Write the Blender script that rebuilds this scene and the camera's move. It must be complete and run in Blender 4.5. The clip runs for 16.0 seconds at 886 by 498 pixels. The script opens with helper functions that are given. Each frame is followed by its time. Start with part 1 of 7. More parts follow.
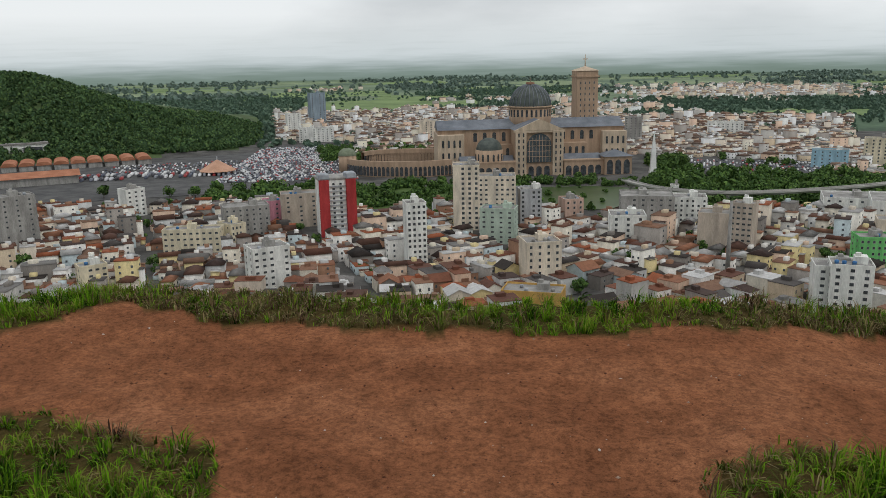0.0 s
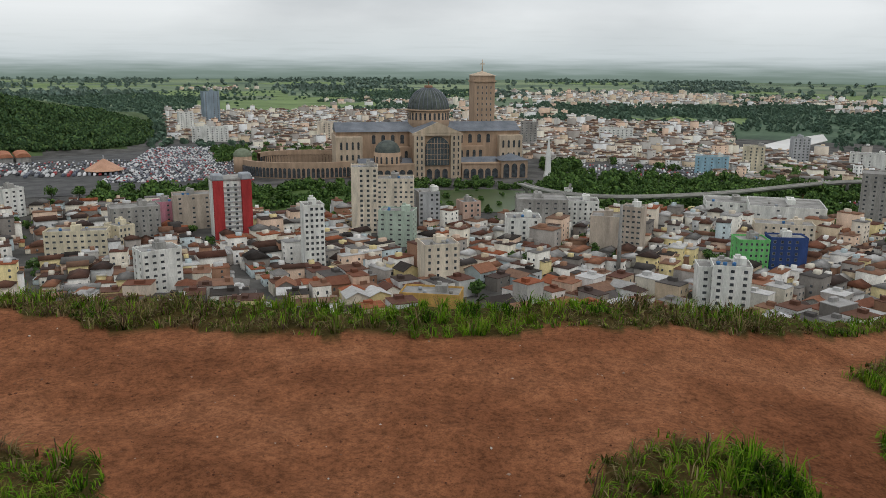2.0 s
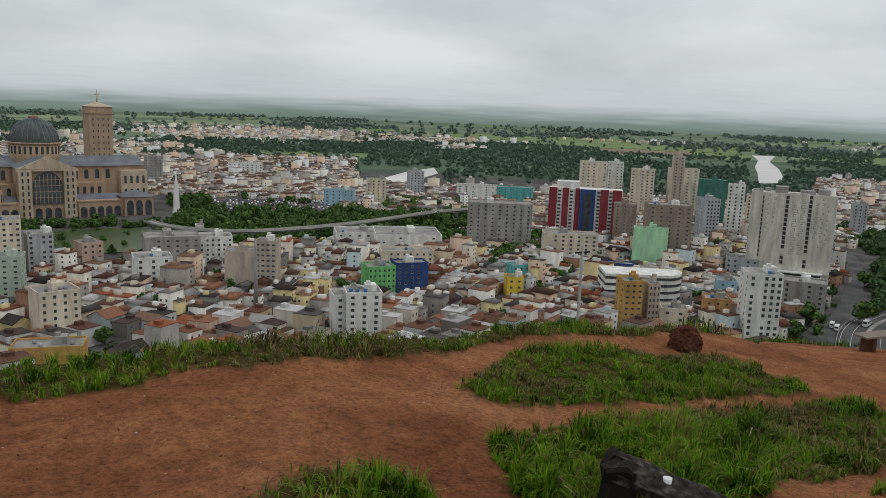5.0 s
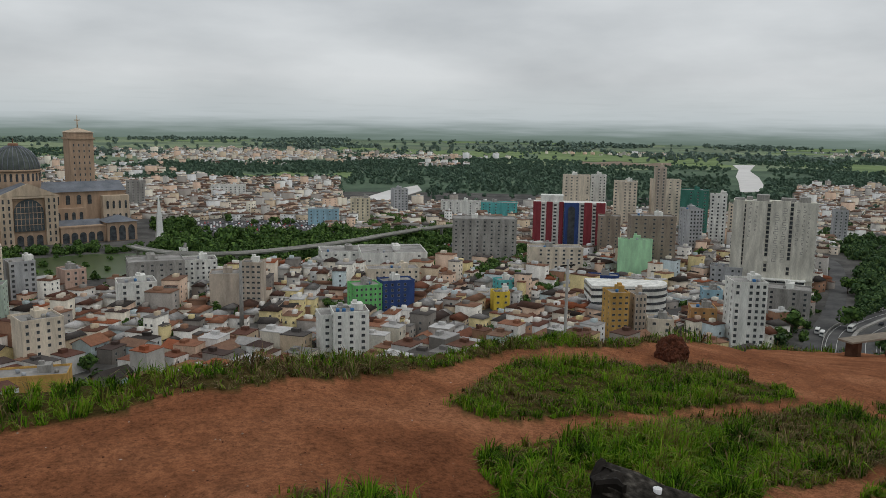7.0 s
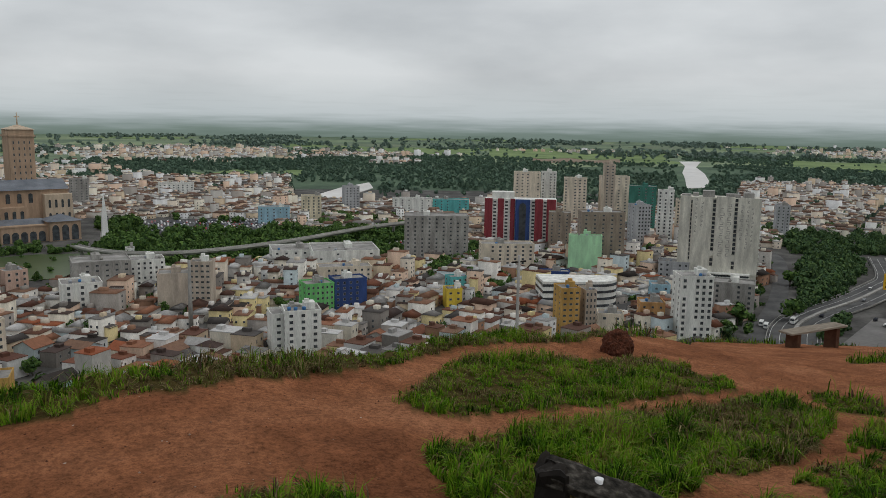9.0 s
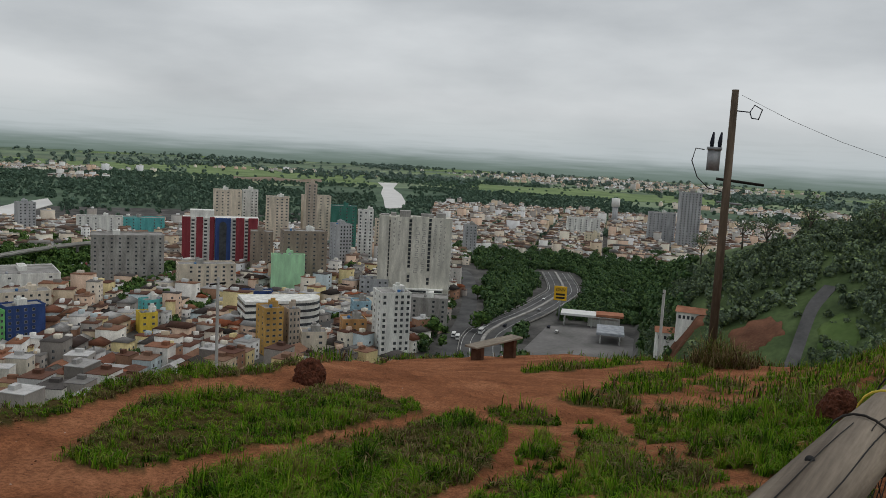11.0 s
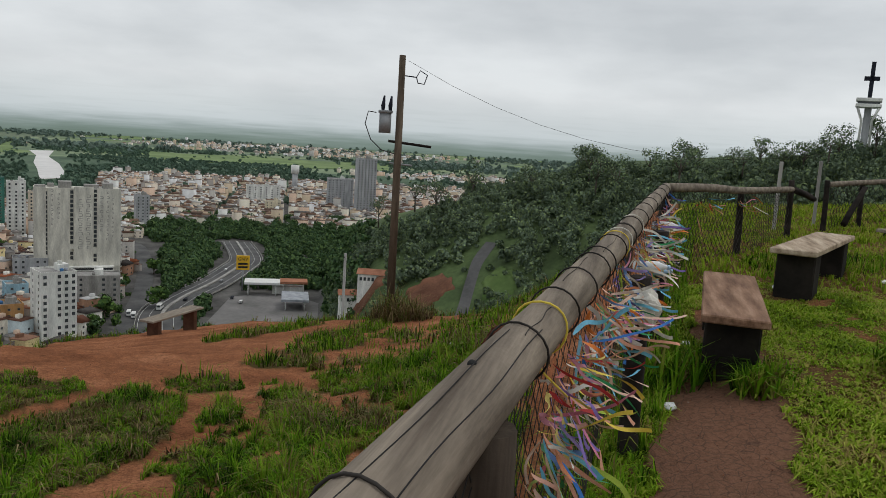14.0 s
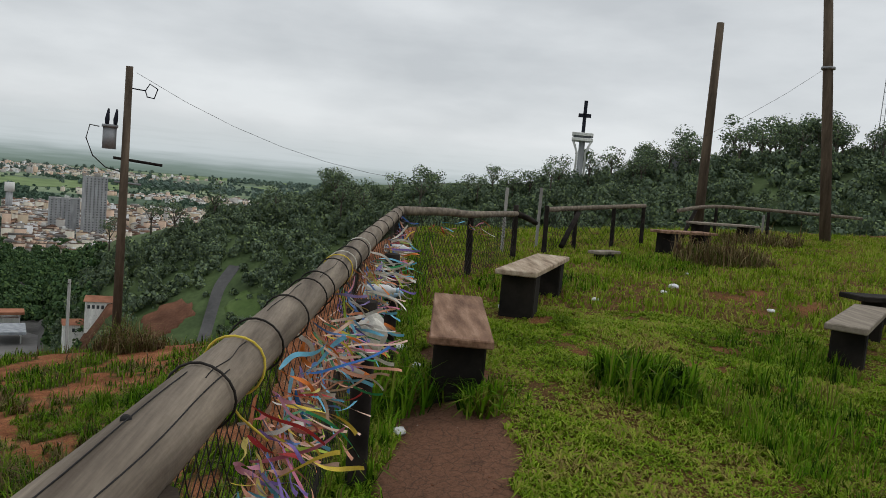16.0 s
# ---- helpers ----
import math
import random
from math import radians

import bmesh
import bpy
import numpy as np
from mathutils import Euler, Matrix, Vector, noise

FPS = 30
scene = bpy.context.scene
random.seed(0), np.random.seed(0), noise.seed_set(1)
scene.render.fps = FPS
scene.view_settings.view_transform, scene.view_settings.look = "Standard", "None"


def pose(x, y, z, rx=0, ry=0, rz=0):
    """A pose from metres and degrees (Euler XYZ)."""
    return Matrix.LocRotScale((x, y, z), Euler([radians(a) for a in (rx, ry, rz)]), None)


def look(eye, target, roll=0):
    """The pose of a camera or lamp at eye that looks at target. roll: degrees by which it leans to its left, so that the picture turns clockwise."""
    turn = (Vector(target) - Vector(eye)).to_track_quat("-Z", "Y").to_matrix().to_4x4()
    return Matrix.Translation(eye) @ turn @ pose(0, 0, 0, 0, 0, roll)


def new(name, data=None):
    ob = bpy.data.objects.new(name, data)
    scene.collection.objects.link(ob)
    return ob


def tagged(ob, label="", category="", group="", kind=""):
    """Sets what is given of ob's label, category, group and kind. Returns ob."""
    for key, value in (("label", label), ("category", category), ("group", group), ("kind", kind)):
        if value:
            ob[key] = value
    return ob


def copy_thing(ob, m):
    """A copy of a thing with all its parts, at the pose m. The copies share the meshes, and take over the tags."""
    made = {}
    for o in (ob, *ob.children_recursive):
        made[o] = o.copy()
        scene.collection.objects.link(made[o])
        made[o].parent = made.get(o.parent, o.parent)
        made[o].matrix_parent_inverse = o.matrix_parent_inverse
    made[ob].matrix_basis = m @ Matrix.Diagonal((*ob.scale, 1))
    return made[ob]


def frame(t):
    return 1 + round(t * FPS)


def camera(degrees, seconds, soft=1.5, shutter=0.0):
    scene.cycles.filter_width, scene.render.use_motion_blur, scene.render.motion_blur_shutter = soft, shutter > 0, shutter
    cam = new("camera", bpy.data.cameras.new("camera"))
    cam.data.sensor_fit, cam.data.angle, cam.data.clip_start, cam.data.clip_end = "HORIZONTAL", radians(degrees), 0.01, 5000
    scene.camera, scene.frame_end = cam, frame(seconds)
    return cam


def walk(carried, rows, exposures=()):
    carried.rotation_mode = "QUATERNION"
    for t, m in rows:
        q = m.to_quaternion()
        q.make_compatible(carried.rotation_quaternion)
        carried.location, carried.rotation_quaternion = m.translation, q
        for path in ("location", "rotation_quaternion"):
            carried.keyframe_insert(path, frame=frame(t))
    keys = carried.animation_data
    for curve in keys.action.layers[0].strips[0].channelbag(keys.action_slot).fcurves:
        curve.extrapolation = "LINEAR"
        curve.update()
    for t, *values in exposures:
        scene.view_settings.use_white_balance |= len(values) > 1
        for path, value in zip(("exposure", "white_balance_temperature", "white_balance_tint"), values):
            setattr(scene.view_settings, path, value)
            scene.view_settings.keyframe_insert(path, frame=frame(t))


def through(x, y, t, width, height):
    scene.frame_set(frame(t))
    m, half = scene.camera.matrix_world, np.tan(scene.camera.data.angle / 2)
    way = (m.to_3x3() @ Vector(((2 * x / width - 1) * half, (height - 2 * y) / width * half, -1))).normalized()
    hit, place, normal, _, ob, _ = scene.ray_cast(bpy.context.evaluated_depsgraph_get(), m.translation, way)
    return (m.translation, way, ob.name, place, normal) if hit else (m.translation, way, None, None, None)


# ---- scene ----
EXPOSURES = ((0, 0.1), (3, 0.02), (3.5, -0.07), (4.2, -0.04), (4.7, -0.06), (7, -0.2), (8, -0.2), (10.5, -0.18), (11, -0.24), (12.5, -0.02), (13.5, 0.02), (14.5, -0.05), (16, 0.0))
cam = camera(57.2, 16.0, soft=0.8)
PATH = [
    (0, (0.256, 0.0, 1.585), (0.133, 1.943, 1.127), -1.2),
    (0.5, (0.254, 0.006, 1.582), (0.087, 1.944, 1.116), -1.3),
    (1, (0.258, -0.005, 1.587), (0.114, 1.933, 1.116), -1.0),
    (1.5, (0.27, -0.038, 1.6), (0.247, 1.906, 1.129), -0.5),
    (2, (0.273, -0.045, 1.603), (0.399, 1.899, 1.149), 0.4),
    (2.5, (0.274, -0.047, 1.603), (0.471, 1.896, 1.174), 0.6),
    (3, (0.275, -0.05, 1.605), (0.481, 1.896, 1.189), 0.4),
    (3.5, (0.295, -0.051, 1.609), (0.666, 1.878, 1.236), 1.0),
    (4, (0.322, -0.047, 1.606), (0.996, 1.796, 1.218), 1.9),
    (4.5, (0.329, -0.045, 1.607), (1.226, 1.702, 1.228), 2.8),
    (4.7, (0.333, -0.039, 1.61), (1.282, 1.684, 1.247), 2.9),
    (7, (0.347, -0.044, 1.606), (1.348, 1.659, 1.296), 0.9),
    (7.5, (0.339, -0.064, 1.616), (1.331, 1.645, 1.307), 0.7),
    (8, (0.34, -0.06, 1.612), (1.316, 1.658, 1.302), 0.5),
    (8.2, (0.341, -0.063, 1.61), (1.308, 1.659, 1.298), 0.3),
    (10.3, (0.359, -0.178, 1.72), (1.829, 1.148, 1.437), 3.1),
    (10.5, (0.397, -0.147, 1.736), (1.904, 1.14, 1.466), 3.3),
    (11, (0.483, -0.131, 1.719), (2.104, 1.016, 1.476), 3.2),
    (11.5, (0.526, -0.11, 1.681), (2.24, 0.882, 1.403), 3.3),
    (12, (0.549, -0.114, 1.663), (2.336, 0.729, 1.353), 3.7),
    (12.5, (0.55, -0.12, 1.659), (2.386, 0.608, 1.343), 3.9),
    (13, (0.582, -0.127, 1.643), (2.461, 0.475, 1.312), 4.4),
    (13.5, (0.61, -0.126, 1.629), (2.521, 0.375, 1.319), 4.5),
    (14, (0.595, -0.13, 1.616), (2.526, 0.311, 1.34), 3.7),
    (14.5, (0.614, -0.119, 1.596), (2.57, 0.174, 1.294), 3.9),
    (15, (0.69, -0.146, 1.594), (2.665, -0.043, 1.299), 4.4),
    (15.5, (0.734, -0.191, 1.607), (2.718, -0.224, 1.357), 4.9),
    (16, (0.784, -0.222, 1.611), (2.77, -0.39, 1.438), 5.2),
]
walk(cam, [(t, look(e, g, roll)) for t, e, g, roll in PATH], EXPOSURES)

# ---- world and sun ----
world = bpy.data.worlds.new("overcast_sky")
scene.world = world
world.use_nodes = True
wn, wl = world.node_tree.nodes, world.node_tree.links
wn.clear()
w_out = wn.new("ShaderNodeOutputWorld")
w_bg = wn.new("ShaderNodeBackground")
w_sky = wn.new("ShaderNodeTexSky")
w_sky.sky_type, w_sky.sun_disc = "NISHITA", False
w_sky.sun_elevation, w_sky.sun_rotation = radians(55), radians(-40)
w_co = wn.new("ShaderNodeTexCoord")
w_map = wn.new("ShaderNodeMapping")
w_map.inputs["Scale"].default_value = (1.6, 1.6, 5.5)
w_noise = wn.new("ShaderNodeTexNoise")
w_noise.inputs["Scale"].default_value, w_noise.inputs["Detail"].default_value = 1.7, 6
w_noise.inputs["Roughness"].default_value = 0.5
w_ramp = wn.new("ShaderNodeValToRGB")
w_ramp.color_ramp.elements[0].position, w_ramp.color_ramp.elements[0].color = 0.33, (0.57, 0.6, 0.625, 1)
w_ramp.color_ramp.elements[1].position, w_ramp.color_ramp.elements[1].color = 0.6, (0.79, 0.82, 0.84, 1)
w_scale = wn.new("ShaderNodeVectorMath")
w_scale.operation = "SCALE"
w_scale.inputs["Scale"].default_value = 0.08
w_mix = wn.new("ShaderNodeMix")
w_mix.data_type = "RGBA"
w_mix.inputs["Factor"].default_value = 0.93
wl.new(w_co.outputs["Generated"], w_map.inputs["Vector"])
wl.new(w_map.outputs["Vector"], w_noise.inputs["Vector"])
wl.new(w_noise.outputs["Fac"], w_ramp.inputs["Fac"])
wl.new(w_sky.outputs["Color"], w_scale.inputs[0])
wl.new(w_scale.outputs["Vector"], w_mix.inputs["A"])
wl.new(w_ramp.outputs["Color"], w_mix.inputs["B"])
wl.new(w_mix.outputs["Result"], w_bg.inputs["Color"])
wl.new(w_bg.outputs["Background"], w_out.inputs["Surface"])
w_bg.inputs["Strength"].default_value = 1.0

sun_data = bpy.data.lights.new("sun", "SUN")
sun_data.energy, sun_data.angle, sun_data.color = 0.7, radians(25), (1.0, 0.96, 0.9)
sun = new("sun", sun_data)
sun.matrix_world = look((0, 0, 300), (-90, 110, 60))

# ---- materials ----
MATS = {}


def material(name, colours, scale=1.0, rough=0.85, bump=0.0, bump_scale=None, vary="", metal=0.0, stretch=1.0, spec=0.12, shade=0.25):
    """A surface whose colour wanders between the given colours, by noise at two scales; vary: 'object' or 'island' picks the colour piece by piece."""
    colours = colours * 2 if len(colours) == 1 else colours
    m = bpy.data.materials.new(name)
    m.use_nodes = True
    n, l = m.node_tree.nodes, m.node_tree.links
    b = n["Principled BSDF"]
    b.inputs["Roughness"].default_value, b.inputs["Metallic"].default_value = rough, metal
    b.inputs["Specular IOR Level"].default_value = spec
    geo = n.new("ShaderNodeNewGeometry")
    mp = n.new("ShaderNodeMapping")
    mp.inputs["Scale"].default_value = (scale, scale, scale * stretch)
    l.new(geo.outputs["Position"], mp.inputs["Vector"])
    big, fine = n.new("ShaderNodeTexNoise"), n.new("ShaderNodeTexNoise")
    big.inputs["Scale"].default_value, big.inputs["Detail"].default_value = 1.0, 5
    fine.inputs["Scale"].default_value, fine.inputs["Detail"].default_value = 9.0, 4
    for t in (big, fine):
        l.new(mp.outputs["Vector"], t.inputs["Vector"])
    ramp = n.new("ShaderNodeValToRGB")
    els = ramp.color_ramp.elements
    lo, hi = (0.0, 1.0) if vary else (0.3, 0.7)
    while len(els) < len(colours):
        els.new(0.5)
    for i, c in enumerate(colours):
        els[i].position = lo + (hi - lo) * i / max(1, len(colours) - 1) if not vary else i / len(colours)
        els[i].color = (*c, 1)
    if vary:
        ramp.color_ramp.interpolation = "CONSTANT"
        if vary == "object":
            info = n.new("ShaderNodeObjectInfo")
            l.new(info.outputs["Random"], ramp.inputs["Fac"])
        else:
            l.new(geo.outputs["Random Per Island"], ramp.inputs["Fac"])
    else:
        l.new(big.outputs["Fac"], ramp.inputs["Fac"])
    mul = n.new("ShaderNodeMix")
    mul.data_type, mul.blend_type = "RGBA", "MULTIPLY"
    mul.inputs["Factor"].default_value = 1.0
    tone = n.new("ShaderNodeMapRange")
    tone.inputs["From Min"].default_value, tone.inputs["From Max"].default_value = 0.3, 0.7
    tone.inputs["To Min"].default_value, tone.inputs["To Max"].default_value = 1 - shade, 1 + shade * 0.5
    add = n.new("ShaderNodeMath")
    add.operation = "ADD"
    half = n.new("ShaderNodeMath")
    half.operation, half.inputs[1].default_value = "MULTIPLY", 0.5
    l.new(big.outputs["Fac"], add.inputs[0])
    l.new(fine.outputs["Fac"], add.inputs[1])
    l.new(add.outputs[0], half.inputs[0])
    l.new(half.outputs[0], tone.inputs["Value"])
    l.new(ramp.outputs["Color"], mul.inputs["A"])
    l.new(tone.outputs["Result"], mul.inputs["B"])
    l.new(mul.outputs["Result"], b.inputs["Base Color"])
    if bump:
        bn, bp = n.new("ShaderNodeTexNoise"), n.new("ShaderNodeBump")
        bn.inputs["Scale"].default_value, bn.inputs["Detail"].default_value = bump_scale or scale * 12, 6
        l.new(geo.outputs["Position"], bn.inputs["Vector"])
        bp.inputs["Strength"].default_value, bp.inputs["Distance"].default_value = 0.8, bump
        l.new(bn.outputs["Fac"], bp.inputs["Height"])
        l.new(bp.outputs["Normal"], b.inputs["Normal"])
    MATS[name] = m
    return m


def plaster(name, c, shade=0.22):
    c = tuple(min(0.85, v * 1.18) for v in c)
    d = tuple(v * 0.78 for v in c)
    material(name, (d, c), scale=0.3, rough=0.9, stretch=0.22, shade=shade + 0.08)


plaster("plaster_white", (0.74, 0.72, 0.68))
plaster("plaster_cream", (0.66, 0.58, 0.47))
plaster("plaster_grey", (0.4, 0.41, 0.42))
plaster("plaster_mint", (0.42, 0.5, 0.42))
plaster("plaster_tan", (0.47, 0.4, 0.33))
plaster("plaster_salmon", (0.52, 0.37, 0.3))
plaster("plaster_yellow", (0.66, 0.59, 0.44))
plaster("plaster_brown", (0.3, 0.25, 0.2))
plaster("concrete", (0.33, 0.32, 0.3), 0.35)
plaster("paint_pink", (0.55, 0.25, 0.31))
plaster("paint_ochre", (0.5, 0.31, 0.1))
plaster("paint_lime", (0.17, 0.5, 0.17))
plaster("paint_blue", (0.045, 0.08, 0.22))
plaster("paint_green", (0.06, 0.19, 0.15))
plaster("paint_palegreen", (0.42, 0.7, 0.44), 0.08)
plaster("paint_orange", (0.5, 0.28, 0.12))
plaster("paint_sky", (0.3, 0.47, 0.56))
plaster("paint_yellow", (0.65, 0.48, 0.07))
plaster("paint_teal", (0.12, 0.42, 0.42))
plaster("paint_red", (0.4, 0.05, 0.05))
plaster("paint_darkred", (0.25, 0.05, 0.06))
plaster("glass_tower", (0.25, 0.31, 0.36))
plaster("church_brick", (0.4, 0.285, 0.2), 0.12)
plaster("church_stone", (0.5, 0.4, 0.3), 0.14)
material("tank_blue", ((0.05, 0.16, 0.36), (0.08, 0.21, 0.42)), scale=0.5, rough=0.5)
material("roof_sheet", ((0.3, 0.32, 0.35), (0.42, 0.44, 0.47)), scale=0.3)
material("church_roof", ((0.14, 0.155, 0.18), (0.2, 0.215, 0.24)), scale=0.1, rough=0.6)
material("dome_metal", ((0.075, 0.09, 0.085), (0.12, 0.135, 0.12)), scale=0.2, rough=0.6)
# Dark window glass; also painted where open arches and decks hold only shade.
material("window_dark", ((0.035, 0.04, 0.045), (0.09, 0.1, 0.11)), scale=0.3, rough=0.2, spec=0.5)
material("roof_deck", ((0.22, 0.21, 0.2), (0.36, 0.35, 0.33)), scale=0.15)
HOUSE_WALLS = ((0.78, 0.75, 0.7), (0.66, 0.58, 0.48), (0.46, 0.44, 0.41), (0.82, 0.8, 0.77), (0.58, 0.47, 0.34), (0.34, 0.31, 0.28), (0.68, 0.5, 0.38), (0.74, 0.68, 0.57), (0.3, 0.17, 0.11), (0.6, 0.6, 0.59), (0.8, 0.77, 0.7), (0.5, 0.58, 0.6), (0.72, 0.6, 0.32), (0.22, 0.2, 0.18))
HOUSE_ROOFS = ((0.3, 0.1, 0.05), (0.05, 0.042, 0.038), (0.46, 0.45, 0.44), (0.22, 0.13, 0.09), (0.19, 0.08, 0.05), (0.11, 0.06, 0.045), (0.27, 0.125, 0.075), (0.08, 0.055, 0.048), (0.2, 0.19, 0.18), (0.14, 0.07, 0.048), (0.36, 0.35, 0.34), (0.1, 0.09, 0.085), (0.24, 0.13, 0.085), (0.55, 0.54, 0.53), (0.13, 0.062, 0.045))
FAR_ROOFS = ((0.18, 0.11, 0.08), (0.14, 0.1, 0.08), (0.27, 0.18, 0.13), (0.32, 0.3, 0.28), (0.2, 0.13, 0.1), (0.6, 0.58, 0.55), (0.17, 0.16, 0.15), (0.24, 0.15, 0.11))
for how in ("object", "island"):
    material("house_wall_" + how, HOUSE_WALLS, scale=0.35, vary=how, stretch=0.3, shade=0.35)
    material("house_roof_" + how, HOUSE_ROOFS, scale=0.4, vary=how, shade=0.4, rough=0.8)
material("far_roof", FAR_ROOFS, scale=0.1, vary="island", shade=0.25)
material("far_wall", tuple(tuple(min(0.8, v * 1.1) for v in c) for c in HOUSE_WALLS[:8]), scale=0.1, vary="island", shade=0.2)
material("car_paint", ((0.5, 0.5, 0.5), (0.04, 0.04, 0.045), (0.6, 0.6, 0.6), (0.06, 0.06, 0.07), (0.2, 0.21, 0.23), (0.08, 0.09, 0.12), (0.66, 0.66, 0.66), (0.16, 0.17, 0.2), (0.3, 0.05, 0.05), (0.5, 0.5, 0.52)), scale=0.3, vary="island", rough=0.35, shade=0.1)
material("asphalt", ((0.075, 0.075, 0.076), (0.12, 0.118, 0.116)), scale=0.08, rough=0.9, shade=0.25)
material("forecourt_paving", ((0.15, 0.147, 0.14), (0.21, 0.2, 0.195)), scale=0.05, rough=0.9)
material("pavement_grey", ((0.06, 0.058, 0.055), (0.13, 0.125, 0.118)), scale=0.06, rough=0.9, shade=0.35)
material("road_paint", ((0.6, 0.6, 0.58),), scale=0.5)
material("orange_roof", ((0.36, 0.15, 0.085), (0.44, 0.2, 0.12)), scale=0.1)
material("tent_cloth", ((0.48, 0.27, 0.18), (0.56, 0.34, 0.24)), scale=0.1)
material("lake_water", ((0.045, 0.075, 0.022), (0.065, 0.1, 0.032)), scale=0.02, rough=0.3, spec=0.2)
material("river_water", ((0.62, 0.58, 0.54), (0.68, 0.65, 0.62)), scale=0.01, rough=0.3, spec=0.5)
material("field_grass", ((0.14, 0.21, 0.085), (0.2, 0.27, 0.11)), scale=0.01, shade=0.3)
material("park_grass", ((0.06, 0.11, 0.03), (0.11, 0.16, 0.05)), scale=0.05, shade=0.3)
material("bare_field", ((0.2, 0.15, 0.11), (0.26, 0.2, 0.15)), scale=0.02)
# Ground of the far plain: haze put into these greens, paler and greyer.
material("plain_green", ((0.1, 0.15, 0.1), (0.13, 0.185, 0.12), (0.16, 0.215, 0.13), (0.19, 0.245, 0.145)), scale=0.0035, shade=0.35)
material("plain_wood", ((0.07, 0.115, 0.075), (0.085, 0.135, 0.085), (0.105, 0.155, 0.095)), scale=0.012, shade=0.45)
material("hillside", ((0.05, 0.078, 0.032), (0.07, 0.105, 0.04), (0.09, 0.13, 0.05)), scale=0.05, shade=0.4)
material("leaf_forest", ((0.06, 0.115, 0.045), (0.08, 0.14, 0.05), (0.05, 0.095, 0.045), (0.105, 0.17, 0.055), (0.07, 0.125, 0.05)), scale=0.06, vary="island", shade=0.55)
# Distant foliage with haze mixed into the colour: paler, bluer leaf copies.
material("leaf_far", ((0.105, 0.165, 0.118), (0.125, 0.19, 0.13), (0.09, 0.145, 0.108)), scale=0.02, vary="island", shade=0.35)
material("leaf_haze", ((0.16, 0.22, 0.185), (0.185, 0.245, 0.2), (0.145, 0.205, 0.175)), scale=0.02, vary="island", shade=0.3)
material("leaf_town", ((0.05, 0.1, 0.03), (0.075, 0.14, 0.035), (0.11, 0.19, 0.045)), scale=0.1, vary="island", shade=0.5)
material("leaf_ridge", ((0.125, 0.17, 0.11), (0.155, 0.21, 0.115), (0.2, 0.265, 0.115), (0.135, 0.18, 0.12), (0.105, 0.15, 0.095)), scale=0.05, vary="island", shade=0.55)
material("bark", ((0.09, 0.075, 0.06), (0.16, 0.14, 0.115)), scale=2.0, stretch=0.2)
material("soil_bank", ((0.12, 0.055, 0.033), (0.19, 0.09, 0.055)), scale=0.1, shade=0.35)


def grass_material(name, colours, scale=3.0, spread=0.3, through=0.3):
    """Leaf blades: colour drifts from tuft to tuft, a little from blade to blade, and light passes through them."""
    m = material(name, colours, scale=scale, rough=0.7, shade=0.3, spec=0.05)
    n, l = m.node_tree.nodes, m.node_tree.links
    b, ramp, geo = n["Principled BSDF"], n["Color Ramp"], n["Geometry"]
    big = ramp.inputs["Fac"].links[0].from_socket
    els = ramp.color_ramp.elements
    for k in range(len(els)):
        els[k].position = 0.27 + 0.46 * k / (len(els) - 1)
    ad, sb = n.new("ShaderNodeMath"), n.new("ShaderNodeMath")
    ad.operation, ad.inputs[1].default_value = "MULTIPLY_ADD", spread
    sb.operation, sb.inputs[1].default_value = "SUBTRACT", spread / 2
    l.new(geo.outputs["Random Per Island"], ad.inputs[0])
    l.new(big, sb.inputs[0])
    l.new(sb.outputs[0], ad.inputs[2])
    l.new(ad.outputs[0], ramp.inputs["Fac"])
    tr, mx = n.new("ShaderNodeBsdfTranslucent"), n.new("ShaderNodeMixShader")
    l.new(b.inputs["Base Color"].links[0].from_socket, tr.inputs["Color"])
    mx.inputs["Fac"].default_value = through
    l.new(b.outputs[0], mx.inputs[1])
    l.new(tr.outputs[0], mx.inputs[2])
    l.new(mx.outputs[0], n["Material Output"].inputs["Surface"])


grass_material("grass_blade", ((0.016, 0.034, 0.004), (0.036, 0.09, 0.005), (0.085, 0.205, 0.007), (0.155, 0.31, 0.012), (0.21, 0.27, 0.032), (0.16, 0.125, 0.042)), 2.6, 0.35, 0.22)
grass_material("grass_lawn", ((0.09, 0.15, 0.01), (0.15, 0.25, 0.012), (0.21, 0.33, 0.018), (0.27, 0.38, 0.03), (0.34, 0.34, 0.07), (0.27, 0.21, 0.07)), 1.7, 0.35, 0.25)
grass_material("grass_dry", ((0.08, 0.1, 0.018), (0.11, 0.115, 0.03), (0.13, 0.082, 0.042), (0.2, 0.145, 0.068), (0.28, 0.23, 0.11), (0.075, 0.042, 0.028)), 4.0, 0.5, 0.2)
material("log_wood", ((0.13, 0.103, 0.08), (0.2, 0.165, 0.13), (0.27, 0.225, 0.175)), scale=3.5, rough=0.8, bump=0.004, bump_scale=26, shade=0.35)
material("post_wood", ((0.012, 0.01, 0.009), (0.035, 0.028, 0.024)), scale=6.0, rough=0.9, bump=0.004, bump_scale=40)
material("plank_wood", ((0.13, 0.07, 0.044), (0.25, 0.145, 0.093), (0.35, 0.225, 0.155)), scale=4.0, rough=0.8, bump=0.003, bump_scale=60, shade=0.35)
material("stump_wood", ((0.012, 0.011, 0.009), (0.035, 0.031, 0.026), (0.1, 0.09, 0.078)), scale=22.0, rough=0.95, bump=0.006, bump_scale=50, shade=0.5)
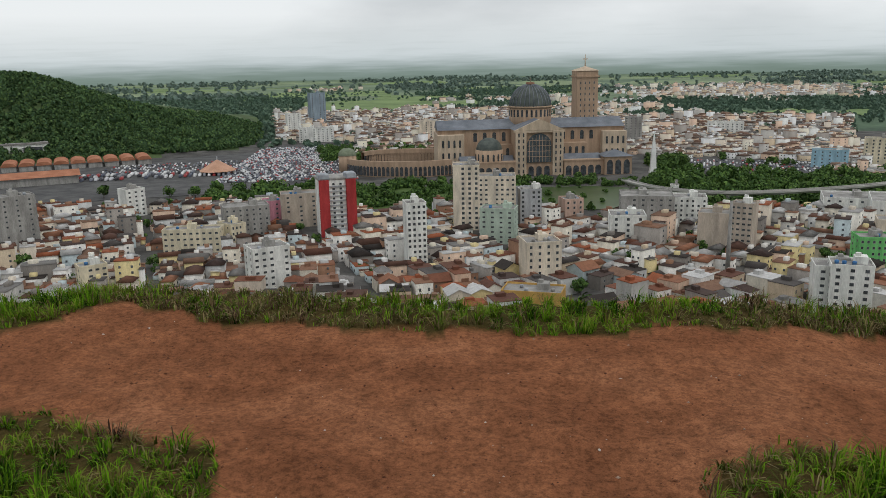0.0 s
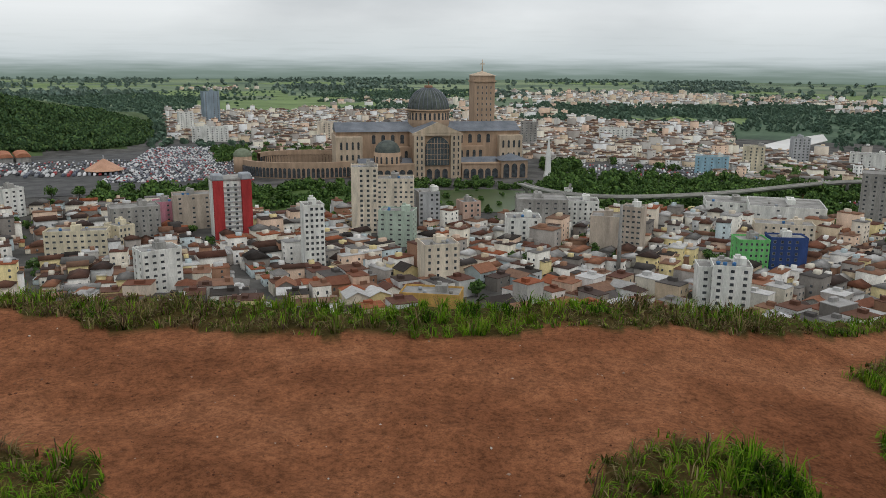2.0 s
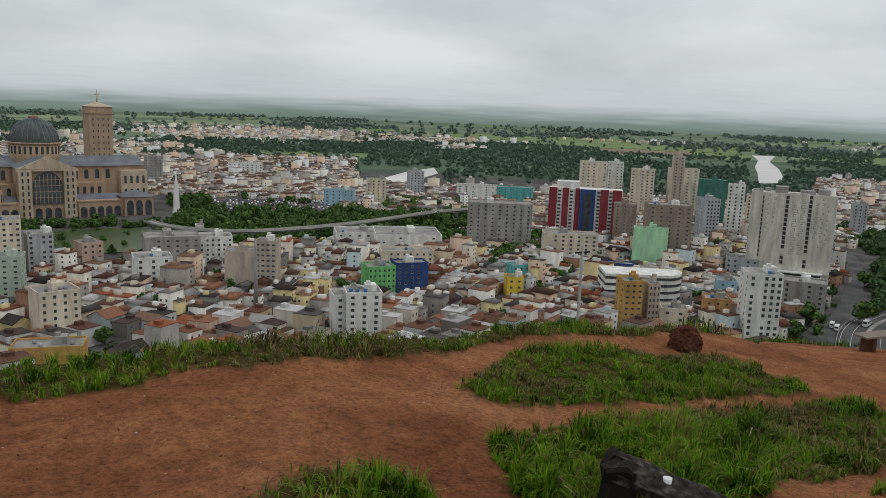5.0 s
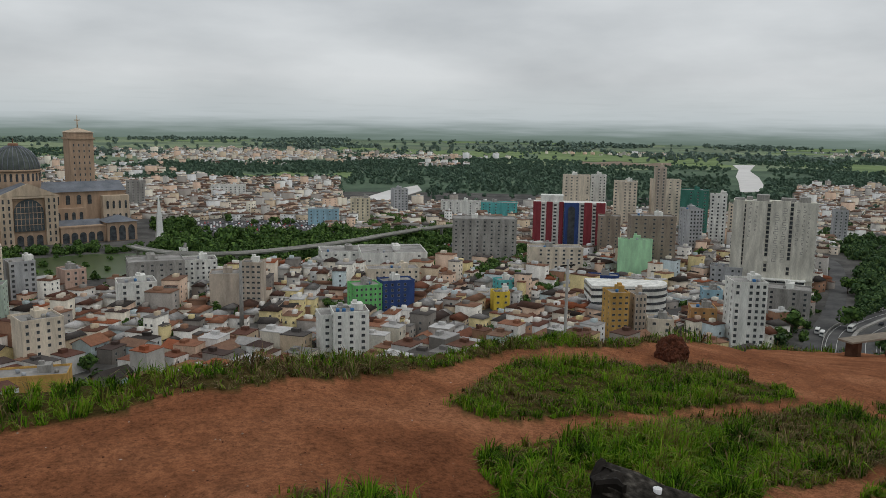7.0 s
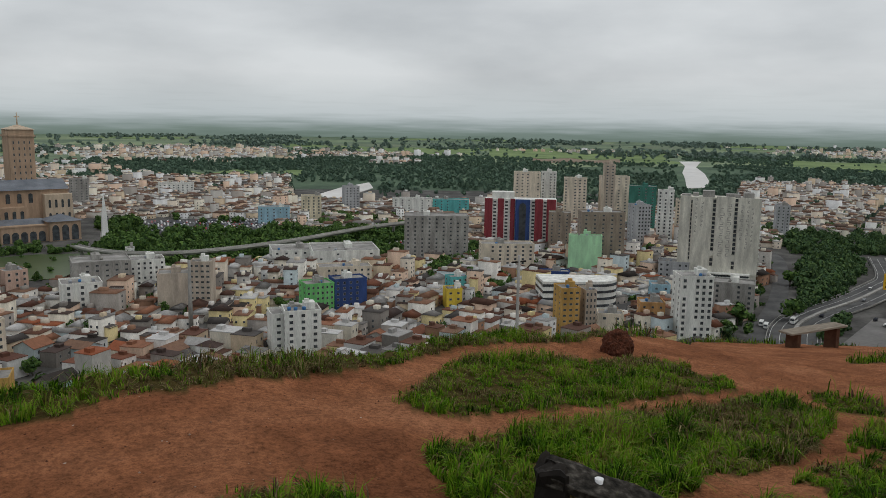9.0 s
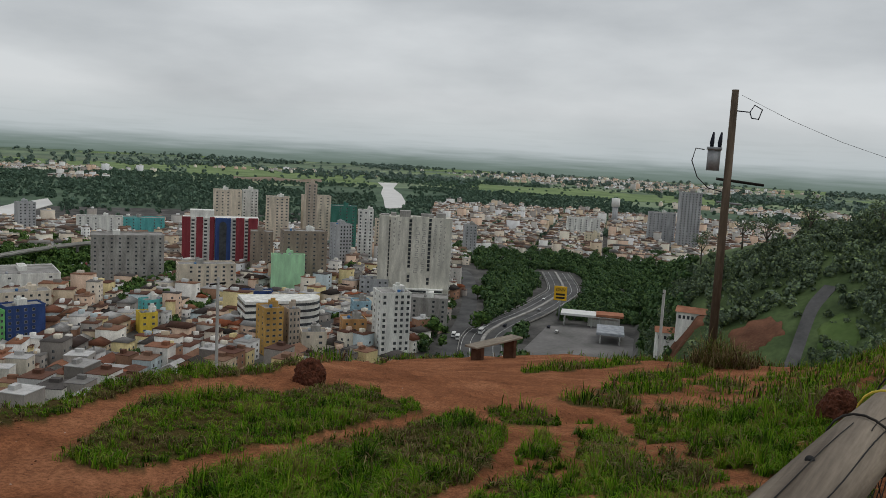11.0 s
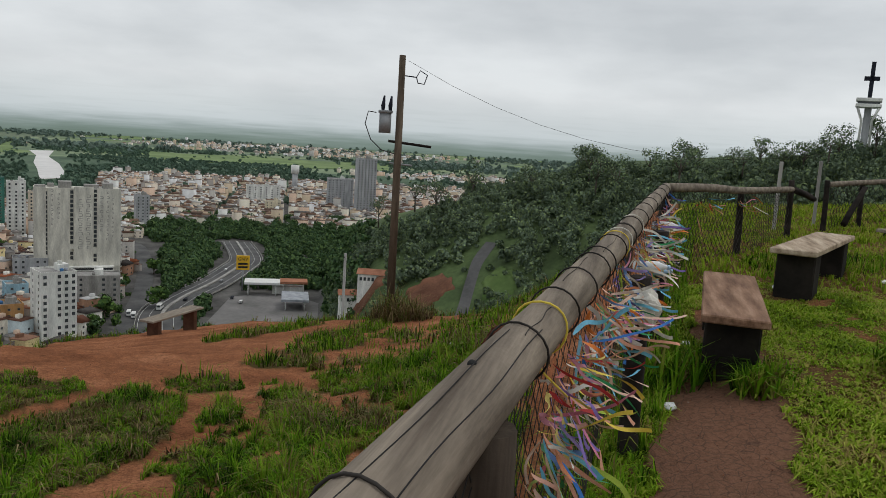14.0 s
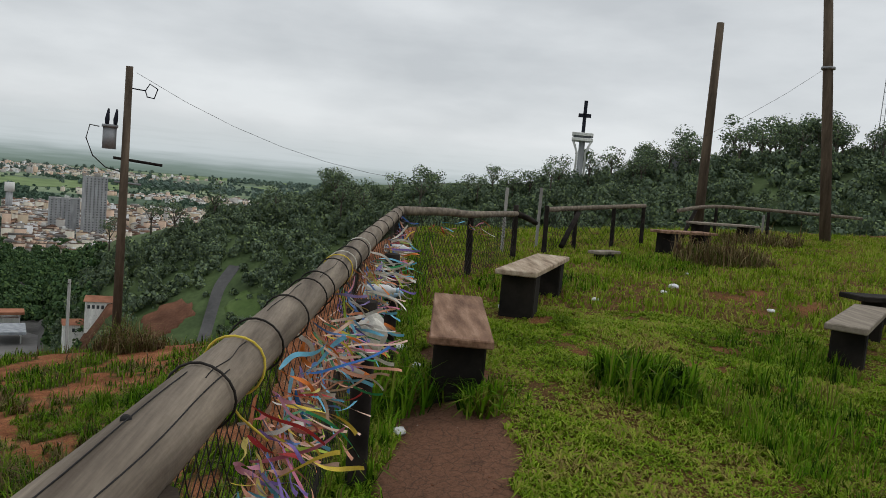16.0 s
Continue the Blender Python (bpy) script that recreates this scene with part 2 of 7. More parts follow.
material("bench_dark", ((0.01, 0.009, 0.008), (0.03, 0.025, 0.021)), scale=4.0, rough=0.9, bump=0.003, bump_scale=40)
material("post_log", ((0.045, 0.035, 0.026), (0.075, 0.058, 0.044), (0.1, 0.08, 0.06)), scale=14.0, rough=0.9, stretch=0.08, bump=0.004, bump_scale=30, shade=0.4)
material("bench_pale", ((0.26, 0.19, 0.13), (0.4, 0.31, 0.225), (0.5, 0.41, 0.31)), scale=4.0, rough=0.85, bump=0.003, bump_scale=60, shade=0.35)
material("bench_red", ((0.07, 0.035, 0.022), (0.12, 0.06, 0.038)), scale=4.0, rough=0.9, bump=0.003, bump_scale=40)
material("bench_grey", ((0.2, 0.165, 0.13), (0.3, 0.26, 0.21)), scale=4.0, rough=0.9, bump=0.003, bump_scale=40)
material("pole_wood", ((0.085, 0.064, 0.047), (0.15, 0.115, 0.083)), scale=6.0, rough=0.85, stretch=0.15, shade=0.4)
material("wire_metal", ((0.02, 0.018, 0.016), (0.045, 0.04, 0.036)), scale=10, rough=0.7)
material("rust_stain", ((0.3, 0.15, 0.085), (0.24, 0.15, 0.11)), scale=30, rough=0.8)
material("steel_grey", ((0.25, 0.26, 0.27), (0.32, 0.33, 0.34)), scale=3, rough=0.5, metal=0.3)
material("white_paint", ((0.7, 0.7, 0.68), (0.76, 0.76, 0.74)), scale=2, shade=0.15)
material("black_paint", ((0.02, 0.022, 0.03), (0.03, 0.032, 0.045)), scale=1)
material("sign_yellow", ((0.7, 0.4, 0.03), (0.75, 0.45, 0.04)), scale=0.5, shade=0.1)
material("lettering", ((0.03, 0.03, 0.03),), scale=1)
material("plastic_white", ((0.72, 0.73, 0.74), (0.78, 0.78, 0.79)), scale=20, rough=0.4)
material("plastic_blue", ((0.35, 0.55, 0.75), (0.45, 0.62, 0.78)), scale=20, rough=0.3)
material("pebble_stone", ((0.35, 0.25, 0.19), (0.5, 0.42, 0.36), (0.22, 0.12, 0.08), (0.55, 0.52, 0.48)), scale=9, vary="island")
material("termite_soil", ((0.06, 0.022, 0.013), (0.13, 0.045, 0.025)), scale=30, bump=0.02, bump_scale=40, shade=0.4)
for wood_, grain_ in (("log_wood", (1.2, 22, 22)), ("plank_wood", (2.0, 16, 16)), ("bench_grey", (2.0, 16, 16)), ("bench_pale", (2.0, 16, 16))):
    MATS[wood_].node_tree.nodes["Mapping"].inputs["Scale"].default_value = grain_
RIBBON_COLOURS = {"ribbon_blue": (0.05, 0.18, 0.5), "ribbon_sky": (0.18, 0.5, 0.68), "ribbon_salmon": (0.72, 0.36, 0.24), "ribbon_pink": (0.62, 0.2, 0.3), "ribbon_yellow": (0.72, 0.55, 0.08),
                  "ribbon_lime": (0.42, 0.55, 0.08), "ribbon_green": (0.05, 0.32, 0.12), "ribbon_orange": (0.75, 0.22, 0.05), "ribbon_red": (0.5, 0.05, 0.05), "ribbon_white": (0.68, 0.65, 0.58), "ribbon_violet": (0.24, 0.16, 0.45), "ribbon_pale": (0.72, 0.5, 0.38)}
for rn, rc in RIBBON_COLOURS.items():
    material(rn, (tuple(v * 0.85 for v in rc), rc), scale=25, rough=0.55, shade=0.25)


def soil_material():
    """Red earth, trodden: uneven tone and crumbs; hollows of clods and dents darkened in the colour as shade; thatch
    where grass grows (weight 'grown'), darkened too as shade of the blades; brown cracked mud on the lane.
    """
    m = material("red_soil", ((0.225, 0.087, 0.041), (0.29, 0.117, 0.056), (0.34, 0.148, 0.076)), scale=1.1, rough=1.0, shade=0.3, spec=0.04)
    n, l = m.node_tree.nodes, m.node_tree.links
    b = n["Principled BSDF"]
    geo = n["Geometry"]

    def speck(scale, detail, lo, hi, to_lo, to_hi, rough=0.65):
        t, r = n.new("ShaderNodeTexNoise"), n.new("ShaderNodeMapRange")
        t.inputs["Scale"].default_value, t.inputs["Detail"].default_value, t.inputs["Roughness"].default_value = scale, detail, rough
        l.new(geo.outputs["Position"], t.inputs["Vector"])
        for k, v in (("From Min", lo), ("From Max", hi), ("To Min", to_lo), ("To Max", to_hi)):
            r.inputs[k].default_value = v
        l.new(t.outputs["Fac"], r.inputs["Value"])
        return t.outputs["Fac"], r.outputs["Result"]

    def times(a, f):
        mx = n.new("ShaderNodeMix")
        mx.data_type, mx.blend_type = "RGBA", "MULTIPLY"
        mx.inputs["Factor"].default_value = 1.0
        l.new(a, mx.inputs["A"])
        l.new(f, mx.inputs["B"])
        return mx.outputs["Result"]

    def blend(a, colour, f):
        mx = n.new("ShaderNodeMix")
        mx.data_type = "RGBA"
        mx.inputs["B"].default_value = (*colour, 1)
        l.new(f, mx.inputs["Factor"])
        l.new(a, mx.inputs["A"])
        return mx.outputs["Result"]

    # Same noise as the bump: low spots darker, shade put into the colour.
    h1, f1 = speck(5.0, 6, 0.36, 0.62, 0.85, 1.1)
    h2, f2 = speck(32, 8, 0.34, 0.56, 0.74, 1.08, 0.75)
    h3, f3 = speck(110, 4, 0.32, 0.52, 0.66, 1.08, 0.75)
    col = times(times(times(b.inputs["Base Color"].links[0].from_socket, f1), f2), f3)
    _, pale = speck(34, 3, 0.7, 0.78, 0.0, 0.6)
    col = blend(col, (0.4, 0.24, 0.16), pale)
    # The 'grown' tone is thatch, darkened to hold the shade among the blades.
    for name, colour in (("grown", (0.045, 0.05, 0.014)), ("lane", (0.185, 0.104, 0.07))):
        at = n.new("ShaderNodeAttribute")
        at.attribute_name = name
        col = blend(col, colour, at.outputs["Fac"])
        if name == "lane":
            vor, line, both = n.new("ShaderNodeTexVoronoi"), n.new("ShaderNodeMapRange"), n.new("ShaderNodeMath")
            vor.feature, vor.inputs["Scale"].default_value = "DISTANCE_TO_EDGE", 15
            l.new(geo.outputs["Position"], vor.inputs["Vector"])
            line.inputs["From Min"].default_value, line.inputs["From Max"].default_value = 0.05, 0.0
            l.new(vor.outputs["Distance"], line.inputs["Value"])
            both.operation = "MULTIPLY"
            l.new(line.outputs["Result"], both.inputs[0])
            l.new(at.outputs["Fac"], both.inputs[1])
            col = times(blend(col, (0.1, 0.06, 0.044), both.outputs[0]), f2)
    l.new(col, b.inputs["Base Color"])
    total = None
    for h, k in ((h1, 1.0), (h2, 0.3), (h3, 0.12)):
        mu = n.new("ShaderNodeMath")
        mu.operation, mu.inputs[1].default_value = "MULTIPLY_ADD", k
        l.new(h, mu.inputs[0])
        if total:
            l.new(total, mu.inputs[2])
        else:
            mu.inputs[2].default_value = 0.0
        total = mu.outputs[0]
    bp = n.new("ShaderNodeBump")
    bp.inputs["Strength"].default_value, bp.inputs["Distance"].default_value = 1.0, 0.055
    l.new(total, bp.inputs["Height"])
    l.new(bp.outputs["Normal"], b.inputs["Normal"])
    return m


soil_material()

# ---- helpers for meshes ----


def put_mesh(name, verts, faces, mats, slots=None, smooth=False):
    """A mesh from arrays of corners and of faces that all have the same number of corners."""
    me = bpy.data.meshes.new(name)
    v, f = np.asarray(verts, np.float32), np.asarray(faces, np.int32)
    k = f.shape[1]
    me.vertices.add(len(v))
    me.vertices.foreach_set("co", v.ravel())
    me.loops.add(f.size)
    me.loops.foreach_set("vertex_index", f.ravel())
    me.polygons.add(len(f))
    me.polygons.foreach_set("loop_start", np.arange(0, f.size, k, dtype=np.int32))
    if slots is not None:
        me.polygons.foreach_set("material_index", np.asarray(slots, np.int32))
    if smooth:
        me.polygons.foreach_set("use_smooth", np.ones(len(f), bool))
    me.update(calc_edges=True)
    for m in mats:
        me.materials.append(MATS[m])
    return me


def part(name, bm, mat, parent=None, label="", smooth=False):
    """Links a bmesh as one mesh object under a thing, or at top level."""
    me = bpy.data.meshes.new(name)
    bm.to_mesh(me)
    bm.free()
    for m in mat if isinstance(mat, tuple) else (mat,):
        me.materials.append(MATS[m])
    if smooth:
        me.polygons.foreach_set("use_smooth", np.ones(len(me.polygons), bool))
    ob = new(name, me)
    ob.parent = parent
    return tagged(ob, label)


def piece(name, me, parent, loc, yaw=0.0, scale=(1, 1, 1)):
    ob = new(name, me)
    ob.parent = parent
    ob.matrix_basis = Matrix.LocRotScale(loc, Euler((0, 0, yaw)), scale)
    return ob


def base(name, loc, yaw, label, category, group=""):
    ob = new(name)
    ob.matrix_basis = Matrix.LocRotScale(loc, Euler((0, 0, yaw)), None)
    return tagged(ob, label, category, group)


def box(bm, x0, x1, y0, y1, z0, z1, slot=0, bevel=0.0):
    vs = [bm.verts.new(p) for p in ((x0, y0, z0), (x1, y0, z0), (x1, y1, z0), (x0, y1, z0), (x0, y0, z1), (x1, y0, z1), (x1, y1, z1), (x0, y1, z1))]
    fs = [bm.faces.new([vs[i] for i in q]) for q in ((3, 2, 1, 0), (4, 5, 6, 7), (0, 1, 5, 4), (1, 2, 6, 5), (2, 3, 7, 6), (3, 0, 4, 7))]
    for f in fs:
        f.material_index = slot
    if bevel:
        bmesh.ops.bevel(bm, geom=list({e for f in fs for e in f.edges}), offset=bevel, segments=1, affect="EDGES")
    return vs


def gable(bm, x0, x1, y0, y1, z0, rise, along="x", slot=0):
    if along == "x":
        ym = (y0 + y1) / 2
        ridge = ((x0, ym, z0 + rise), (x1, ym, z0 + rise))
        order = ((0, 1, 5, 4), (2, 3, 4, 5), (1, 2, 5), (3, 0, 4), (3, 2, 1, 0))
    else:
        xm = (x0 + x1) / 2
        ridge = ((xm, y0, z0 + rise), (xm, y1, z0 + rise))
        order = ((1, 2, 5, 4), (3, 0, 4, 5), (0, 1, 4), (2, 3, 5), (3, 2, 1, 0))
    vs = [bm.verts.new(p) for p in ((x0, y0, z0), (x1, y0, z0), (x1, y1, z0), (x0, y1, z0), *ridge)]
    for q in order:
        bm.faces.new([vs[i] for i in q]).material_index = slot


def tube(bm, pts, radii, sides=8, slot=0, cap=True):
    """A round bar along the points."""
    rings, pts = [], [Vector(p) for p in pts]
    for i, p in enumerate(pts):
        d = (pts[min(i + 1, len(pts) - 1)] - pts[max(i - 1, 0)]).normalized()
        u = d.cross(Vector((0.31, 0.17, 0.93) if abs(d.z) < 0.9 else (1, 0, 0))).normalized()
        w = d.cross(u)
        r = radii[i] if hasattr(radii, "__len__") else radii
        rings.append([bm.verts.new(p + (u * math.cos(a) + w * math.sin(a)) * r) for a in (2 * math.pi * k / sides for k in range(sides))])
    for a, b in zip(rings, rings[1:]):
        for k in range(sides):
            f = bm.faces.new((a[k], a[(k + 1) % sides], b[(k + 1) % sides], b[k]))
            f.material_index, f.smooth = slot, True
    if cap:
        bm.faces.new(rings[0][::-1]).material_index = slot
        bm.faces.new(rings[-1]).material_index = slot


def dome(bm, c, r, h, rings=7, sides=24, slot=0):
    rows = []
    for i in range(rings):
        a = i / rings * math.pi / 2
        rows.append([bm.verts.new((c[0] + r * math.cos(a) * math.cos(b), c[1] + r * math.cos(a) * math.sin(b), c[2] + h * math.sin(a))) for b in (2 * math.pi * k / sides for k in range(sides))])
    top = bm.verts.new((c[0], c[1], c[2] + h))
    for a, b in zip(rows, rows[1:]):
        for k in range(sides):
            bm.faces.new((a[k], a[(k + 1) % sides], b[(k + 1) % sides], b[k])).material_index = slot
    for k in range(sides):
        bm.faces.new((rows[-1][k], rows[-1][(k + 1) % sides], top)).material_index = slot


def arch_mesh(name, w, h, depth, mats, sides=8):
    """A round-headed pane of width w and height h."""
    bm = bmesh.new()
    r = w / 2
    prof = [(-r, 0), (r, 0)] + [(r * math.cos(math.pi * k / sides), h - r + r * math.sin(math.pi * k / sides)) for k in range(sides + 1)]
    front = [bm.verts.new((x, -depth, z)) for x, z in prof]
    back = [bm.verts.new((x, depth, z)) for x, z in prof]
    bm.faces.new(front)
    for k in range(len(prof)):
        j = (k + 1) % len(prof)
        bm.faces.new((front[j], front[k], back[k], back[j]))
    me = bpy.data.meshes.new(name)
    bm.to_mesh(me)
    bm.free()
    for m in mats:
        me.materials.append(MATS[m])
    return me


def mesh_of(name, bm, *mats):
    me = bpy.data.meshes.new(name)
    bm.to_mesh(me)
    bm.free()
    for m in mats:
        me.materials.append(MATS[m])
    return me


# ---- the ground ----
GROUND = -108.0
EDGE = ((-180, 30), (-60, 9), (-45, 6.4), (-31, 5.34), (-24, 5.57), (-17, 5.04), (-1, 4.45), (12, 4.6), (20, 5.05), (29, 5.64), (34, 6.3), (38, 7.3), (45, 8.45), (50, 11.4), (52.5, 20.5), (58, 22.3), (64.6, 24.7), (68, 22), (71, 21), (76, 20.2), (79, 19.6), (84, 20), (90, 20), (100, 21), (112, 25), (130, 30), (180, 30))
RIDGE = ((-180, -20), (-150, -108), (40, -108), (58, -108), (68.5, -108), (70.5, -78), (72.6, -50), (79.7, -31), (87, -15), (91, -15), (97, -9), (104, 4), (110, 14), (116, 22), (123, 27), (140, 30), (180, -20))
VALLEY = ((-180, -40), (-150, -108), (60, -108), (70, -108), (76, -94), (84, -80), (92, -66), (104, -50), (120, -36), (150, -20), (180, -40))
LEFT_HILL = ((-90, 150), (-45, 128), (-36, 112), (-31.4, 96), (-29.6, 92), (-26.8, 68), (-23.9, 44), (-18.2, 17), (-16, 3), (-14, 0), (180, 0))


def bend(table, a):
    return np.interp(a, [p[0] for p in table], [p[1] for p in table])


def smooth01(a, b, x):
    t = np.clip((x - a) / (b - a), 0, 1)
    return t * t * (3 - 2 * t)


def hilltop(x, y):
    z = -0.145 * np.maximum(0, x - 1.5) * smooth01(-1.2, 3.5, y)
    z = z - 0.17 * np.maximum(0, y - 3.5) * smooth01(5, 14, x)
    return z + 0.05 * np.maximum(0, -y) * smooth01(2, 10, x) + np.interp(x, (2, 4, 6, 8, 11, 16, 22), (0, 0.13, 0.3, 0.33, 0.34, 0.3, 0.34)) * (1 - smooth01(-1.2, 0.9, y))


def wave(x, y, s, k=0.0):
    return np.sin(x * s + 1.3 * np.sin(y * s * 0.7 + k)) * np.cos(y * s * 1.1 + 0.8 * np.sin(x * s * 0.9 + k * 2))


def terrain(x, y):
    x, y = np.asarray(x, float), np.asarray(y, float)
    r, az = np.hypot(x, y), np.degrees(np.arctan2(x, y))
    re = bend(EDGE, az) + 0.6 * (1 - smooth01(70, 84, az))
    k = np.minimum(1, re / np.maximum(r, 1e-6))
    top = hilltop(x * k, y * k)
    fall = top - 0.72 * np.maximum(0, r - re) - 0.1 * smooth01(0, 0.6, r - re)
    up = smooth01(210, 430, r)
    far = bend(VALLEY, az) * (1 - up) + bend(RIDGE, az) * up
    far = far + (GROUND - far) * smooth01(470, 760, r) * (1 - smooth01(84, 98, np.abs(az)))
    far = far + bend(LEFT_HILL, az) * smooth01(1000, 1230, r) * (1 - smooth01(1500, 1900, r))
    far = far + 3 * wave(x, y, 0.02, 1.0) * smooth01(GROUND + 4, GROUND + 25, far)
    z = np.maximum(fall, far)
    near = 1 - smooth01(25, 60, r)
    return z + near * (0.018 * wave(x, y, 3.1) + 0.012 * wave(x, y, 7.7, 2.0) + 0.007 * wave(x + 3, y, 17.0, 1.0))


def height(x, y):
    return float(terrain(np.array([x]), np.array([y]))[0])


ISLAND = ((3.0, 4.35), (3.07, 3.96), (4.5, 3.94), (6.44, 4.2), (6.9, 4.7), (6.6, 5.4), (4.2, 5.35))
LOW_PATCH = ((2.6, 3.42), (3.1, 3.6), (3.9, 3.72), (5.4, 3.85), (6.8, 4.0), (6.5, 3.35), (5.2, 2.7), (4.1, 2.6), (3.0, 2.25), (2.35, 2.3), (2.45, 2.9))


def inside(poly, x, y):
    hit = np.zeros(np.shape(x), bool)
    for (ax, ay), (bx, by) in zip(poly, poly[1:] + poly[:1]):
        cross = ((ay > y) != (by > y)) & (x < (bx - ax) * (y - ay) / (by - ay + 1e-12) + ax)
        hit ^= cross
    return hit


def ellipse(x, y, cx, cy, rx, ry):
    return 1 - np.sqrt(((x - cx) / rx) ** 2 + ((y - cy) / ry) ** 2)


def ragged(x, y):
    return 0.5 * wave(x, y, 5.3, 0.4) + 0.35 * wave(x + 5, y, 11.0, 1.7) + 0.25 * wave(x, y + 2, 2.1, 0.9)


def fence_y(x):
    return 0.29 - 0.082 * x


def grown(x, y):
    """How thickly grass stands at a place on the hilltop: 0 bare to 1."""
    r, az = np.hypot(x, y), np.degrees(np.arctan2(x, y))
    re, n = bend(EDGE, az), ragged(x, y)
    jig = 0.1 * wave(x, y, 6.0, 0.3) + 0.08 * wave(x, y, 2.3, 1.1)
    g = np.where((r > re + jig) & (az < 88), 1.0, 0.0)
    g = np.where((az > 57.5) & (az < 68) & (r > re - 2) & (n < 0.45), 0.0, g)
    g = np.maximum(g, ellipse(x, y, -1.85, 2.62, 1.12, 0.72) + 0.12 * n > 0)
    g = np.maximum(g, ellipse(x, y, 1.5, 2.7, 0.44, 0.38) + 0.15 * n > 0)
    g = np.maximum(g, inside(ISLAND, x + 0.12 * n, y + 0.08 * n))
    g = np.maximum(g, inside(LOW_PATCH, x + 0.12 * n, y + 0.1 * n))
    slope = (y > fence_y(x) - 0.1) & (x > 1.6) & (y < 0.9 + 0.33 * x) & (y < 3.0 + 0.02 * x) & (az < 86)
    g = np.maximum(g, slope & (n > -0.12 + 0.3 * (y > 2.2) + 0.1 * wave(x, y, 1.3, 0.5)))
    for cx, cy, rx, ry in ((7.35, 3.65, 0.42, 0.36), (9.3, 3.7, 0.7, 0.4), (11.3, 3.9, 1.3, 0.45), (14.5, 4.7, 2.2, 0.5), (13.2, 3.4, 0.7, 0.45), (16.5, 7.2, 2.6, 0.6)):
        g = np.maximum(g, ellipse(x, y, cx, cy, rx, ry) + 0.2 * n > 0)
    lawn = (y <= fence_y(x) + 0.25) & (x > 1.0)
    path = (np.abs(y + 0.72 + 0.06 * (x - 5)) < np.interp(x, (4, 5.6, 6.4, 8), (0.36, 0.3, 0.2, 0.12)) + 0.1 * n) & (x > 1) & (x < 7.6)
    bare = (ellipse(x, y, 7.2, -3.5, 0.55, 0.3) + 0.95 * n > 0) | (ellipse(x, y, 9.3, -4.6, 0.7, 0.45) + 0.95 * n > 0) | (ellipse(x, y, 6.3, -2.8, 0.35, 0.25) + 0.6 * n > 0) | (ellipse(x, y, 7.6, -1.9, 0.5, 0.3) + 0.95 * n > 0)
    g = np.where(lawn, np.where(path, 0.0, np.where(bare, np.where(n > 0.35, 0.4, 0.62), 0.75)), g)
    return g


def build_ground():
    az = np.concatenate((np.arange(-42, 128, 0.36), np.arange(128, 318, 3.0)))
    rad = np.concatenate(([0.02], np.geomspace(0.5, 4720, 300)))
    A, R = np.meshgrid(np.radians(az), rad)
    X, Y = R * np.sin(A), R * np.cos(A)
    Z = terrain(X, Y)
    na, nr = len(az), len(rad)
    i, j = np.meshgrid(np.arange(nr - 1), np.arange(na), indexing="ij")
    jn = (j + 1) % na
    F = np.stack((i * na + j, (i + 1) * na + j, (i + 1) * na + jn, i * na + jn), -1).reshape(-1, 4)[:, ::-1]
    V = np.stack((X, Y, Z), -1).reshape(-1, 3)
    c = V[F].mean(1)
    cr, ca = np.hypot(c[:, 0], c[:, 1]), np.degrees(np.arctan2(c[:, 0], c[:, 1]))
    slot = np.where(cr < 45, 0, 1)
    town = (c[:, 2] < GROUND + 3) & (cr < 1900)
    slot = np.where(town & (cr < 1250), 2, slot)
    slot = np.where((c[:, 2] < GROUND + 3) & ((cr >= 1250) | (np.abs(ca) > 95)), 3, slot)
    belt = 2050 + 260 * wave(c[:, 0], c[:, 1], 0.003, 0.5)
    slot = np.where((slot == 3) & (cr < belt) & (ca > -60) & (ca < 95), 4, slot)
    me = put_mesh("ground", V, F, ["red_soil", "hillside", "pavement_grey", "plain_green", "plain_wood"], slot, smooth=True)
    at = me.attributes.new("grown", "FLOAT", "POINT")
    near = np.hypot(V[:, 0], V[:, 1]) < 60
    g = np.zeros(len(V), np.float32)
    g[near] = grown(V[near, 0], V[near, 1]) * 0.85
    g[near] = np.where(np.hypot(V[near, 0], V[near, 1]) > bend(EDGE, np.degrees(np.arctan2(V[near, 0], V[near, 1]))) + 1.0, 0.9, g[near])
    at.data.foreach_set("value", g)
    lane = me.attributes.new("lane", "FLOAT", "POINT")
    off = np.abs(V[:, 1] + 0.72 + 0.06 * (V[:, 0] - 5))
    lane.data.foreach_set("value", (0.85 * (1 - smooth01(0.4, 0.75, off)) * (1 - smooth01(7, 8, V[:, 0])) * (V[:, 0] > 0)).astype(np.float32) * (1 - np.minimum(1, g)))
    return tagged(new("ground", me), "red earth hilltop falling to a green plain with a town", "ground", kind="structure")


build_ground()


def patch(name, pts, z, mat, label, category, thick=0.5):
    """A flat sheet of ground cover with a rim, from its outline."""
    bm = bmesh.new()
    vs = [bm.verts.new((x, y, z)) for x, y in pts]
    f = bm.faces.new(vs)
    if f.normal.z < 0:
        f.normal_flip()
    f.normal_update()
    ret = bmesh.ops.extrude_face_region(bm, geom=[f])
    bmesh.ops.translate(bm, verts=[v for v in ret["geom"] if isinstance(v, bmesh.types.BMVert)], vec=(0, 0, thick))
    bmesh.ops.recalc_face_normals(bm, faces=bm.faces)
    return tagged(part(name, bm, mat), label, category, kind="structure")


def polar(az, r, z=GROUND):
    return (r * math.sin(radians(az)), r * math.cos(radians(az)), z)


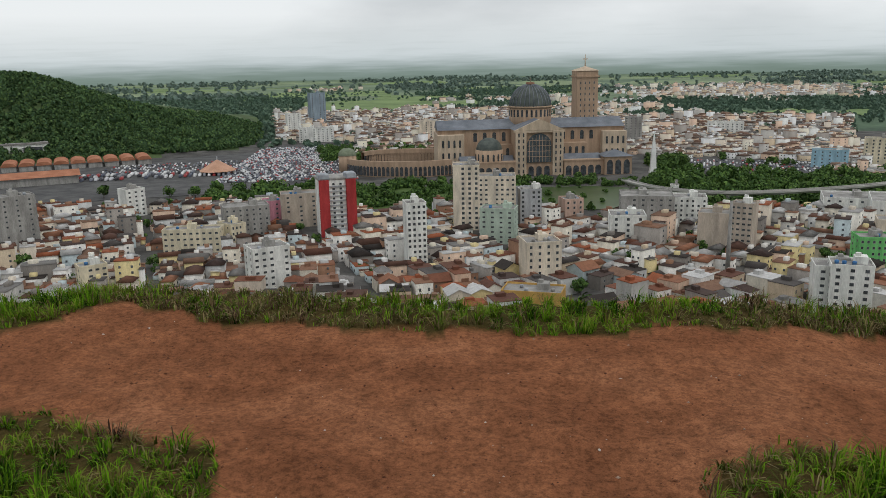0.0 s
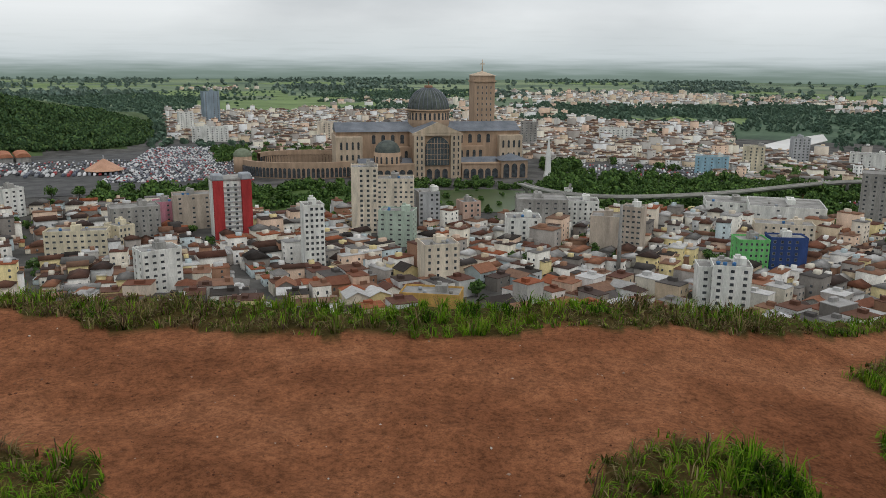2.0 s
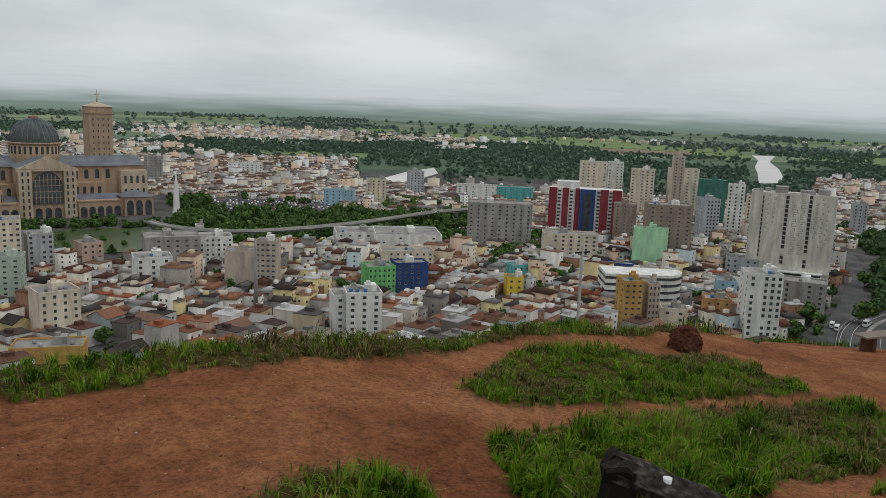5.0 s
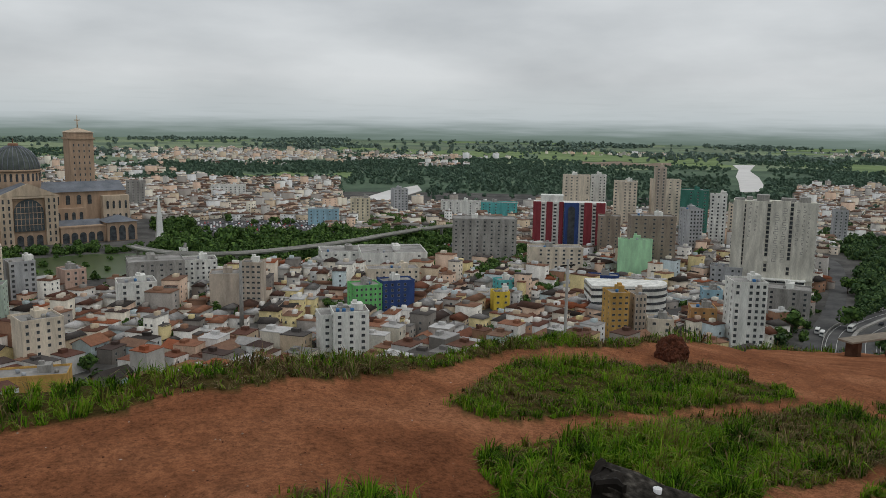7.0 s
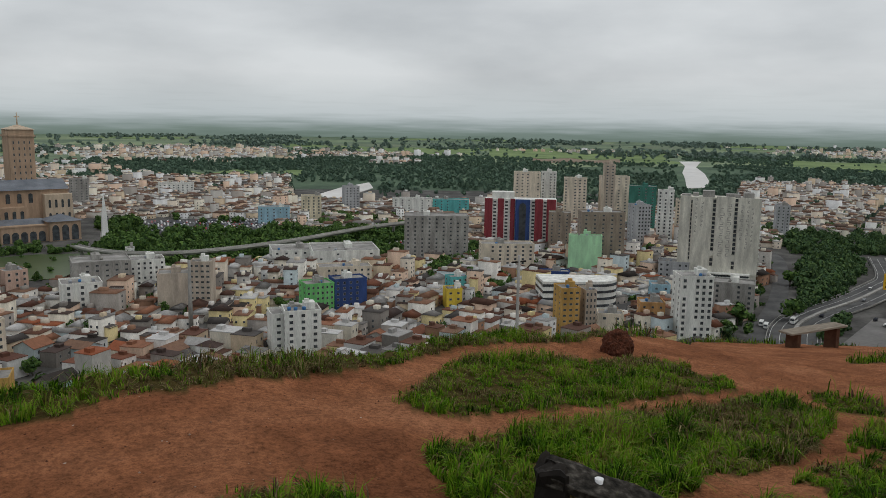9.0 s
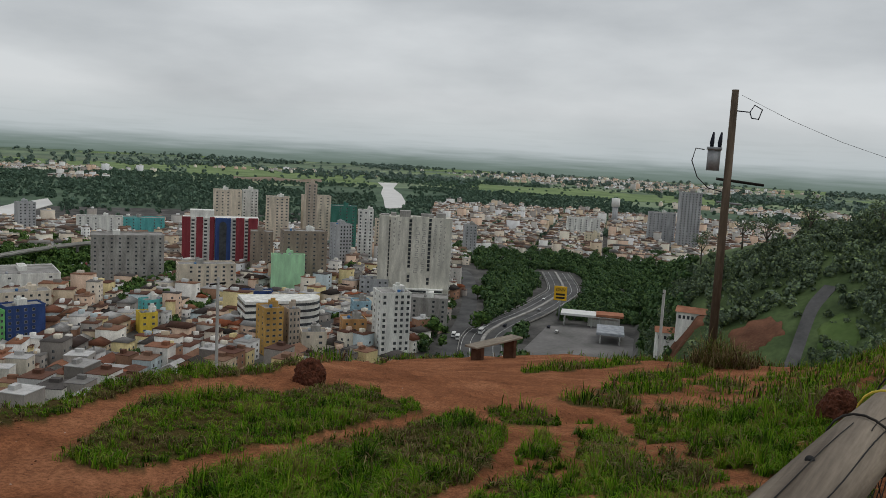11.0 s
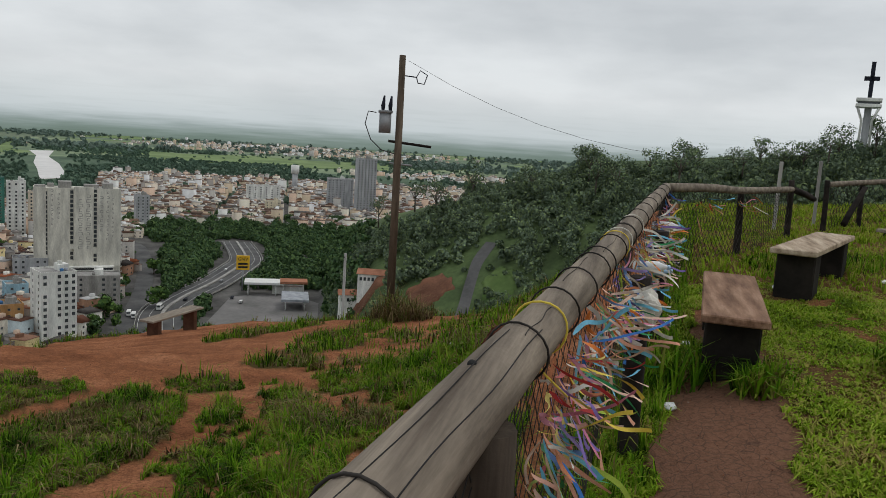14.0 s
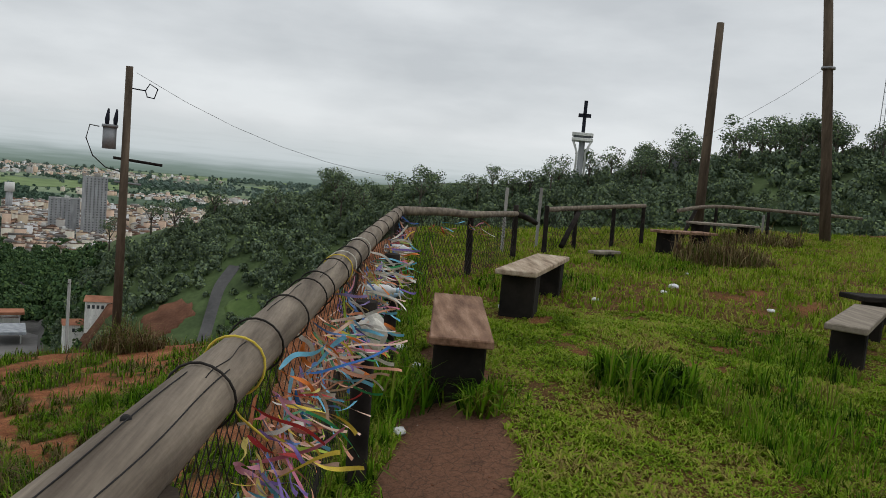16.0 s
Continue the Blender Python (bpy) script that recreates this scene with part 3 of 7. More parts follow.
def ring(*pairs):
    return [polar(a, r)[:2] for a, r in pairs]


def haze_backdrop():
    """The far distance: a low glowing wall of land, its haze painted paler upward until it thins out into the sky."""
    m = bpy.data.materials.new("far_haze")
    m.use_nodes = True
    n, l = m.node_tree.nodes, m.node_tree.links
    n.clear()
    out, mix, em, tr = (n.new(t) for t in ("ShaderNodeOutputMaterial", "ShaderNodeMixShader", "ShaderNodeEmission", "ShaderNodeBsdfTransparent"))
    geo, sep, ramp, alpha = (n.new(t) for t in ("ShaderNodeNewGeometry", "ShaderNodeSeparateXYZ", "ShaderNodeValToRGB", "ShaderNodeMapRange"))
    mp, nz, ad, mr = (n.new(t) for t in ("ShaderNodeMapping", "ShaderNodeTexNoise", "ShaderNodeMath", "ShaderNodeMapRange"))
    mp.inputs["Scale"].default_value = (0.003, 0.003, 0.05)
    nz.inputs["Scale"].default_value, nz.inputs["Detail"].default_value = 1.0, 6
    l.new(geo.outputs["Position"], mp.inputs["Vector"])
    l.new(mp.outputs["Vector"], nz.inputs["Vector"])
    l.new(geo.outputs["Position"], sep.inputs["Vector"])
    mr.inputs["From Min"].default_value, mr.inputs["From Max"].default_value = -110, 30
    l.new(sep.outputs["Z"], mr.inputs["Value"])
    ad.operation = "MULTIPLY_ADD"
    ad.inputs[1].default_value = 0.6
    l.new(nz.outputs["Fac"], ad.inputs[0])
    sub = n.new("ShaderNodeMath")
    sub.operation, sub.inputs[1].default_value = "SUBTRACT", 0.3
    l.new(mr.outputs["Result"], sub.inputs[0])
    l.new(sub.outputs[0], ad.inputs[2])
    # Haze as emitted colour: land greens below, pale fog grey above.
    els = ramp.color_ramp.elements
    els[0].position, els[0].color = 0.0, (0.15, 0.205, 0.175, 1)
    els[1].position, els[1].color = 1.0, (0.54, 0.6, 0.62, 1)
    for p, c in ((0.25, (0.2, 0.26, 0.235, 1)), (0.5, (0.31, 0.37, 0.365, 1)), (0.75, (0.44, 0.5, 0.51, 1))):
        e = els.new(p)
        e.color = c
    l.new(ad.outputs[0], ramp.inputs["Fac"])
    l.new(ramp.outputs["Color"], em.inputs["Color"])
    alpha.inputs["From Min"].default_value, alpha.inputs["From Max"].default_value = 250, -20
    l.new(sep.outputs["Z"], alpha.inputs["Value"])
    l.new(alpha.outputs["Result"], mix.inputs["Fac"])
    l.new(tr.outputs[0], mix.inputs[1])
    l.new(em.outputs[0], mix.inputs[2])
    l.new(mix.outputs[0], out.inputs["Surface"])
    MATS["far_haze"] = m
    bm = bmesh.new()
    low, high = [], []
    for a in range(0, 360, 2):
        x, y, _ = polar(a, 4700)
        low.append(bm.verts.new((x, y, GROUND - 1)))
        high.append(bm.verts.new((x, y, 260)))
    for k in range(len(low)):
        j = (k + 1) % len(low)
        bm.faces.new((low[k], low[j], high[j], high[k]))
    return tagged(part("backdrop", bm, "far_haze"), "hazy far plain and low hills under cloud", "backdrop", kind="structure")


haze_backdrop()

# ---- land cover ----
# Pasture greens for the distance, greyed by haze painted into the colour.
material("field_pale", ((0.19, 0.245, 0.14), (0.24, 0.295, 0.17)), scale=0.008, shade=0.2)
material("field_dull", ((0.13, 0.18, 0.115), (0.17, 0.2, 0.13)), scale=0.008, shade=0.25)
patch("lake", ring((1.5, 612), (3.0, 690), (7, 700), (10.4, 690), (11.5, 640), (10, 596), (6, 590)), GROUND, "lake_water", "still green lake below the church", "lake")
patch("park_lawn", ring((-13, 600), (-13, 690), (-8, 715), (-3, 700), (1, 690), (1.3, 600), (-5, 595)), GROUND, "park_grass", "grass park with trees before the colonnade", "lawn")
patch("park_lawn", ring((11.6, 600), (11, 720), (16, 790), (24, 790), (30, 720), (30, 640), (20, 610)), GROUND, "park_grass", "wooded park ground under the footbridge", "lawn")
patch("car_park", ring((-33, 740), (-33, 1000), (-22, 1000), (-16, 1120), (-9.5, 1090), (-9.5, 720), (-20, 715)), GROUND, "asphalt", "large asphalt car park full of cars", "car park")
patch("plaza", ring((13, 800), (13.5, 900), (23, 900), (25, 800), (18, 795)), GROUND, "asphalt", "paved plaza with parked cars and palms", "plaza", 0.6)
patch("river", ring((23.6, 1060), (24.2, 1120), (26.6, 1290), (28.6, 1400), (28.9, 1290), (26.6, 1120), (25.2, 1040)), GROUND, "river_water", "pale muddy river bend", "river", 0.8)
patch("river", ring((50.5, 1440), (50.35, 1700), (50.15, 1900), (50.3, 2200), (49.9, 2450), (51.3, 2480), (51.0, 2150), (51.6, 1880), (51.9, 1650), (51.8, 1480)), GROUND, "river_water", "pale muddy river reach between trees", "river", 0.8)
for i_, (az0, az1, r0, r1, mt, lb) in enumerate(((-13, -5, 1750, 2250, "field_grass", "light green pasture on the plain"), (-6, -1, 1900, 2150, "field_grass", "light green pasture beyond the trees"), (16.5, 24, 1580, 1680, "field_grass", "bright mown field beside the woods"),
                              (-20, -7, 2500, 2900, "field_grass", "pale pasture far on the plain"), (28, 36, 2600, 3100, "field_grass", "hazy green pasture"), (37, 49, 2450, 3300, "field_grass", "broad green pasture beyond the river"),
                              (40, 46, 2200, 2420, "bare_field", "brown ploughed field"), (57, 73, 2250, 2750, "field_grass", "long green pasture east of the river"), (-2, 6, 2500, 3100, "field_grass", "hazy green pasture behind the tower"), (53, 57, 2500, 2800, "field_grass", "green meadow by the river"))):
    n_ = 9
    patch("field", [polar(az0 + (az1 - az0) * k / n_, r0 + 40 * math.sin(k * 1.9))[:2] for k in range(n_ + 1)] + [polar(az1 - (az1 - az0) * k / n_, r1 + 60 * math.sin(k * 1.3 + 1))[:2] for k in range(n_ + 1)], GROUND, mt, lb, "field", 0.75 + 0.03 * i_)


random.seed(41)
for k in range(95):
    a, r = random.uniform(-30, 86), random.choice((random.uniform(2150, 2900), random.uniform(2700, 4550), random.uniform(2700, 4550)))
    if 8 < a < 24 and r < 3000 or 48.5 < a < 54 and r < 2500 or r < 1900 and (a < 3 or a > 52):
        continue
    da, dr = random.uniform(1.2, 4.5), random.uniform(40, 230)
    pts = [polar(a + da * math.cos(t) * (1 + 0.25 * math.sin(3 * t + k)), r + dr * math.sin(t) * (1 + 0.3 * math.sin(2 * t + k)))[:2] for t in (6.283 * i / 14 for i in range(14))]
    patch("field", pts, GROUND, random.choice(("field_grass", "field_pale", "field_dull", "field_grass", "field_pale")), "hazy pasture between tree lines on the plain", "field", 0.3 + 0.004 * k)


def strip(name, pts, width, z, mat, label, category, thick=0.4):
    bm = bmesh.new()
    rows = []
    P = [Vector((*p[:2], p[2] if len(p) > 2 else z)) for p in pts]
    for i, p in enumerate(P):
        d = (P[min(i + 1, len(P) - 1)] - P[max(i - 1, 0)])
        s = Vector((-d.y, d.x, 0)).normalized() * width / 2
        rows.append([bm.verts.new(p + o + Vector((0, 0, h))) for o, h in ((-s, 0), (s, 0), (s, thick), (-s, thick))])
    for a, b in zip(rows, rows[1:]):
        for k in range(4):
            bm.faces.new((a[k], a[(k + 1) % 4], b[(k + 1) % 4], b[k]))
    bm.faces.new(rows[0][::-1]), bm.faces.new(rows[-1])
    bmesh.ops.recalc_face_normals(bm, faces=bm.faces)
    return tagged(part(name, bm, mat), label, category, kind="structure")


def glide(pts, n):
    """Points along a smooth line through the given ones."""
    out, P = [], [Vector(p) for p in pts]
    for i in range(len(P) - 1):
        a, b, c, d = P[max(i - 1, 0)], P[i], P[i + 1], P[min(i + 2, len(P) - 1)]
        for k in range(n):
            t = k / n
            out.append(0.5 * (2 * b + (c - a) * t + (2 * a - 5 * b + 4 * c - d) * t * t + (3 * b - a - 3 * c + d) * t ** 3))
    return [tuple(p) for p in out] + [tuple(P[-1])]


def offset(pts, off):
    P, out = [Vector(p) for p in pts], []
    for i, p in enumerate(P):
        d = P[min(i + 1, len(P) - 1)] - P[max(i - 1, 0)]
        out.append(tuple(p + Vector((-d.y, d.x, 0)).normalized() * off))
    return out


MAIN_ROAD = glide(((330, 205, -107.6), (395, 247, -107.6), (440, 262, -107.6), (495, 271, -107.6), (555, 285, -107.6), (600, 300, -107.6), (680, 350, -107.6)), 8)
strip("road", MAIN_ROAD, 25, 0, "asphalt", "dual carriageway curving through trees", "road")
strip("median", [(x, y, z + 0.4) for x, y, z in MAIN_ROAD], 2.0, 0, "concrete", "concrete median of the dual carriageway", "median", 0.9)
for off in (-11.5, -6.5, 6.5, 11.5):
    strip("road_marking", [(x, y, z + 0.41) for x, y, z in offset(MAIN_ROAD, off)], 0.22, 0, "road_paint", "white painted lane line", "road marking", 0.03)
for off in (-13, 13):
    strip("guard_rail", [(x, y, z + 0.4) for x, y, z in offset(MAIN_ROAD, off)], 0.3, 0, "concrete", "pale concrete guard rail of the carriageway", "guard rail", 1.0)
SIDE_ROAD = glide(((330, 225, -107.7), (378, 256, -107.7), (448, 294, -107.7), (520, 340, -107.7), (600, 398, -107.7), (640, 450, -107.7)), 8)
strip("road", SIDE_ROAD, 11, 0, "asphalt", "town street past the tall hotel", "road")
strip("road", glide(((330, 310, -107.7), (350, 330, -107.7), (430, 390, -107.7), (530, 460, -107.7), (620, 540, -107.7)), 6), 10, 0, "asphalt", "busy shopping street between tall blocks", "road")
HILL_ROAD = [(x, y, height(x, y) + 0.3) for x, y, _ in glide(tuple((*polar(a, r)[:2], 0) for a, r in ((78.4, 292), (79.0, 312), (79.4, 330), (79.8, 346), (80.6, 358))), 5)]
strip("road", HILL_ROAD, 5.5, 0, "asphalt", "narrow grey road climbing the wooded hill", "road")
patch("forecourt", ring((60.6, 440), (62.5, 520), (66, 540), (69, 500), (68.6, 440), (64, 425)), GROUND, "forecourt_paving", "paved fuel station forecourt", "forecourt", 0.6)


def drape(name, az, r, mat, label, category, lift=0.4):
    """A ragged sheet of cover that lies on the hillside."""
    n, m = 26, 12
    P = np.array([polar(az[0] + (az[1] - az[0]) * i / n, r[0] + (r[1] - r[0]) * j / m)[:2] for i in range(n + 1) for j in range(m + 1)])
    u, v = np.divmod(np.arange(len(P)), m + 1)
    edge = np.hypot(u / n * 2 - 1, v / m * 2 - 1) + 0.18 * wave(P[:, 0], P[:, 1], 0.35, 1.0)
    Z = terrain(P[:, 0], P[:, 1]) + np.where(edge < 0.95, lift, -2.0) + 0.5 * wave(P[:, 0], P[:, 1], 0.4)
    F = np.array([(i * (m + 1) + j, i * (m + 1) + j + 1, (i + 1) * (m + 1) + j + 1, (i + 1) * (m + 1) + j) for i in range(n) for j in range(m)])
    me = put_mesh(name, np.column_stack((P, Z)), F, [mat], smooth=True)
    return tagged(new(name, me), label, category, kind="structure")


drape("soil_bank", (74.6, 78.2), (322, 348), "soil_bank", "bare red soil cutting on the slope", "soil bank", 0.6)
drape("soil_bank", (70.4, 73.4), (352, 372), "soil_bank", "bare red yard below the white house", "soil bank", 0.8)
drape("clearing", (80.0, 82.6), (305, 335), "park_grass", "grassy clearing beside the hill road", "meadow", 0.9)

# ---- buildings ----
bm = bmesh.new()
box(bm, -0.52, 0.52, -0.06, 0.02, -0.08, 1.32, 1)
box(bm, -0.45, 0.45, -0.08, -0.05, 0.1, 1.25, 0)
WINDOW = mesh_of("window", bm, "window_dark", "concrete")
bm = bmesh.new()
box(bm, -0.8, 0.8, -0.9, 0.02, 0, 0.15, 1)
box(bm, -0.8, 0.8, -0.95, -0.85, 0.1, 0.95, 1)
box(bm, -0.7, 0.7, -0.08, 0.02, 0.15, 2.1, 0)
BALCONY = mesh_of("balcony", bm, "window_dark", "plaster_white")
FOOTPRINTS = []


def fits(x, y, r):
    return all((x - a) ** 2 + (y - b) ** 2 > (r + c) ** 2 for a, b, c in FOOTPRINTS)


def block(x, y, w, d, h, yaw, bays, mat, label, opening=None, name="apartment_building", category="building"):
    """A flat-roofed town building with storey bands, parapet, roof hut and its windows."""
    FOOTPRINTS.append((x, y, max(w, d) * 0.5))
    b = base(name, (x, y, GROUND), radians(yaw), label, category)
    far = math.hypot(x, y) > 850
    storeys = max(1, round(h / 3.1))
    step = h / storeys
    bm = bmesh.new()
    levels = [(0, 0)]
    if not far:
        for k in range(1, storeys):
            levels += [(k * step - 0.14, 0), (k * step - 0.14, 0.07), (k * step + 0.06, 0.07), (k * step + 0.06, 0)]
    rings = [[bm.verts.new((sx * (w / 2 + o), sy * (d / 2 + o), z)) for sx, sy in ((-1, -1), (1, -1), (1, 1), (-1, 1))] for z, o in levels + [(h, 0)]]
    for p, q in zip(rings, rings[1:]):
        for k in range(4):
            bm.faces.new((p[k], p[(k + 1) % 4], q[(k + 1) % 4], q[k]))
    bm.faces.new(rings[-1])
    part("wall", bm, mat, b)
    bm = bmesh.new()
    for x0, x1, y0, y1 in ((-w / 2 - 0.1, w / 2 + 0.1, -d / 2 - 0.1, -d / 2 + 0.25), (-w / 2 - 0.1, w / 2 + 0.1, d / 2 - 0.25, d / 2 + 0.1), (-w / 2 - 0.1, -w / 2 + 0.25, -d / 2 + 0.25, d / 2 - 0.25), (w / 2 - 0.25, w / 2 + 0.1, -d / 2 + 0.25, d / 2 - 0.25)):
        box(bm, x0, x1, y0, y1, h, h + 1.0)
    part("parapet", bm, mat, b)
    bm = bmesh.new()
    box(bm, -w / 2 + 0.25, w / 2 - 0.25, -d / 2 + 0.25, d / 2 - 0.25, h, h + 0.15)
    part("roof", bm, "roof_deck", b)
    bm = bmesh.new()
    q = random.uniform(-0.25, 0.2)
    box(bm, w * q, w * q + min(5, w * 0.35), -d * 0.1, d * 0.3, h + 0.15, h + 3.2)
    box(bm, w * q + 0.4, w * q + 2.4, 0, 1.8, h + 3.2, h + 4.6)
    part("roof_hut", bm, random.choice((mat, "concrete", "plaster_white")), b)
    for k in range(random.randrange(1, 4) if not far else 0):
        bm = bmesh.new()
        tx, ty = random.uniform(-0.38, 0.38) * w, random.uniform(-0.38, 0.1) * d
        tube(bm, ((tx, ty, h + 0.15), (tx, ty, h + 1.5), (tx, ty, h + 1.75)), (0.8, 0.95, 0.4), 8)
        part("water_tank", bm, random.choice(("tank_blue", "roof_sheet", "concrete")), b)
    if bays > 1:
        me = opening or WINDOW
        sx, sz = min(1.6, w / bays / 1.9) * random.uniform(0.75, 1.15), random.uniform(0.8, 1.25)
        blank = random.randrange(bays) if bays > 3 and random.random() < 0.6 else -1
        for k in range(storeys):
            z = k * step + (step - 1.4) * 0.55
            for i in range(bays):
                if i == blank or random.random() < 0.04:
                    continue
                piece("balcony" if me is BALCONY else "window", me, b, (-w / 2 + w * (i + 0.5) / bays, -d / 2, z), 0, (sx, 1, sz))
            if not far and d > 8 and len(label) % 3:
                for s in (-1, 1):
                    for i in range(2):
                        piece("window", WINDOW, b, (s * w / 2, -d / 4 + d / 2 * i, z), s * math.pi / 2, (1, 1, 1))
    return b


random.seed(3)
block(-41, 420, 10.5, 12, 35.8, 16, 4, "plaster_white", "tall slim white apartment tower with small square windows")
block(-17, 526, 17.1, 18, 41.7, 2, 4, "plaster_cream", "cream stepped hotel tower beside the gridded block")
block(3, 526, 23.9, 18, 34.3, -0, 7, "plaster_cream", "wide cream hotel block with rows of small balconies")
block(24, 535, 14.1, 16, 24.1, 9, 4, "plaster_grey", "grey and blue apartment block beside the lake")
block(4, 484, 20.9, 14, 20.7, -12, 4, "plaster_mint", "pale green building with a dark glazed side")
block(23, 387, 17.2, 16, 22.4, 12, 4, "plaster_cream", "cream five storey building with vertical window strips")
block(98, 519, 32.5, 26, 22.3, -6, 6, "concrete", "weathered grey concrete warehouse with few windows")
block(78, 469, 20.2, 18, 19.2, -4, 3, "plaster_white", "low white commercial building with stained walls")
block(128, 531, 21.0, 18, 18.5, -9, 6, "plaster_white", "white three storey office with long window bands")
block(126, 461, 17.1, 16, 21.3, -19, 1, "plaster_tan", "tan blank walled hall building")
block(140, 454, 12.2, 12, 27.6, -31, 4, "plaster_tan", "tall narrow unfinished tower with brick sides")
block(148, 335, 16.1, 14, 23.4, -16, 3, "plaster_white", "large off-white building with a blank end wall")
block(52, 536, 12.8, 14, 17.0, 14, 3, "plaster_salmon", "salmon pink apartment block by the lake")
block(-156, 497, 27.9, 18, 21.5, 25, 7, "concrete", "dark grey parking building with open decks")
block(-152, 548, 12.5, 14, 15.7, 24, 4, "paint_pink", "pink painted apartment house")
block(-131, 540, 25.4, 16, 22.0, 18, 3, "plaster_tan", "tan twin slab building with blank walls")
block(-267, 581, 14.5, 14, 19.7, 50, 3, "plaster_white", "small white apartment tower near the car park")
block(-178, 464, 33.5, 12, 13.6, 7, 9, "plaster_yellow", "long pale yellow hotel with rows of windows")
block(-159, 478, 10.0, 16, 13.9, 48, 4, "plaster_yellow", "pale yellow hotel wing with rows of windows")
block(-110, 380, 18.5, 14, 21.9, 34, 5, "plaster_white", "white corner building with arched ground floor")
block(-196, 374, 12.8, 10, 14.6, 40, 4, "plaster_yellow", "small yellow house with a flat roof")
block(18, 347, 26.4, 14, 9.2, -13, 1, "paint_ochre", "low ochre yellow walled building")
block(-287, 466, 20.6, 16, 34.0, 42, 3, "concrete", "old stained grey building with stepped upper floors")
block(-305, 1245, 21.2, 14, 30.8, 24, 3, "plaster_white", "slim white twin tower in the far town")
block(-299, 1393, 25.9, 20, 54.9, 27, 4, "glass_tower", "tall blue grey tower in the far town")
block(-243, 1121, 47.6, 20, 18.5, 12, 8, "plaster_white", "white hotel complex beside the car park")
block(-85, 1099, 24.9, 20, 27.0, 4, 4, "plaster_cream", "cream hotel block behind the church")
block(180, 1058, 21.7, 14, 31.4, -10, 4, "concrete", "dark grey twin towers behind the church")
block(145, 651, 6.5, 8, 6.8, -13, 2, "plaster_white", "small white building by the park")
block(316, 1131, 46.8, 20, 16.6, -16, 8, "plaster_white", "white school complex in the far district")
block(190, 409, 16, 14, 18.3, -7, 6, "paint_lime", "bright lime green painted hotel")
block(210, 410, 19, 12, 18.9, -9, 5, "paint_blue", "dark blue painted hotel with a pale roof")
block(145, 341, 18.7, 14, 21.3, -13, 3, "plaster_white", "off-white building with a blank end wall and side windows")
block(351, 533, 49.7, 24, 34.6, -31, 9, "concrete", "unfinished concrete frame building with empty window holes")
block(242, 561, 33.5, 30, 12.7, -17, 5, "plaster_white", "long low white shopping building")
block(266, 526, 47.1, 40, 16.3, -21, 4, "plaster_white", "white shopping hall with a dark roof")
block(241, 476, 34.4, 16, 12.8, -19, 8, "plaster_cream", "cream three storey building under a clay roof")
block(449, 869, 17.3, 16, 28.4, -12, 4, "plaster_grey", "grey hotel tower beside the river")
block(618, 660, 22, 18, 47, -43, 4, "plaster_salmon", "salmon and white high-rise behind the red hotel")
block(585, 668, 16, 16, 55, -40, 4, "plaster_white", "slim white high-rise behind the red hotel")
block(645, 625, 18, 16, 44, -45, 3, "plaster_white", "white stepped tower with a pale top")
block(598, 640, 24, 18, 50, -43, 5, "plaster_cream", "cream high-rise behind the red hotel")
block(548, 660, 27, 18, 56.2, -35, 5, "plaster_cream", "pale cream stepped high-rise behind the red hotel")
block(629, 614, 28.9, 18, 52.8, -36, 4, "plaster_cream", "tall cream tower with brick red bands")
block(621, 614, 10.8, 12, 65.5, -35, 2, "plaster_tan", "tan penthouse tower core")
block(625, 570, 26.7, 18, 45.9, -48, 4, "paint_green", "dark green and grey apartment tower")
block(540, 495, 14.2, 18, 38.0, -27, 5, "plaster_grey", "grey slab tower with window rows along the street")
block(586, 506, 14.5, 14, 48.0, -49, 3, "plaster_white", "white office block with a pale top")
block(606, 497, 21.6, 14, 39.0, -51, 4, "plaster_cream", "cream tower beside the large blank hotel")
block(464, 514, 18.4, 16, 33.2, -42, 3, "plaster_brown", "brown apartment block with pale stripes")
block(432, 433, 31.7, 18, 43.5, -33, 5, "plaster_brown", "taupe tower behind the pale green wall")
block(412, 428, 23.6, 8, 27.6, -40, 1, "paint_palegreen", "pale green blank party wall building")
block(367, 463, 38.8, 16, 20.6, -30, 7, "plaster_cream", "cream three storey house with a clay roof")
block(287, 310, 9.8, 14, 23.9, -23, 3, "paint_ochre", "ochre yellow apartment block with a blank side")
block(298, 306, 6.0, 12, 22.3, -24, 3, "plaster_tan", "narrow tan apartment block beside the ochre one")
block(299, 290, 12.8, 10, 12.7, -40, 2, "plaster_cream", "cream house with a stepped blank wall")
block(327, 288, 12.8, 12, 16.0, -39, 3, "paint_orange", "orange building with a pale green centre")
block(379, 328, 11.0, 12, 13.2, -39, 2, "paint_sky", "sky blue hotel front with painted lettering")
block(331, 265, 16.0, 16, 33.8, -33, 5, "plaster_white", "white grey block with a column of windows")
block(404, 294, 23.5, 16, 17.9, -54, 4, "concrete", "low concrete parking decks beside the tall hotel")
block(449, 377, 20.7, 14, 13.7, -50, 5, "plaster_grey", "grey house under a clay roof")
block(268, 388, 9.3, 10, 10.8, -20, 2, "paint_yellow", "bright yellow house with a flat roof")
block(289, 414, 11.6, 10, 11.5, -10, 3, "paint_teal", "turquoise house above a stairway")
block(364, 406, 19.6, 10, 9.5, -37, 3, "paint_blue", "blue painted house beside a parking deck")
block(357, 780, 20.6, 14, 28.5, -25, 4, "plaster_yellow", "pale yellow apartment block near the river")
block(322, 796, 32.1, 14, 16.6, -22, 5, "paint_sky", "pale blue apartment block near the car park")
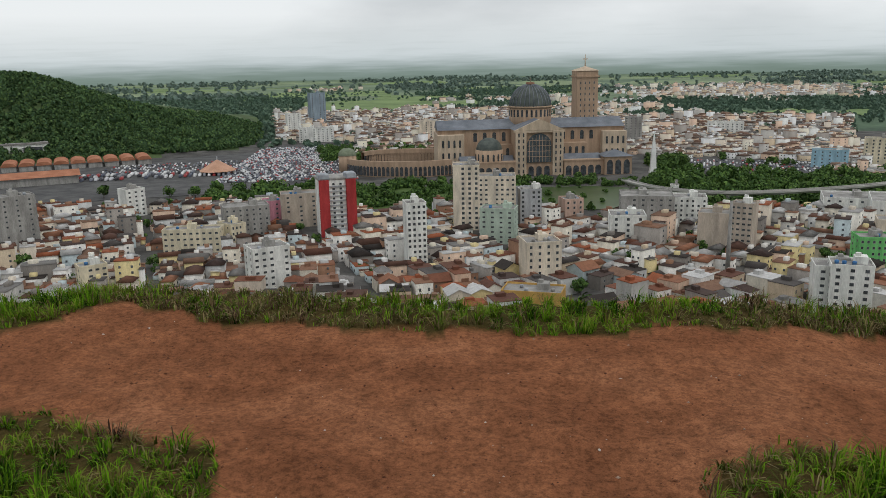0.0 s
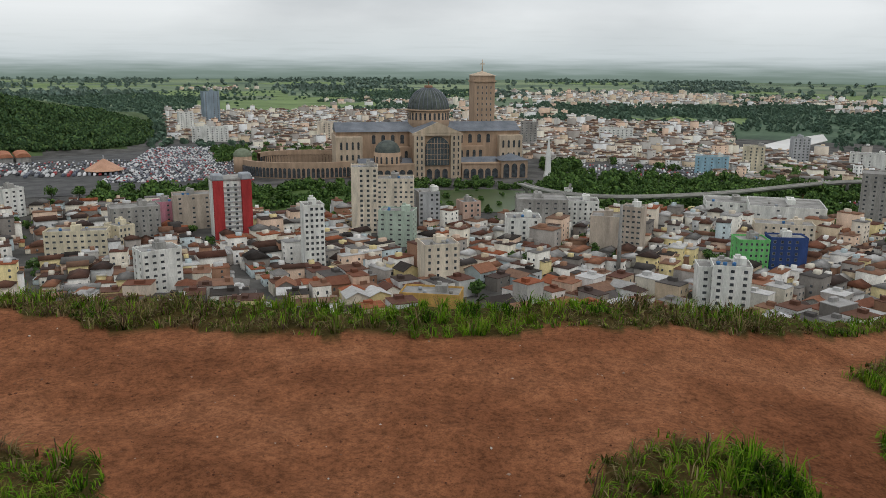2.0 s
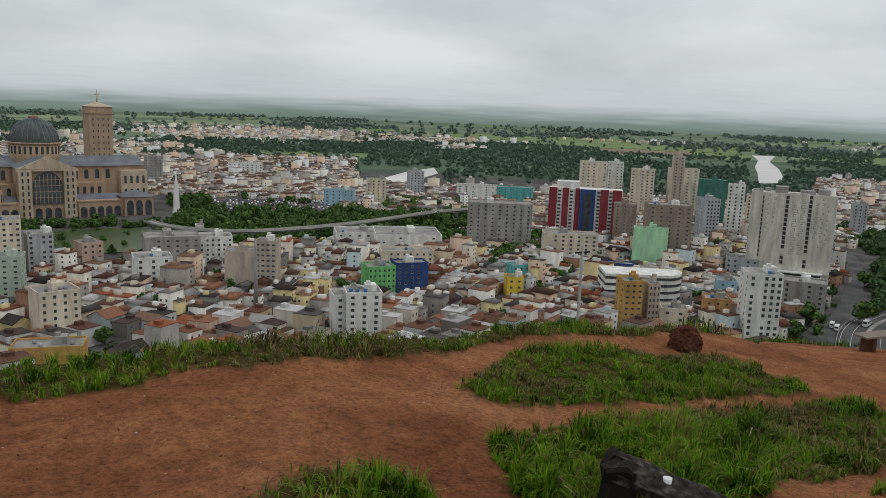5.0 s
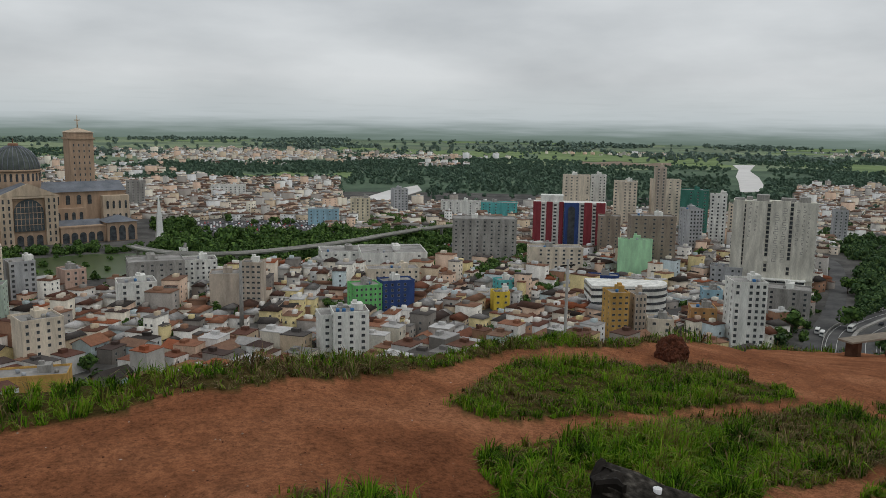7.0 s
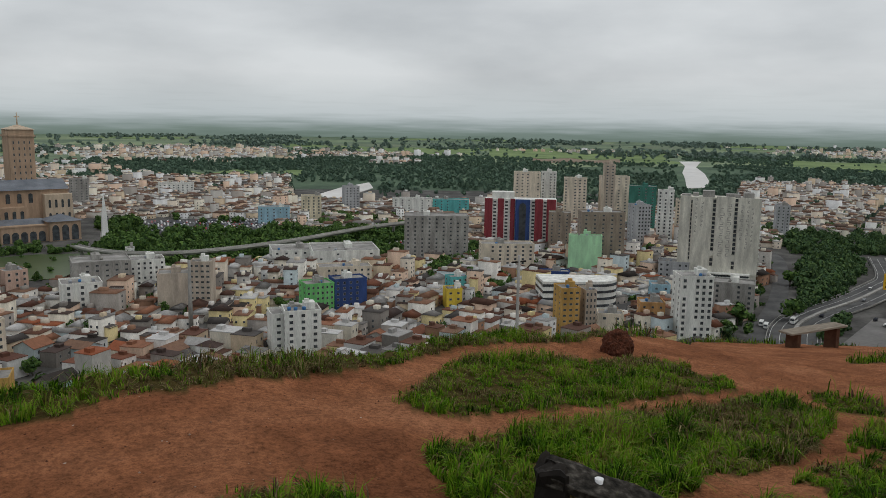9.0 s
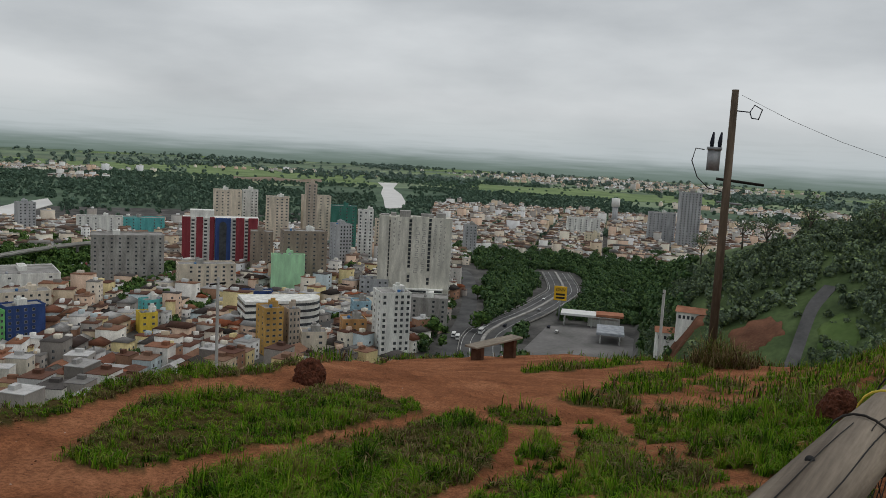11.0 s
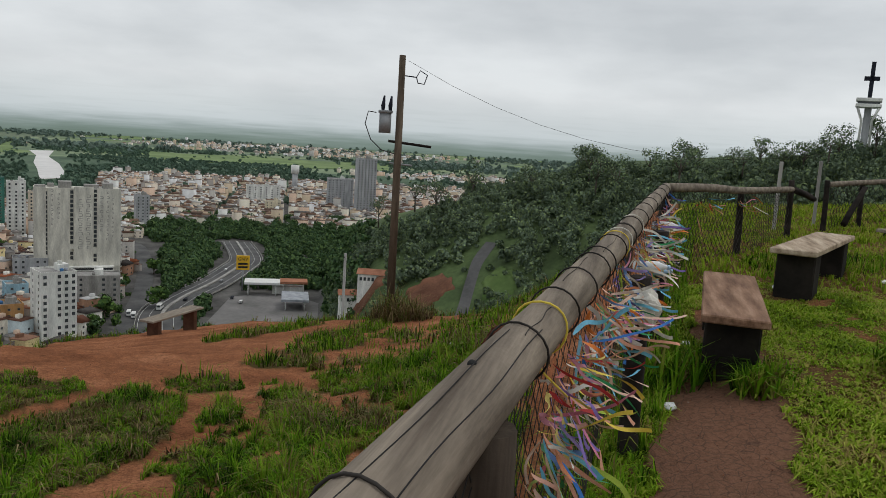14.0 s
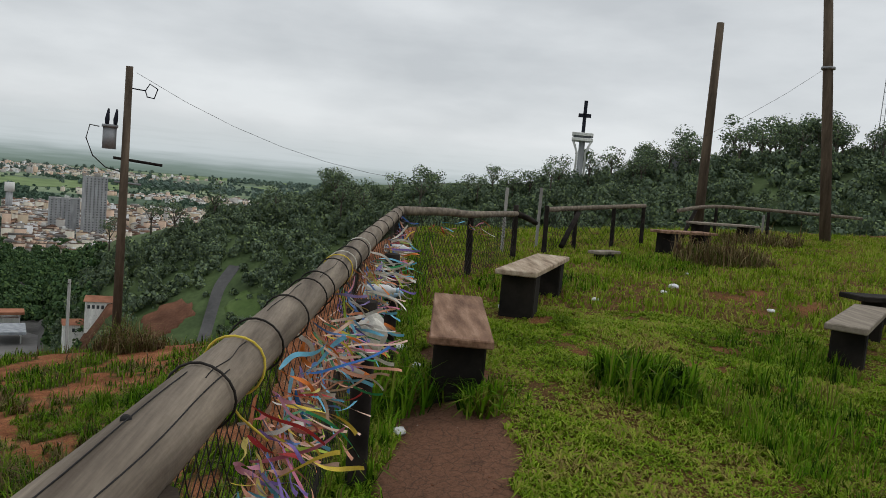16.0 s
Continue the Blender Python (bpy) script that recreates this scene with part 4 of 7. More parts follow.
block(497, 806, 45.8, 18, 17.7, -32, 6, "plaster_white", "white hotel row beyond the footbridge")
block(539, 788, 42.7, 18, 16.5, -34, 6, "paint_teal", "turquoise and white low building")
block(1032, 347, 25.6, 20, 71.8, -61, 6, "plaster_grey", "tall grey slab tower in the eastern town")
block(1066, 395, 35.2, 24, 40.9, -66, 7, "plaster_grey", "lower grey office wing in the eastern town")
block(1051, 503, 45.5, 24, 23.8, -60, 6, "plaster_white", "white block in the eastern town")
block(933, 433, 18.5, 14, 15.4, -61, 4, "plaster_yellow", "yellow block in the eastern town")
block(720, 475, 12.5, 14, 31.2, -47, 3, "plaster_grey", "grey tower behind the tall hotel")



def red_block(x, y, yaw):
    """The hotel with two red piers on its front."""
    FOOTPRINTS.append((x, y, 15))
    b = base("hotel_building", (x, y, GROUND), radians(yaw), "grey hotel block with two tall red painted piers", "building")
    bm = bmesh.new()
    box(bm, -11, 11, -8, 9, 0, 36)
    part("wall", bm, "plaster_white", b)
    for s in (-1, 1):
        bm = bmesh.new()
        box(bm, s * 8.6 - 3.1, s * 8.6 + 3.1, -10.5, -8, 0, 36.5, bevel=0.2)
        part("pier", bm, "paint_red", b, "red painted pier")
        bm = bmesh.new()
        box(bm, s * 8.6 - 3.3, s * 8.6 + 3.3, -10.6, -2, 36.5, 40.5, bevel=0.6)
        part("pier_cap", bm, "roof_sheet", b, "grey rounded cap of the pier")
    bm = bmesh.new()
    box(bm, -12, 12, -8.5, 9.6, 36, 37.6, bevel=0.3)
    part("roof", bm, "concrete", b)
    for k in range(11):
        for i in range(2):
            piece("window", WINDOW, b, (-2.3 + 4.6 * i, -8.05, 2.2 + 3.05 * k), 0, (1.6, 1, 1.0))
        bm = bmesh.new()
        box(bm, -5.4, 5.4, -8.9, -8.06, 1.2 + 3.05 * k, 1.9 + 3.05 * k)
        part("balcony_slab", bm, "plaster_grey", b)
        for i in range(4):
            piece("window", WINDOW, b, (11, -5 + 4 * i, 2.2 + 3.05 * k), math.pi / 2, (1.4, 1, 1))


red_block(-101, 512, 22)


def red_complex(x, y, yaw):
    FOOTPRINTS.append((x, y, 30))
    b = base("hotel_building", (x, y, GROUND), radians(yaw), "dark red and white hotel complex with a blue arched tower", "building")
    bm = bmesh.new()
    box(bm, -34, 30, 0, 18, 0, 40)
    box(bm, -28, -8, 2, 16, 40, 46)
    part("wall", bm, "plaster_white", b)
    for x0, w_ in ((-31, 7), (-20, 5.5), (-9.5, 4), (14, 7), (25, 8)):
        bm = bmesh.new()
        box(bm, x0 - w_ / 2, x0 + w_ / 2, -1.4, 0, 0, 40.5, bevel=0.15)
        part("pier", bm, "paint_darkred", b, "dark red painted pier")
    bm = bmesh.new()
    box(bm, -7, 6, -3, 0, 0, 40)
    part("tower_face", bm, "paint_blue", b, "blue painted tower face")
    piece("arch_window", arch_mesh("arch_window", 6, 34, 0.4, ("window_dark",)), b, (-0.5, -3, 3))
    for k in range(12):
        for xx in (-25.5, -15, 9, 19.5):
            piece("window", WINDOW, b, (xx, -0.05, 2 + 3.15 * k), 0, (2.6, 1, 1.2))


red_complex(464, 563, -38)


def tall_hotel(x, y, yaw):
    """The large stained hotel: blank panels between narrow window shafts, faded marks painted down the front, decked podium."""
    FOOTPRINTS.append((x, y, 24))
    b = base("hotel_building", (x, y, GROUND), radians(yaw), "tall stained pale concrete hotel with dark window shafts", "building")
    bm = bmesh.new()
    box(bm, -20.5, 20.5, 0, 18, 0, 60)
    part("wall", bm, "hotel_concrete", b)
    for x0, x1, z0, z1 in ((-20.5, -14.9, 8, 60.6), (-14.1, -3.8, 8, 60.2), (-2.0, 7.3, 8, 61), (9.1, 20.5, 8, 60.4), (-14.9, -14.1, 8, 16), (-3.8, -2.0, 20, 23), (-3.8, -2.0, 8, 12.5), (7.3, 9.1, 17, 21), (7.3, 9.1, 8, 11)):
        bm = bmesh.new()
        box(bm, x0, x1, -0.9, 0, z0, z1)
        part("wall_panel", bm, "hotel_concrete", b)
    for x0, x1, y0, y1, h in ((-20, -15, 2, 8, 1.6), (-9, -3, 2, 12, 4.2), (3, 10, 2, 9, 2.6), (12, 17, 4, 15, 3.4), (-14, -11, 9, 15, 2.2)):
        bm = bmesh.new()
        box(bm, x0, x1, y0, y1, 60, 60 + h)
        part("roof_hut", bm, "concrete", b)
    for x0, z0, n, sx in ((-14.5, 16.5, 14, 0.65), (-2.9, 23.5, 12, 1.5), (8.2, 21.5, 13, 1.5), (-2.9, 13, 2, 1.5), (8.2, 11.5, 2, 1.5)):
        for k in range(n):
            piece("window", WINDOW, b, (x0, -0.1, z0 + 3.0 * k), 0, (sx, 1, 1.75))
    for x0, z0, n, big in ((-12.0, 36, 9, 0.45), (-9, 40, 6, 0.5), (1.2, 20, 11, 1.0), (4.9, 20, 12, 1.0), (11.2, 32, 8, 0.7), (14.2, 26, 11, 0.55), (16.6, 28, 9, 0.4)):
        for k in range(n):
            z = z0 + 3.1 * k
            u = big * (0.8 + 0.25 * math.sin(k * 2.1 + x0))
            for dz in (0, 1.3 * big + 0.5):
                bm = bmesh.new()
                box(bm, x0 - u, x0 + u, -0.93, -0.9, z + dz, z + dz + 0.35)
                part("letter_bar", bm, "letter_grey", b, "faded grey lettering mark")
            bm = bmesh.new()
            sx = u if k % 2 else -u
            box(bm, x0 + sx - 0.18, x0 + sx + 0.18, -0.935, -0.905, z, z + 1.3 * big + 0.5)
            part("letter_bar", bm, "letter_grey", b, "faded grey lettering mark")
    for k in range(4):
        bm = bmesh.new()
        box(bm, -8, 17, -9 + 0.8 * k, 0, 1 + 2.4 * k, 1.7 + 2.4 * k)
        part("podium_deck", bm, "plaster_white", b, "pale open parking deck")
    # Dark block painted in for the shade inside the open decks.
    bm = bmesh.new()
    box(bm, -7.5, 16.5, -5, 0, 0, 8)
    part("podium", bm, "window_dark", b, "dark parking storeys")
    for k in range(17):
        for i in range(4):
            piece("balcony", BALCONY, b, (20.5, 2.5 + 4 * i, 4 + 3.2 * k), math.pi / 2, (1, 1, 1))
    b.scale = (1.28, 1, 1)


plaster("hotel_concrete", (0.6, 0.58, 0.51), 0.25)
material("letter_grey", ((0.28, 0.27, 0.25), (0.4, 0.39, 0.36)), scale=0.6)
tall_hotel(464, 353, -50)


def curved_block(x, y, yaw):
    FOOTPRINTS.append((x, y, 20))
    b = base("shopping_building", (x, y, GROUND), radians(yaw), "white rounded corner building with long dark window bands", "building")
    bm = bmesh.new()
    n = 14
    prof = [(-30, -8), (2, -8)] + [(2 + 14 * math.sin(a), 6 - 14 * math.cos(a)) for a in (math.pi * k / n / 1.6 for k in range(1, n + 1))] + [(-30, 16)]
    lo, hi = [bm.verts.new((px, py, 0)) for px, py in prof], [bm.verts.new((px, py, 19)) for px, py in prof]
    bm.faces.new(hi)
    for k in range(len(prof)):
        j = (k + 1) % len(prof)
        bm.faces.new((lo[k], lo[j], hi[j], hi[k]))
    part("wall", bm, "plaster_white", b)
    for z in (4.2, 8.2, 12.2, 16):
        bm = bmesh.new()
        lo = [bm.verts.new((-14 + (px + 14) * 1.012, 4 + (py - 4) * 1.012, z)) for px, py in prof]
        hi = [bm.verts.new((-14 + (px + 14) * 1.012, 4 + (py - 4) * 1.012, z + 1.5)) for px, py in prof]
        for k in range(len(prof)):
            j = (k + 1) % len(prof)
            bm.faces.new((lo[k], lo[j], hi[j], hi[k]))
        bm.faces.new(hi), bm.faces.new(lo[::-1])
        part("window_band", bm, "window_dark", b, "dark glazed band")


curved_block(332, 338, -30)


def church(x, y, yaw):
    """The basilica: four gabled arms round a domed crossing, a high portal towards the lake, arcades, small domes."""
    FOOTPRINTS.append((x, y + 40, 105))
    b = base("basilica", (x, y, GROUND), radians(yaw), "huge brown brick basilica with grey dome and arcades", "church")
    P = lambda name, bm, mat, label="": part(name, bm, mat, b, label)
    bm = bmesh.new()
    box(bm, -92, 88, 30, 66, 0, 42)
    box(bm, -22, 22, 2, 110, 0, 42)
    box(bm, -52, 50, 18, 30, 0, 28)
    P("wall", bm, "church_brick")
    bm = bmesh.new()
    gable(bm, -93, 89, 28, 68, 42, 8, "x")
    gable(bm, -23.5, 23.5, 1, 111, 42.5, 9.5, "y")
    P("roof", bm, "church_roof", "blue grey sheet roof")
    for x0, x1 in ((-93.5, -68), (66, 89.5)):
        bm = bmesh.new()
        box(bm, x0, x1, 22, 74, 0, 38, bevel=0.3)
        P("end_facade", bm, "church_stone", "pale carved stone end facade")
    bm = bmesh.new()
    for x0, x1 in ((-22.5, -12.5), (12.5, 22.5)):
        box(bm, x0, x1, -1.5, 2, 0, 42, bevel=0.2)
    box(bm, -24, 24, -1, 2, 40.5, 42.2)
    P("portal_pier", bm, "church_stone")
    bm = bmesh.new()
    gable(bm, -24, 24, -1.2, 1.5, 42.4, 10.5, "y")
    P("pediment", bm, "church_stone")
    piece("portal_window", arch_mesh("portal_window", 23, 27, 0.9, ("church_glass",), 16), b, (0, 1.6, 12.5))
    for k in range(-3, 4):
        bm = bmesh.new()
        box(bm, k * 3.1 - 0.18, k * 3.1 + 0.18, 0.55, 0.75, 13, 13 + 26 - 11.8 + math.sqrt(max(0, 121 - (k * 3.1) ** 2)))
        P("mullion", bm, "church_brick")
    for z in (18, 23, 28, 33):
        bm = bmesh.new()
        box(bm, -11, 11, 0.56, 0.74, z - 0.2, z + 0.2)
        P("transom", bm, "church_brick")
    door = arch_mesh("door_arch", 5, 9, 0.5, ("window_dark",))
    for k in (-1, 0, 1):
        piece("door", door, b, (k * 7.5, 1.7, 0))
    slit = arch_mesh("arched_window", 2.2, 6.5, 0.25, ("window_dark",))
    for s in (-1, 1):
        for i in (0, 1):
            for k in range(7):
                piece("window", slit, b, (s * (15.3 + 4.3 * i), -1.6, 3 + 5.6 * k), 0, (0.62, 1, 0.55))
        for k in range(4):
            piece("window", slit, b, (s * (29 + 9.2 * k), 29.9, 30.5), 0, (1.6, 1, 1.3))
            piece("window", slit, b, (s * (27 + 6.3 * k), 17.9, 17), 0, (1.3, 1, 1.2))
            piece("window", slit, b, (s * (70 + 5.4 * k) - (2 if s < 0 else 0), 21.9, 3 + 4 * (k % 2)), 0, (1.1, 1, 1.0))
            piece("window", slit, b, (s * (70 + 5.4 * k) - (2 if s < 0 else 0), 21.9, 16), 0, (0.9, 1, 0.8))
            piece("window", slit, b, (s * (70 + 5.4 * k) - (2 if s < 0 else 0), 21.9, 26), 0, (0.9, 1, 1.1))
    # Dark panes on the wall stand in for shade inside the open arcade.
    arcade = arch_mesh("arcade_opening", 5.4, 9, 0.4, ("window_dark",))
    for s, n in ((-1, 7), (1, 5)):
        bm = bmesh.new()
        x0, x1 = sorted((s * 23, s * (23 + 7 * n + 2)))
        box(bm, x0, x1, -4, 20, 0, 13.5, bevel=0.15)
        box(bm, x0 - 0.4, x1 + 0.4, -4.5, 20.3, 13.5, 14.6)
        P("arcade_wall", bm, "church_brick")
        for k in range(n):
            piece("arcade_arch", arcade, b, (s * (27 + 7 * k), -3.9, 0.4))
        bm = bmesh.new()
        gable(bm, x0, x1, 4, 24, 14.6, 4, "x")
        P("arcade_roof", bm, "church_roof")
    bm = bmesh.new()
    box(bm, 60, 86, -8, 16, 0, 17, bevel=0.2)
    P("chapel", bm, "church_brick")
    bm = bmesh.new()
    vs = [bm.verts.new(p) for p in ((58.5, -9.5, 17), (87.5, -9.5, 17), (87.5, 17.5, 17), (58.5, 17.5, 17), (73, 4, 22.5))]
    for q in ((0, 1, 4), (1, 2, 4), (2, 3, 4), (3, 0, 4), (3, 2, 1, 0)):
        bm.faces.new([vs[i] for i in q])
    P("chapel_roof", bm, "church_roof")
    for k in range(3):
        piece("arcade_arch", arcade, b, (65 + 8 * k, -7.9, 0.6), 0, (1.05, 1, 1.5))
    for sx in (-46,):
        bm = bmesh.new()
        tube(bm, ((sx, 10, 0), (sx, 10, 25)), 13, 20)
        P("small_drum", bm, "church_brick")
        bm = bmesh.new()
        dome(bm, (sx, 10, 25), 12.2, 11, 6, 20)
        P("small_dome", bm, "dome_metal", "dark grey ribbed small dome")
        for k in range(8):
            a = math.pi + math.pi * (k + 0.5) / 8
            piece("window", slit, b, (sx + 13 * math.cos(a), 10 + 13 * math.sin(a), 15), a + math.pi / 2, (0.8, 1, 1))
    bm = bmesh.new()
    tube(bm, ((0, 48, 40), (0, 48, 61)), 20.5, 28)
    tube(bm, ((0, 48, 61), (0, 48, 62.5)), 21.6, 28)
    P("drum", bm, "church_brick")
    for k in range(28):
        a = 2 * math.pi * (k + 0.5) / 28
        piece("window", slit, b, (20.45 * math.cos(a), 48 + 20.45 * math.sin(a), 52.6), a + math.pi / 2, (0.9, 1, 1.05))
    bm = bmesh.new()
    dome(bm, (0, 48, 62.5), 20, 20.5, 9, 28)
    P("dome", bm, "dome_metal", "dark grey green ribbed metal dome")
    for k in range(28):
        a = 2 * math.pi * k / 28
        bm = bmesh.new()
        tube(bm, [(20.2 * math.cos(t) * math.cos(a), 48 + 20.2 * math.cos(t) * math.sin(a), 62.5 + 20.7 * math.sin(t)) for t in (i * 0.24 for i in range(7))], 0.45, 4)
        P("dome_rib", bm, "church_roof")
    bm = bmesh.new()
    tube(bm, ((0, 48, 82), (0, 48, 85)), (4.5, 4), 12)
    tube(bm, ((0, 48, 85), (0, 48, 89)), (0.4, 0.2), 6)
    P("lantern", bm, "rust_stain")
    bm = bmesh.new()
    box(bm, 53, 75, 76, 98, 0, 94, bevel=0.3)
    box(bm, 52, 76, 75, 99, 87.5, 89)
    P("bell_tower", bm, "church_brick")
    bm = bmesh.new()
    vs = [bm.verts.new(p) for p in ((52, 75, 94), (76, 75, 94), (76, 99, 94), (52, 99, 94), (64, 87, 98.5))]
    for q in ((0, 1, 4), (1, 2, 4), (2, 3, 4), (3, 0, 4), (3, 2, 1, 0)):
        bm.faces.new([vs[i] for i in q])
    tube(bm, ((64, 87, 98), (64, 87, 110)), (0.7, 0.3), 6)
    box(bm, 61.6, 66.4, 86.7, 87.3, 105, 106)
    P("tower_cap", bm, "church_stone")
    for k in range(14):
        for i in range(4):
            piece("window", WINDOW, b, (57 + 4.6 * i, 75.95, 8 + 5.6 * k), 0, (1.1, 1, 1.9))


material("church_glass", ((0.05, 0.065, 0.075), (0.09, 0.11, 0.12)), scale=0.2, rough=0.25, spec=0.5)
church(44, 762, 8)


def colonnade(x, y):
    """The curved double colonnade with a small dome at its head."""
    FOOTPRINTS.append((x, y, 50))
    b = base("colonnade", (x, y, GROUND), 0, "curved brick colonnade with a small domed pavilion", "colonnade")
    n = 34
    # Arch openings are dark panes, painting the shade within the gallery.
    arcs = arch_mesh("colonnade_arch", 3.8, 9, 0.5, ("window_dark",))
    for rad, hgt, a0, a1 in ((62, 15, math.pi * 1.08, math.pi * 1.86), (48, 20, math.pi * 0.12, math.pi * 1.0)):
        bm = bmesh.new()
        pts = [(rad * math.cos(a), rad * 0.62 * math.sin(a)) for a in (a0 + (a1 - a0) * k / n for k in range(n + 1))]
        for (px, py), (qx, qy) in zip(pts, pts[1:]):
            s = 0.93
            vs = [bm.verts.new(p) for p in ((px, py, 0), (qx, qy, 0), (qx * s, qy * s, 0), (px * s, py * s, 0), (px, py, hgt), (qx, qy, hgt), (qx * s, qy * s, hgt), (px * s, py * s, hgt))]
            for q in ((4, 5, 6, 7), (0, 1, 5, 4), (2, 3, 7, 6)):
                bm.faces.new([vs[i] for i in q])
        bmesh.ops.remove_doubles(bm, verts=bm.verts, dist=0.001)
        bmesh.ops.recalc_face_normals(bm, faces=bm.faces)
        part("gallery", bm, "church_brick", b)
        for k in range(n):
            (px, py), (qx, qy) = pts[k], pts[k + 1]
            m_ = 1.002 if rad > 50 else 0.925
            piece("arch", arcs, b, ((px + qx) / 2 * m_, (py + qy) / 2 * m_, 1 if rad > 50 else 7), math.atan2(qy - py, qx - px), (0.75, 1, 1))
    bm = bmesh.new()
    tube(bm, ((-62, 2, 0), (-62, 2, 17)), 9, 16)
    part("pavilion", bm, "church_brick", b)
    bm = bmesh.new()
    dome(bm, (-62, 2, 17), 9.2, 7.5, 6, 16)
    part("pavilion_dome", bm, "dome_green", b, "green copper dome")


material("dome_green", ((0.16, 0.19, 0.13), (0.21, 0.24, 0.17)), scale=0.3)
colonnade(-82, 800)

bm = bmesh.new()
vs = [[bm.verts.new((s * a, t * a, z)) for s, t in ((-1, -1), (1, -1), (1, 1), (-1, 1))] for a, z in ((3.6, 0), (2.6, 6), (2.0, 20), (0.35, 38))]
for a, b_ in zip(vs, vs[1:]):
    for k in range(4):
        bm.faces.new((a[k], a[(k + 1) % 4], b_[(k + 1) % 4], b_[k]))
bm.faces.new(vs[-1])
ob = tagged(part("obelisk", bm, "white_paint"), "slender white obelisk monument by the lake", "obelisk")
ob.location = (151, 772, GROUND)

# market roofs and tent by the car park
for k in range(9):
    x, y = -520 + 15.5 * k, 845 + 7 * k
    m_ = base("market_hall", (x, y, GROUND), radians(28), "market hall under an orange arched roof", "market", "market halls by the car park")
    bm = bmesh.new()
    n = 8
    rows = [[bm.verts.new((7.6 * math.cos(math.pi * i / n), yy, 6 + 4.2 * math.sin(math.pi * i / n))) for i in range(n + 1)] for yy in (-20, 22)]
    for i in range(n):
        bm.faces.new((rows[0][i], rows[0][i + 1], rows[1][i + 1], rows[1][i]))
    bm.faces.new(rows[0]), bm.faces.new(rows[1][::-1])
    part("roof", bm, "orange_roof", m_)
    bm = bmesh.new()
    box(bm, -7, 7, -19, 21, 0, 6)
    part("wall", bm, "concrete", m_)
m_ = base("market_hall", (-438, 745, GROUND), radians(30), "wide market hall with a flat orange roof", "market")
bm = bmesh.new()
gable(bm, -42, 42, -20, 20, 8, 4, "x")
part("roof", bm, "orange_roof", m_)
bm = bmesh.new()
box(bm, -40, 40, -18, 18, 0, 8)
part("wall", bm, "concrete", m_)
m_ = base("tent_pavilion", (-276, 800, GROUND), 0, "pinkish pyramid tent roof over the bus yard", "pavilion")
bm = bmesh.new()
vs = [bm.verts.new((19 * math.cos(a), 19 * math.sin(a), 4)) for a in (k * math.pi / 4 for k in range(8))]
apex = bm.verts.new((0, 0, 15))
for k in range(8):
    bm.faces.new((vs[k], vs[(k + 1) % 8], apex))
bm.faces.new(vs[::-1])
part("roof", bm, "tent_cloth", m_)
bm = bmesh.new()
tube(bm, ((0, 0, 0), (0, 0, 18)), 0.6, 8)
part("mast", bm, "steel_grey", m_)
b = base("event_hall", (-566, 905, GROUND), radians(32), "long white event hall with a dark opening", "building")
bm = bmesh.new()
box(bm, -50, 50, -15, 15, 0, 22, bevel=0.3)
part("wall", bm, "plaster_white", b)
bm = bmesh.new()
box(bm, 24, 44, -15.4, -15, 8, 19)
part("opening", bm, "window_dark", b, "dark glazed opening")
bm = bmesh.new()
box(bm, -51, 51, -16, 16, 22, 24)
part("roof", bm, "roof_deck", b)


def footbridge():
    b = base("footbridge", (0, 0, 0), 0, "long curved concrete footbridge on tall piers", "footbridge")
    pts = glide([polar(a, r, -97) for a, r in ((9.2, 665), (10.2, 641), (12.7, 616), (16.8, 613), (23.1, 657), (29.5, 753), (35.1, 820), (38.6, 895), (42, 960))], 7)
    bm = bmesh.new()
    rows = []
    P_ = [Vector(p) for p in pts]
    for i, p in enumerate(P_):
        d = P_[min(i + 1, len(P_) - 1)] - P_[max(i - 1, 0)]
        s = Vector((-d.y, d.x, 0)).normalized()
        rows.append([bm.verts.new(p + s * o + Vector((0, 0, h))) for o, h in ((-1.5, -1.6), (1.5, -1.6), (3.4, 0), (3.4, 1.3), (3.1, 1.3), (3.1, 0.2), (-3.1, 0.2), (-3.1, 1.3), (-3.4, 1.3), (-3.4, 0))])
    for a, c in zip(rows, rows[1:]):
        for k in range(10):
            bm.faces.new((a[k], a[(k + 1) % 10], c[(k + 1) % 10], c[k]))
    bmesh.ops.recalc_face_normals(bm, faces=bm.faces)
    part("deck", bm, "bridge_concrete", b)
    for i in range(4, len(pts), 4):
        x, y, z = pts[i]
        bm = bmesh.new()
        tube(bm, ((x, y, GROUND), (x, y, z - 2.6), (x, y, z - 1.5)), (1.3, 1.3, 2.6), 8)
        part("pier", bm, "bridge_concrete", b)


material("bridge_concrete", ((0.34, 0.33, 0.31), (0.44, 0.43, 0.4)), scale=0.1)
footbridge()


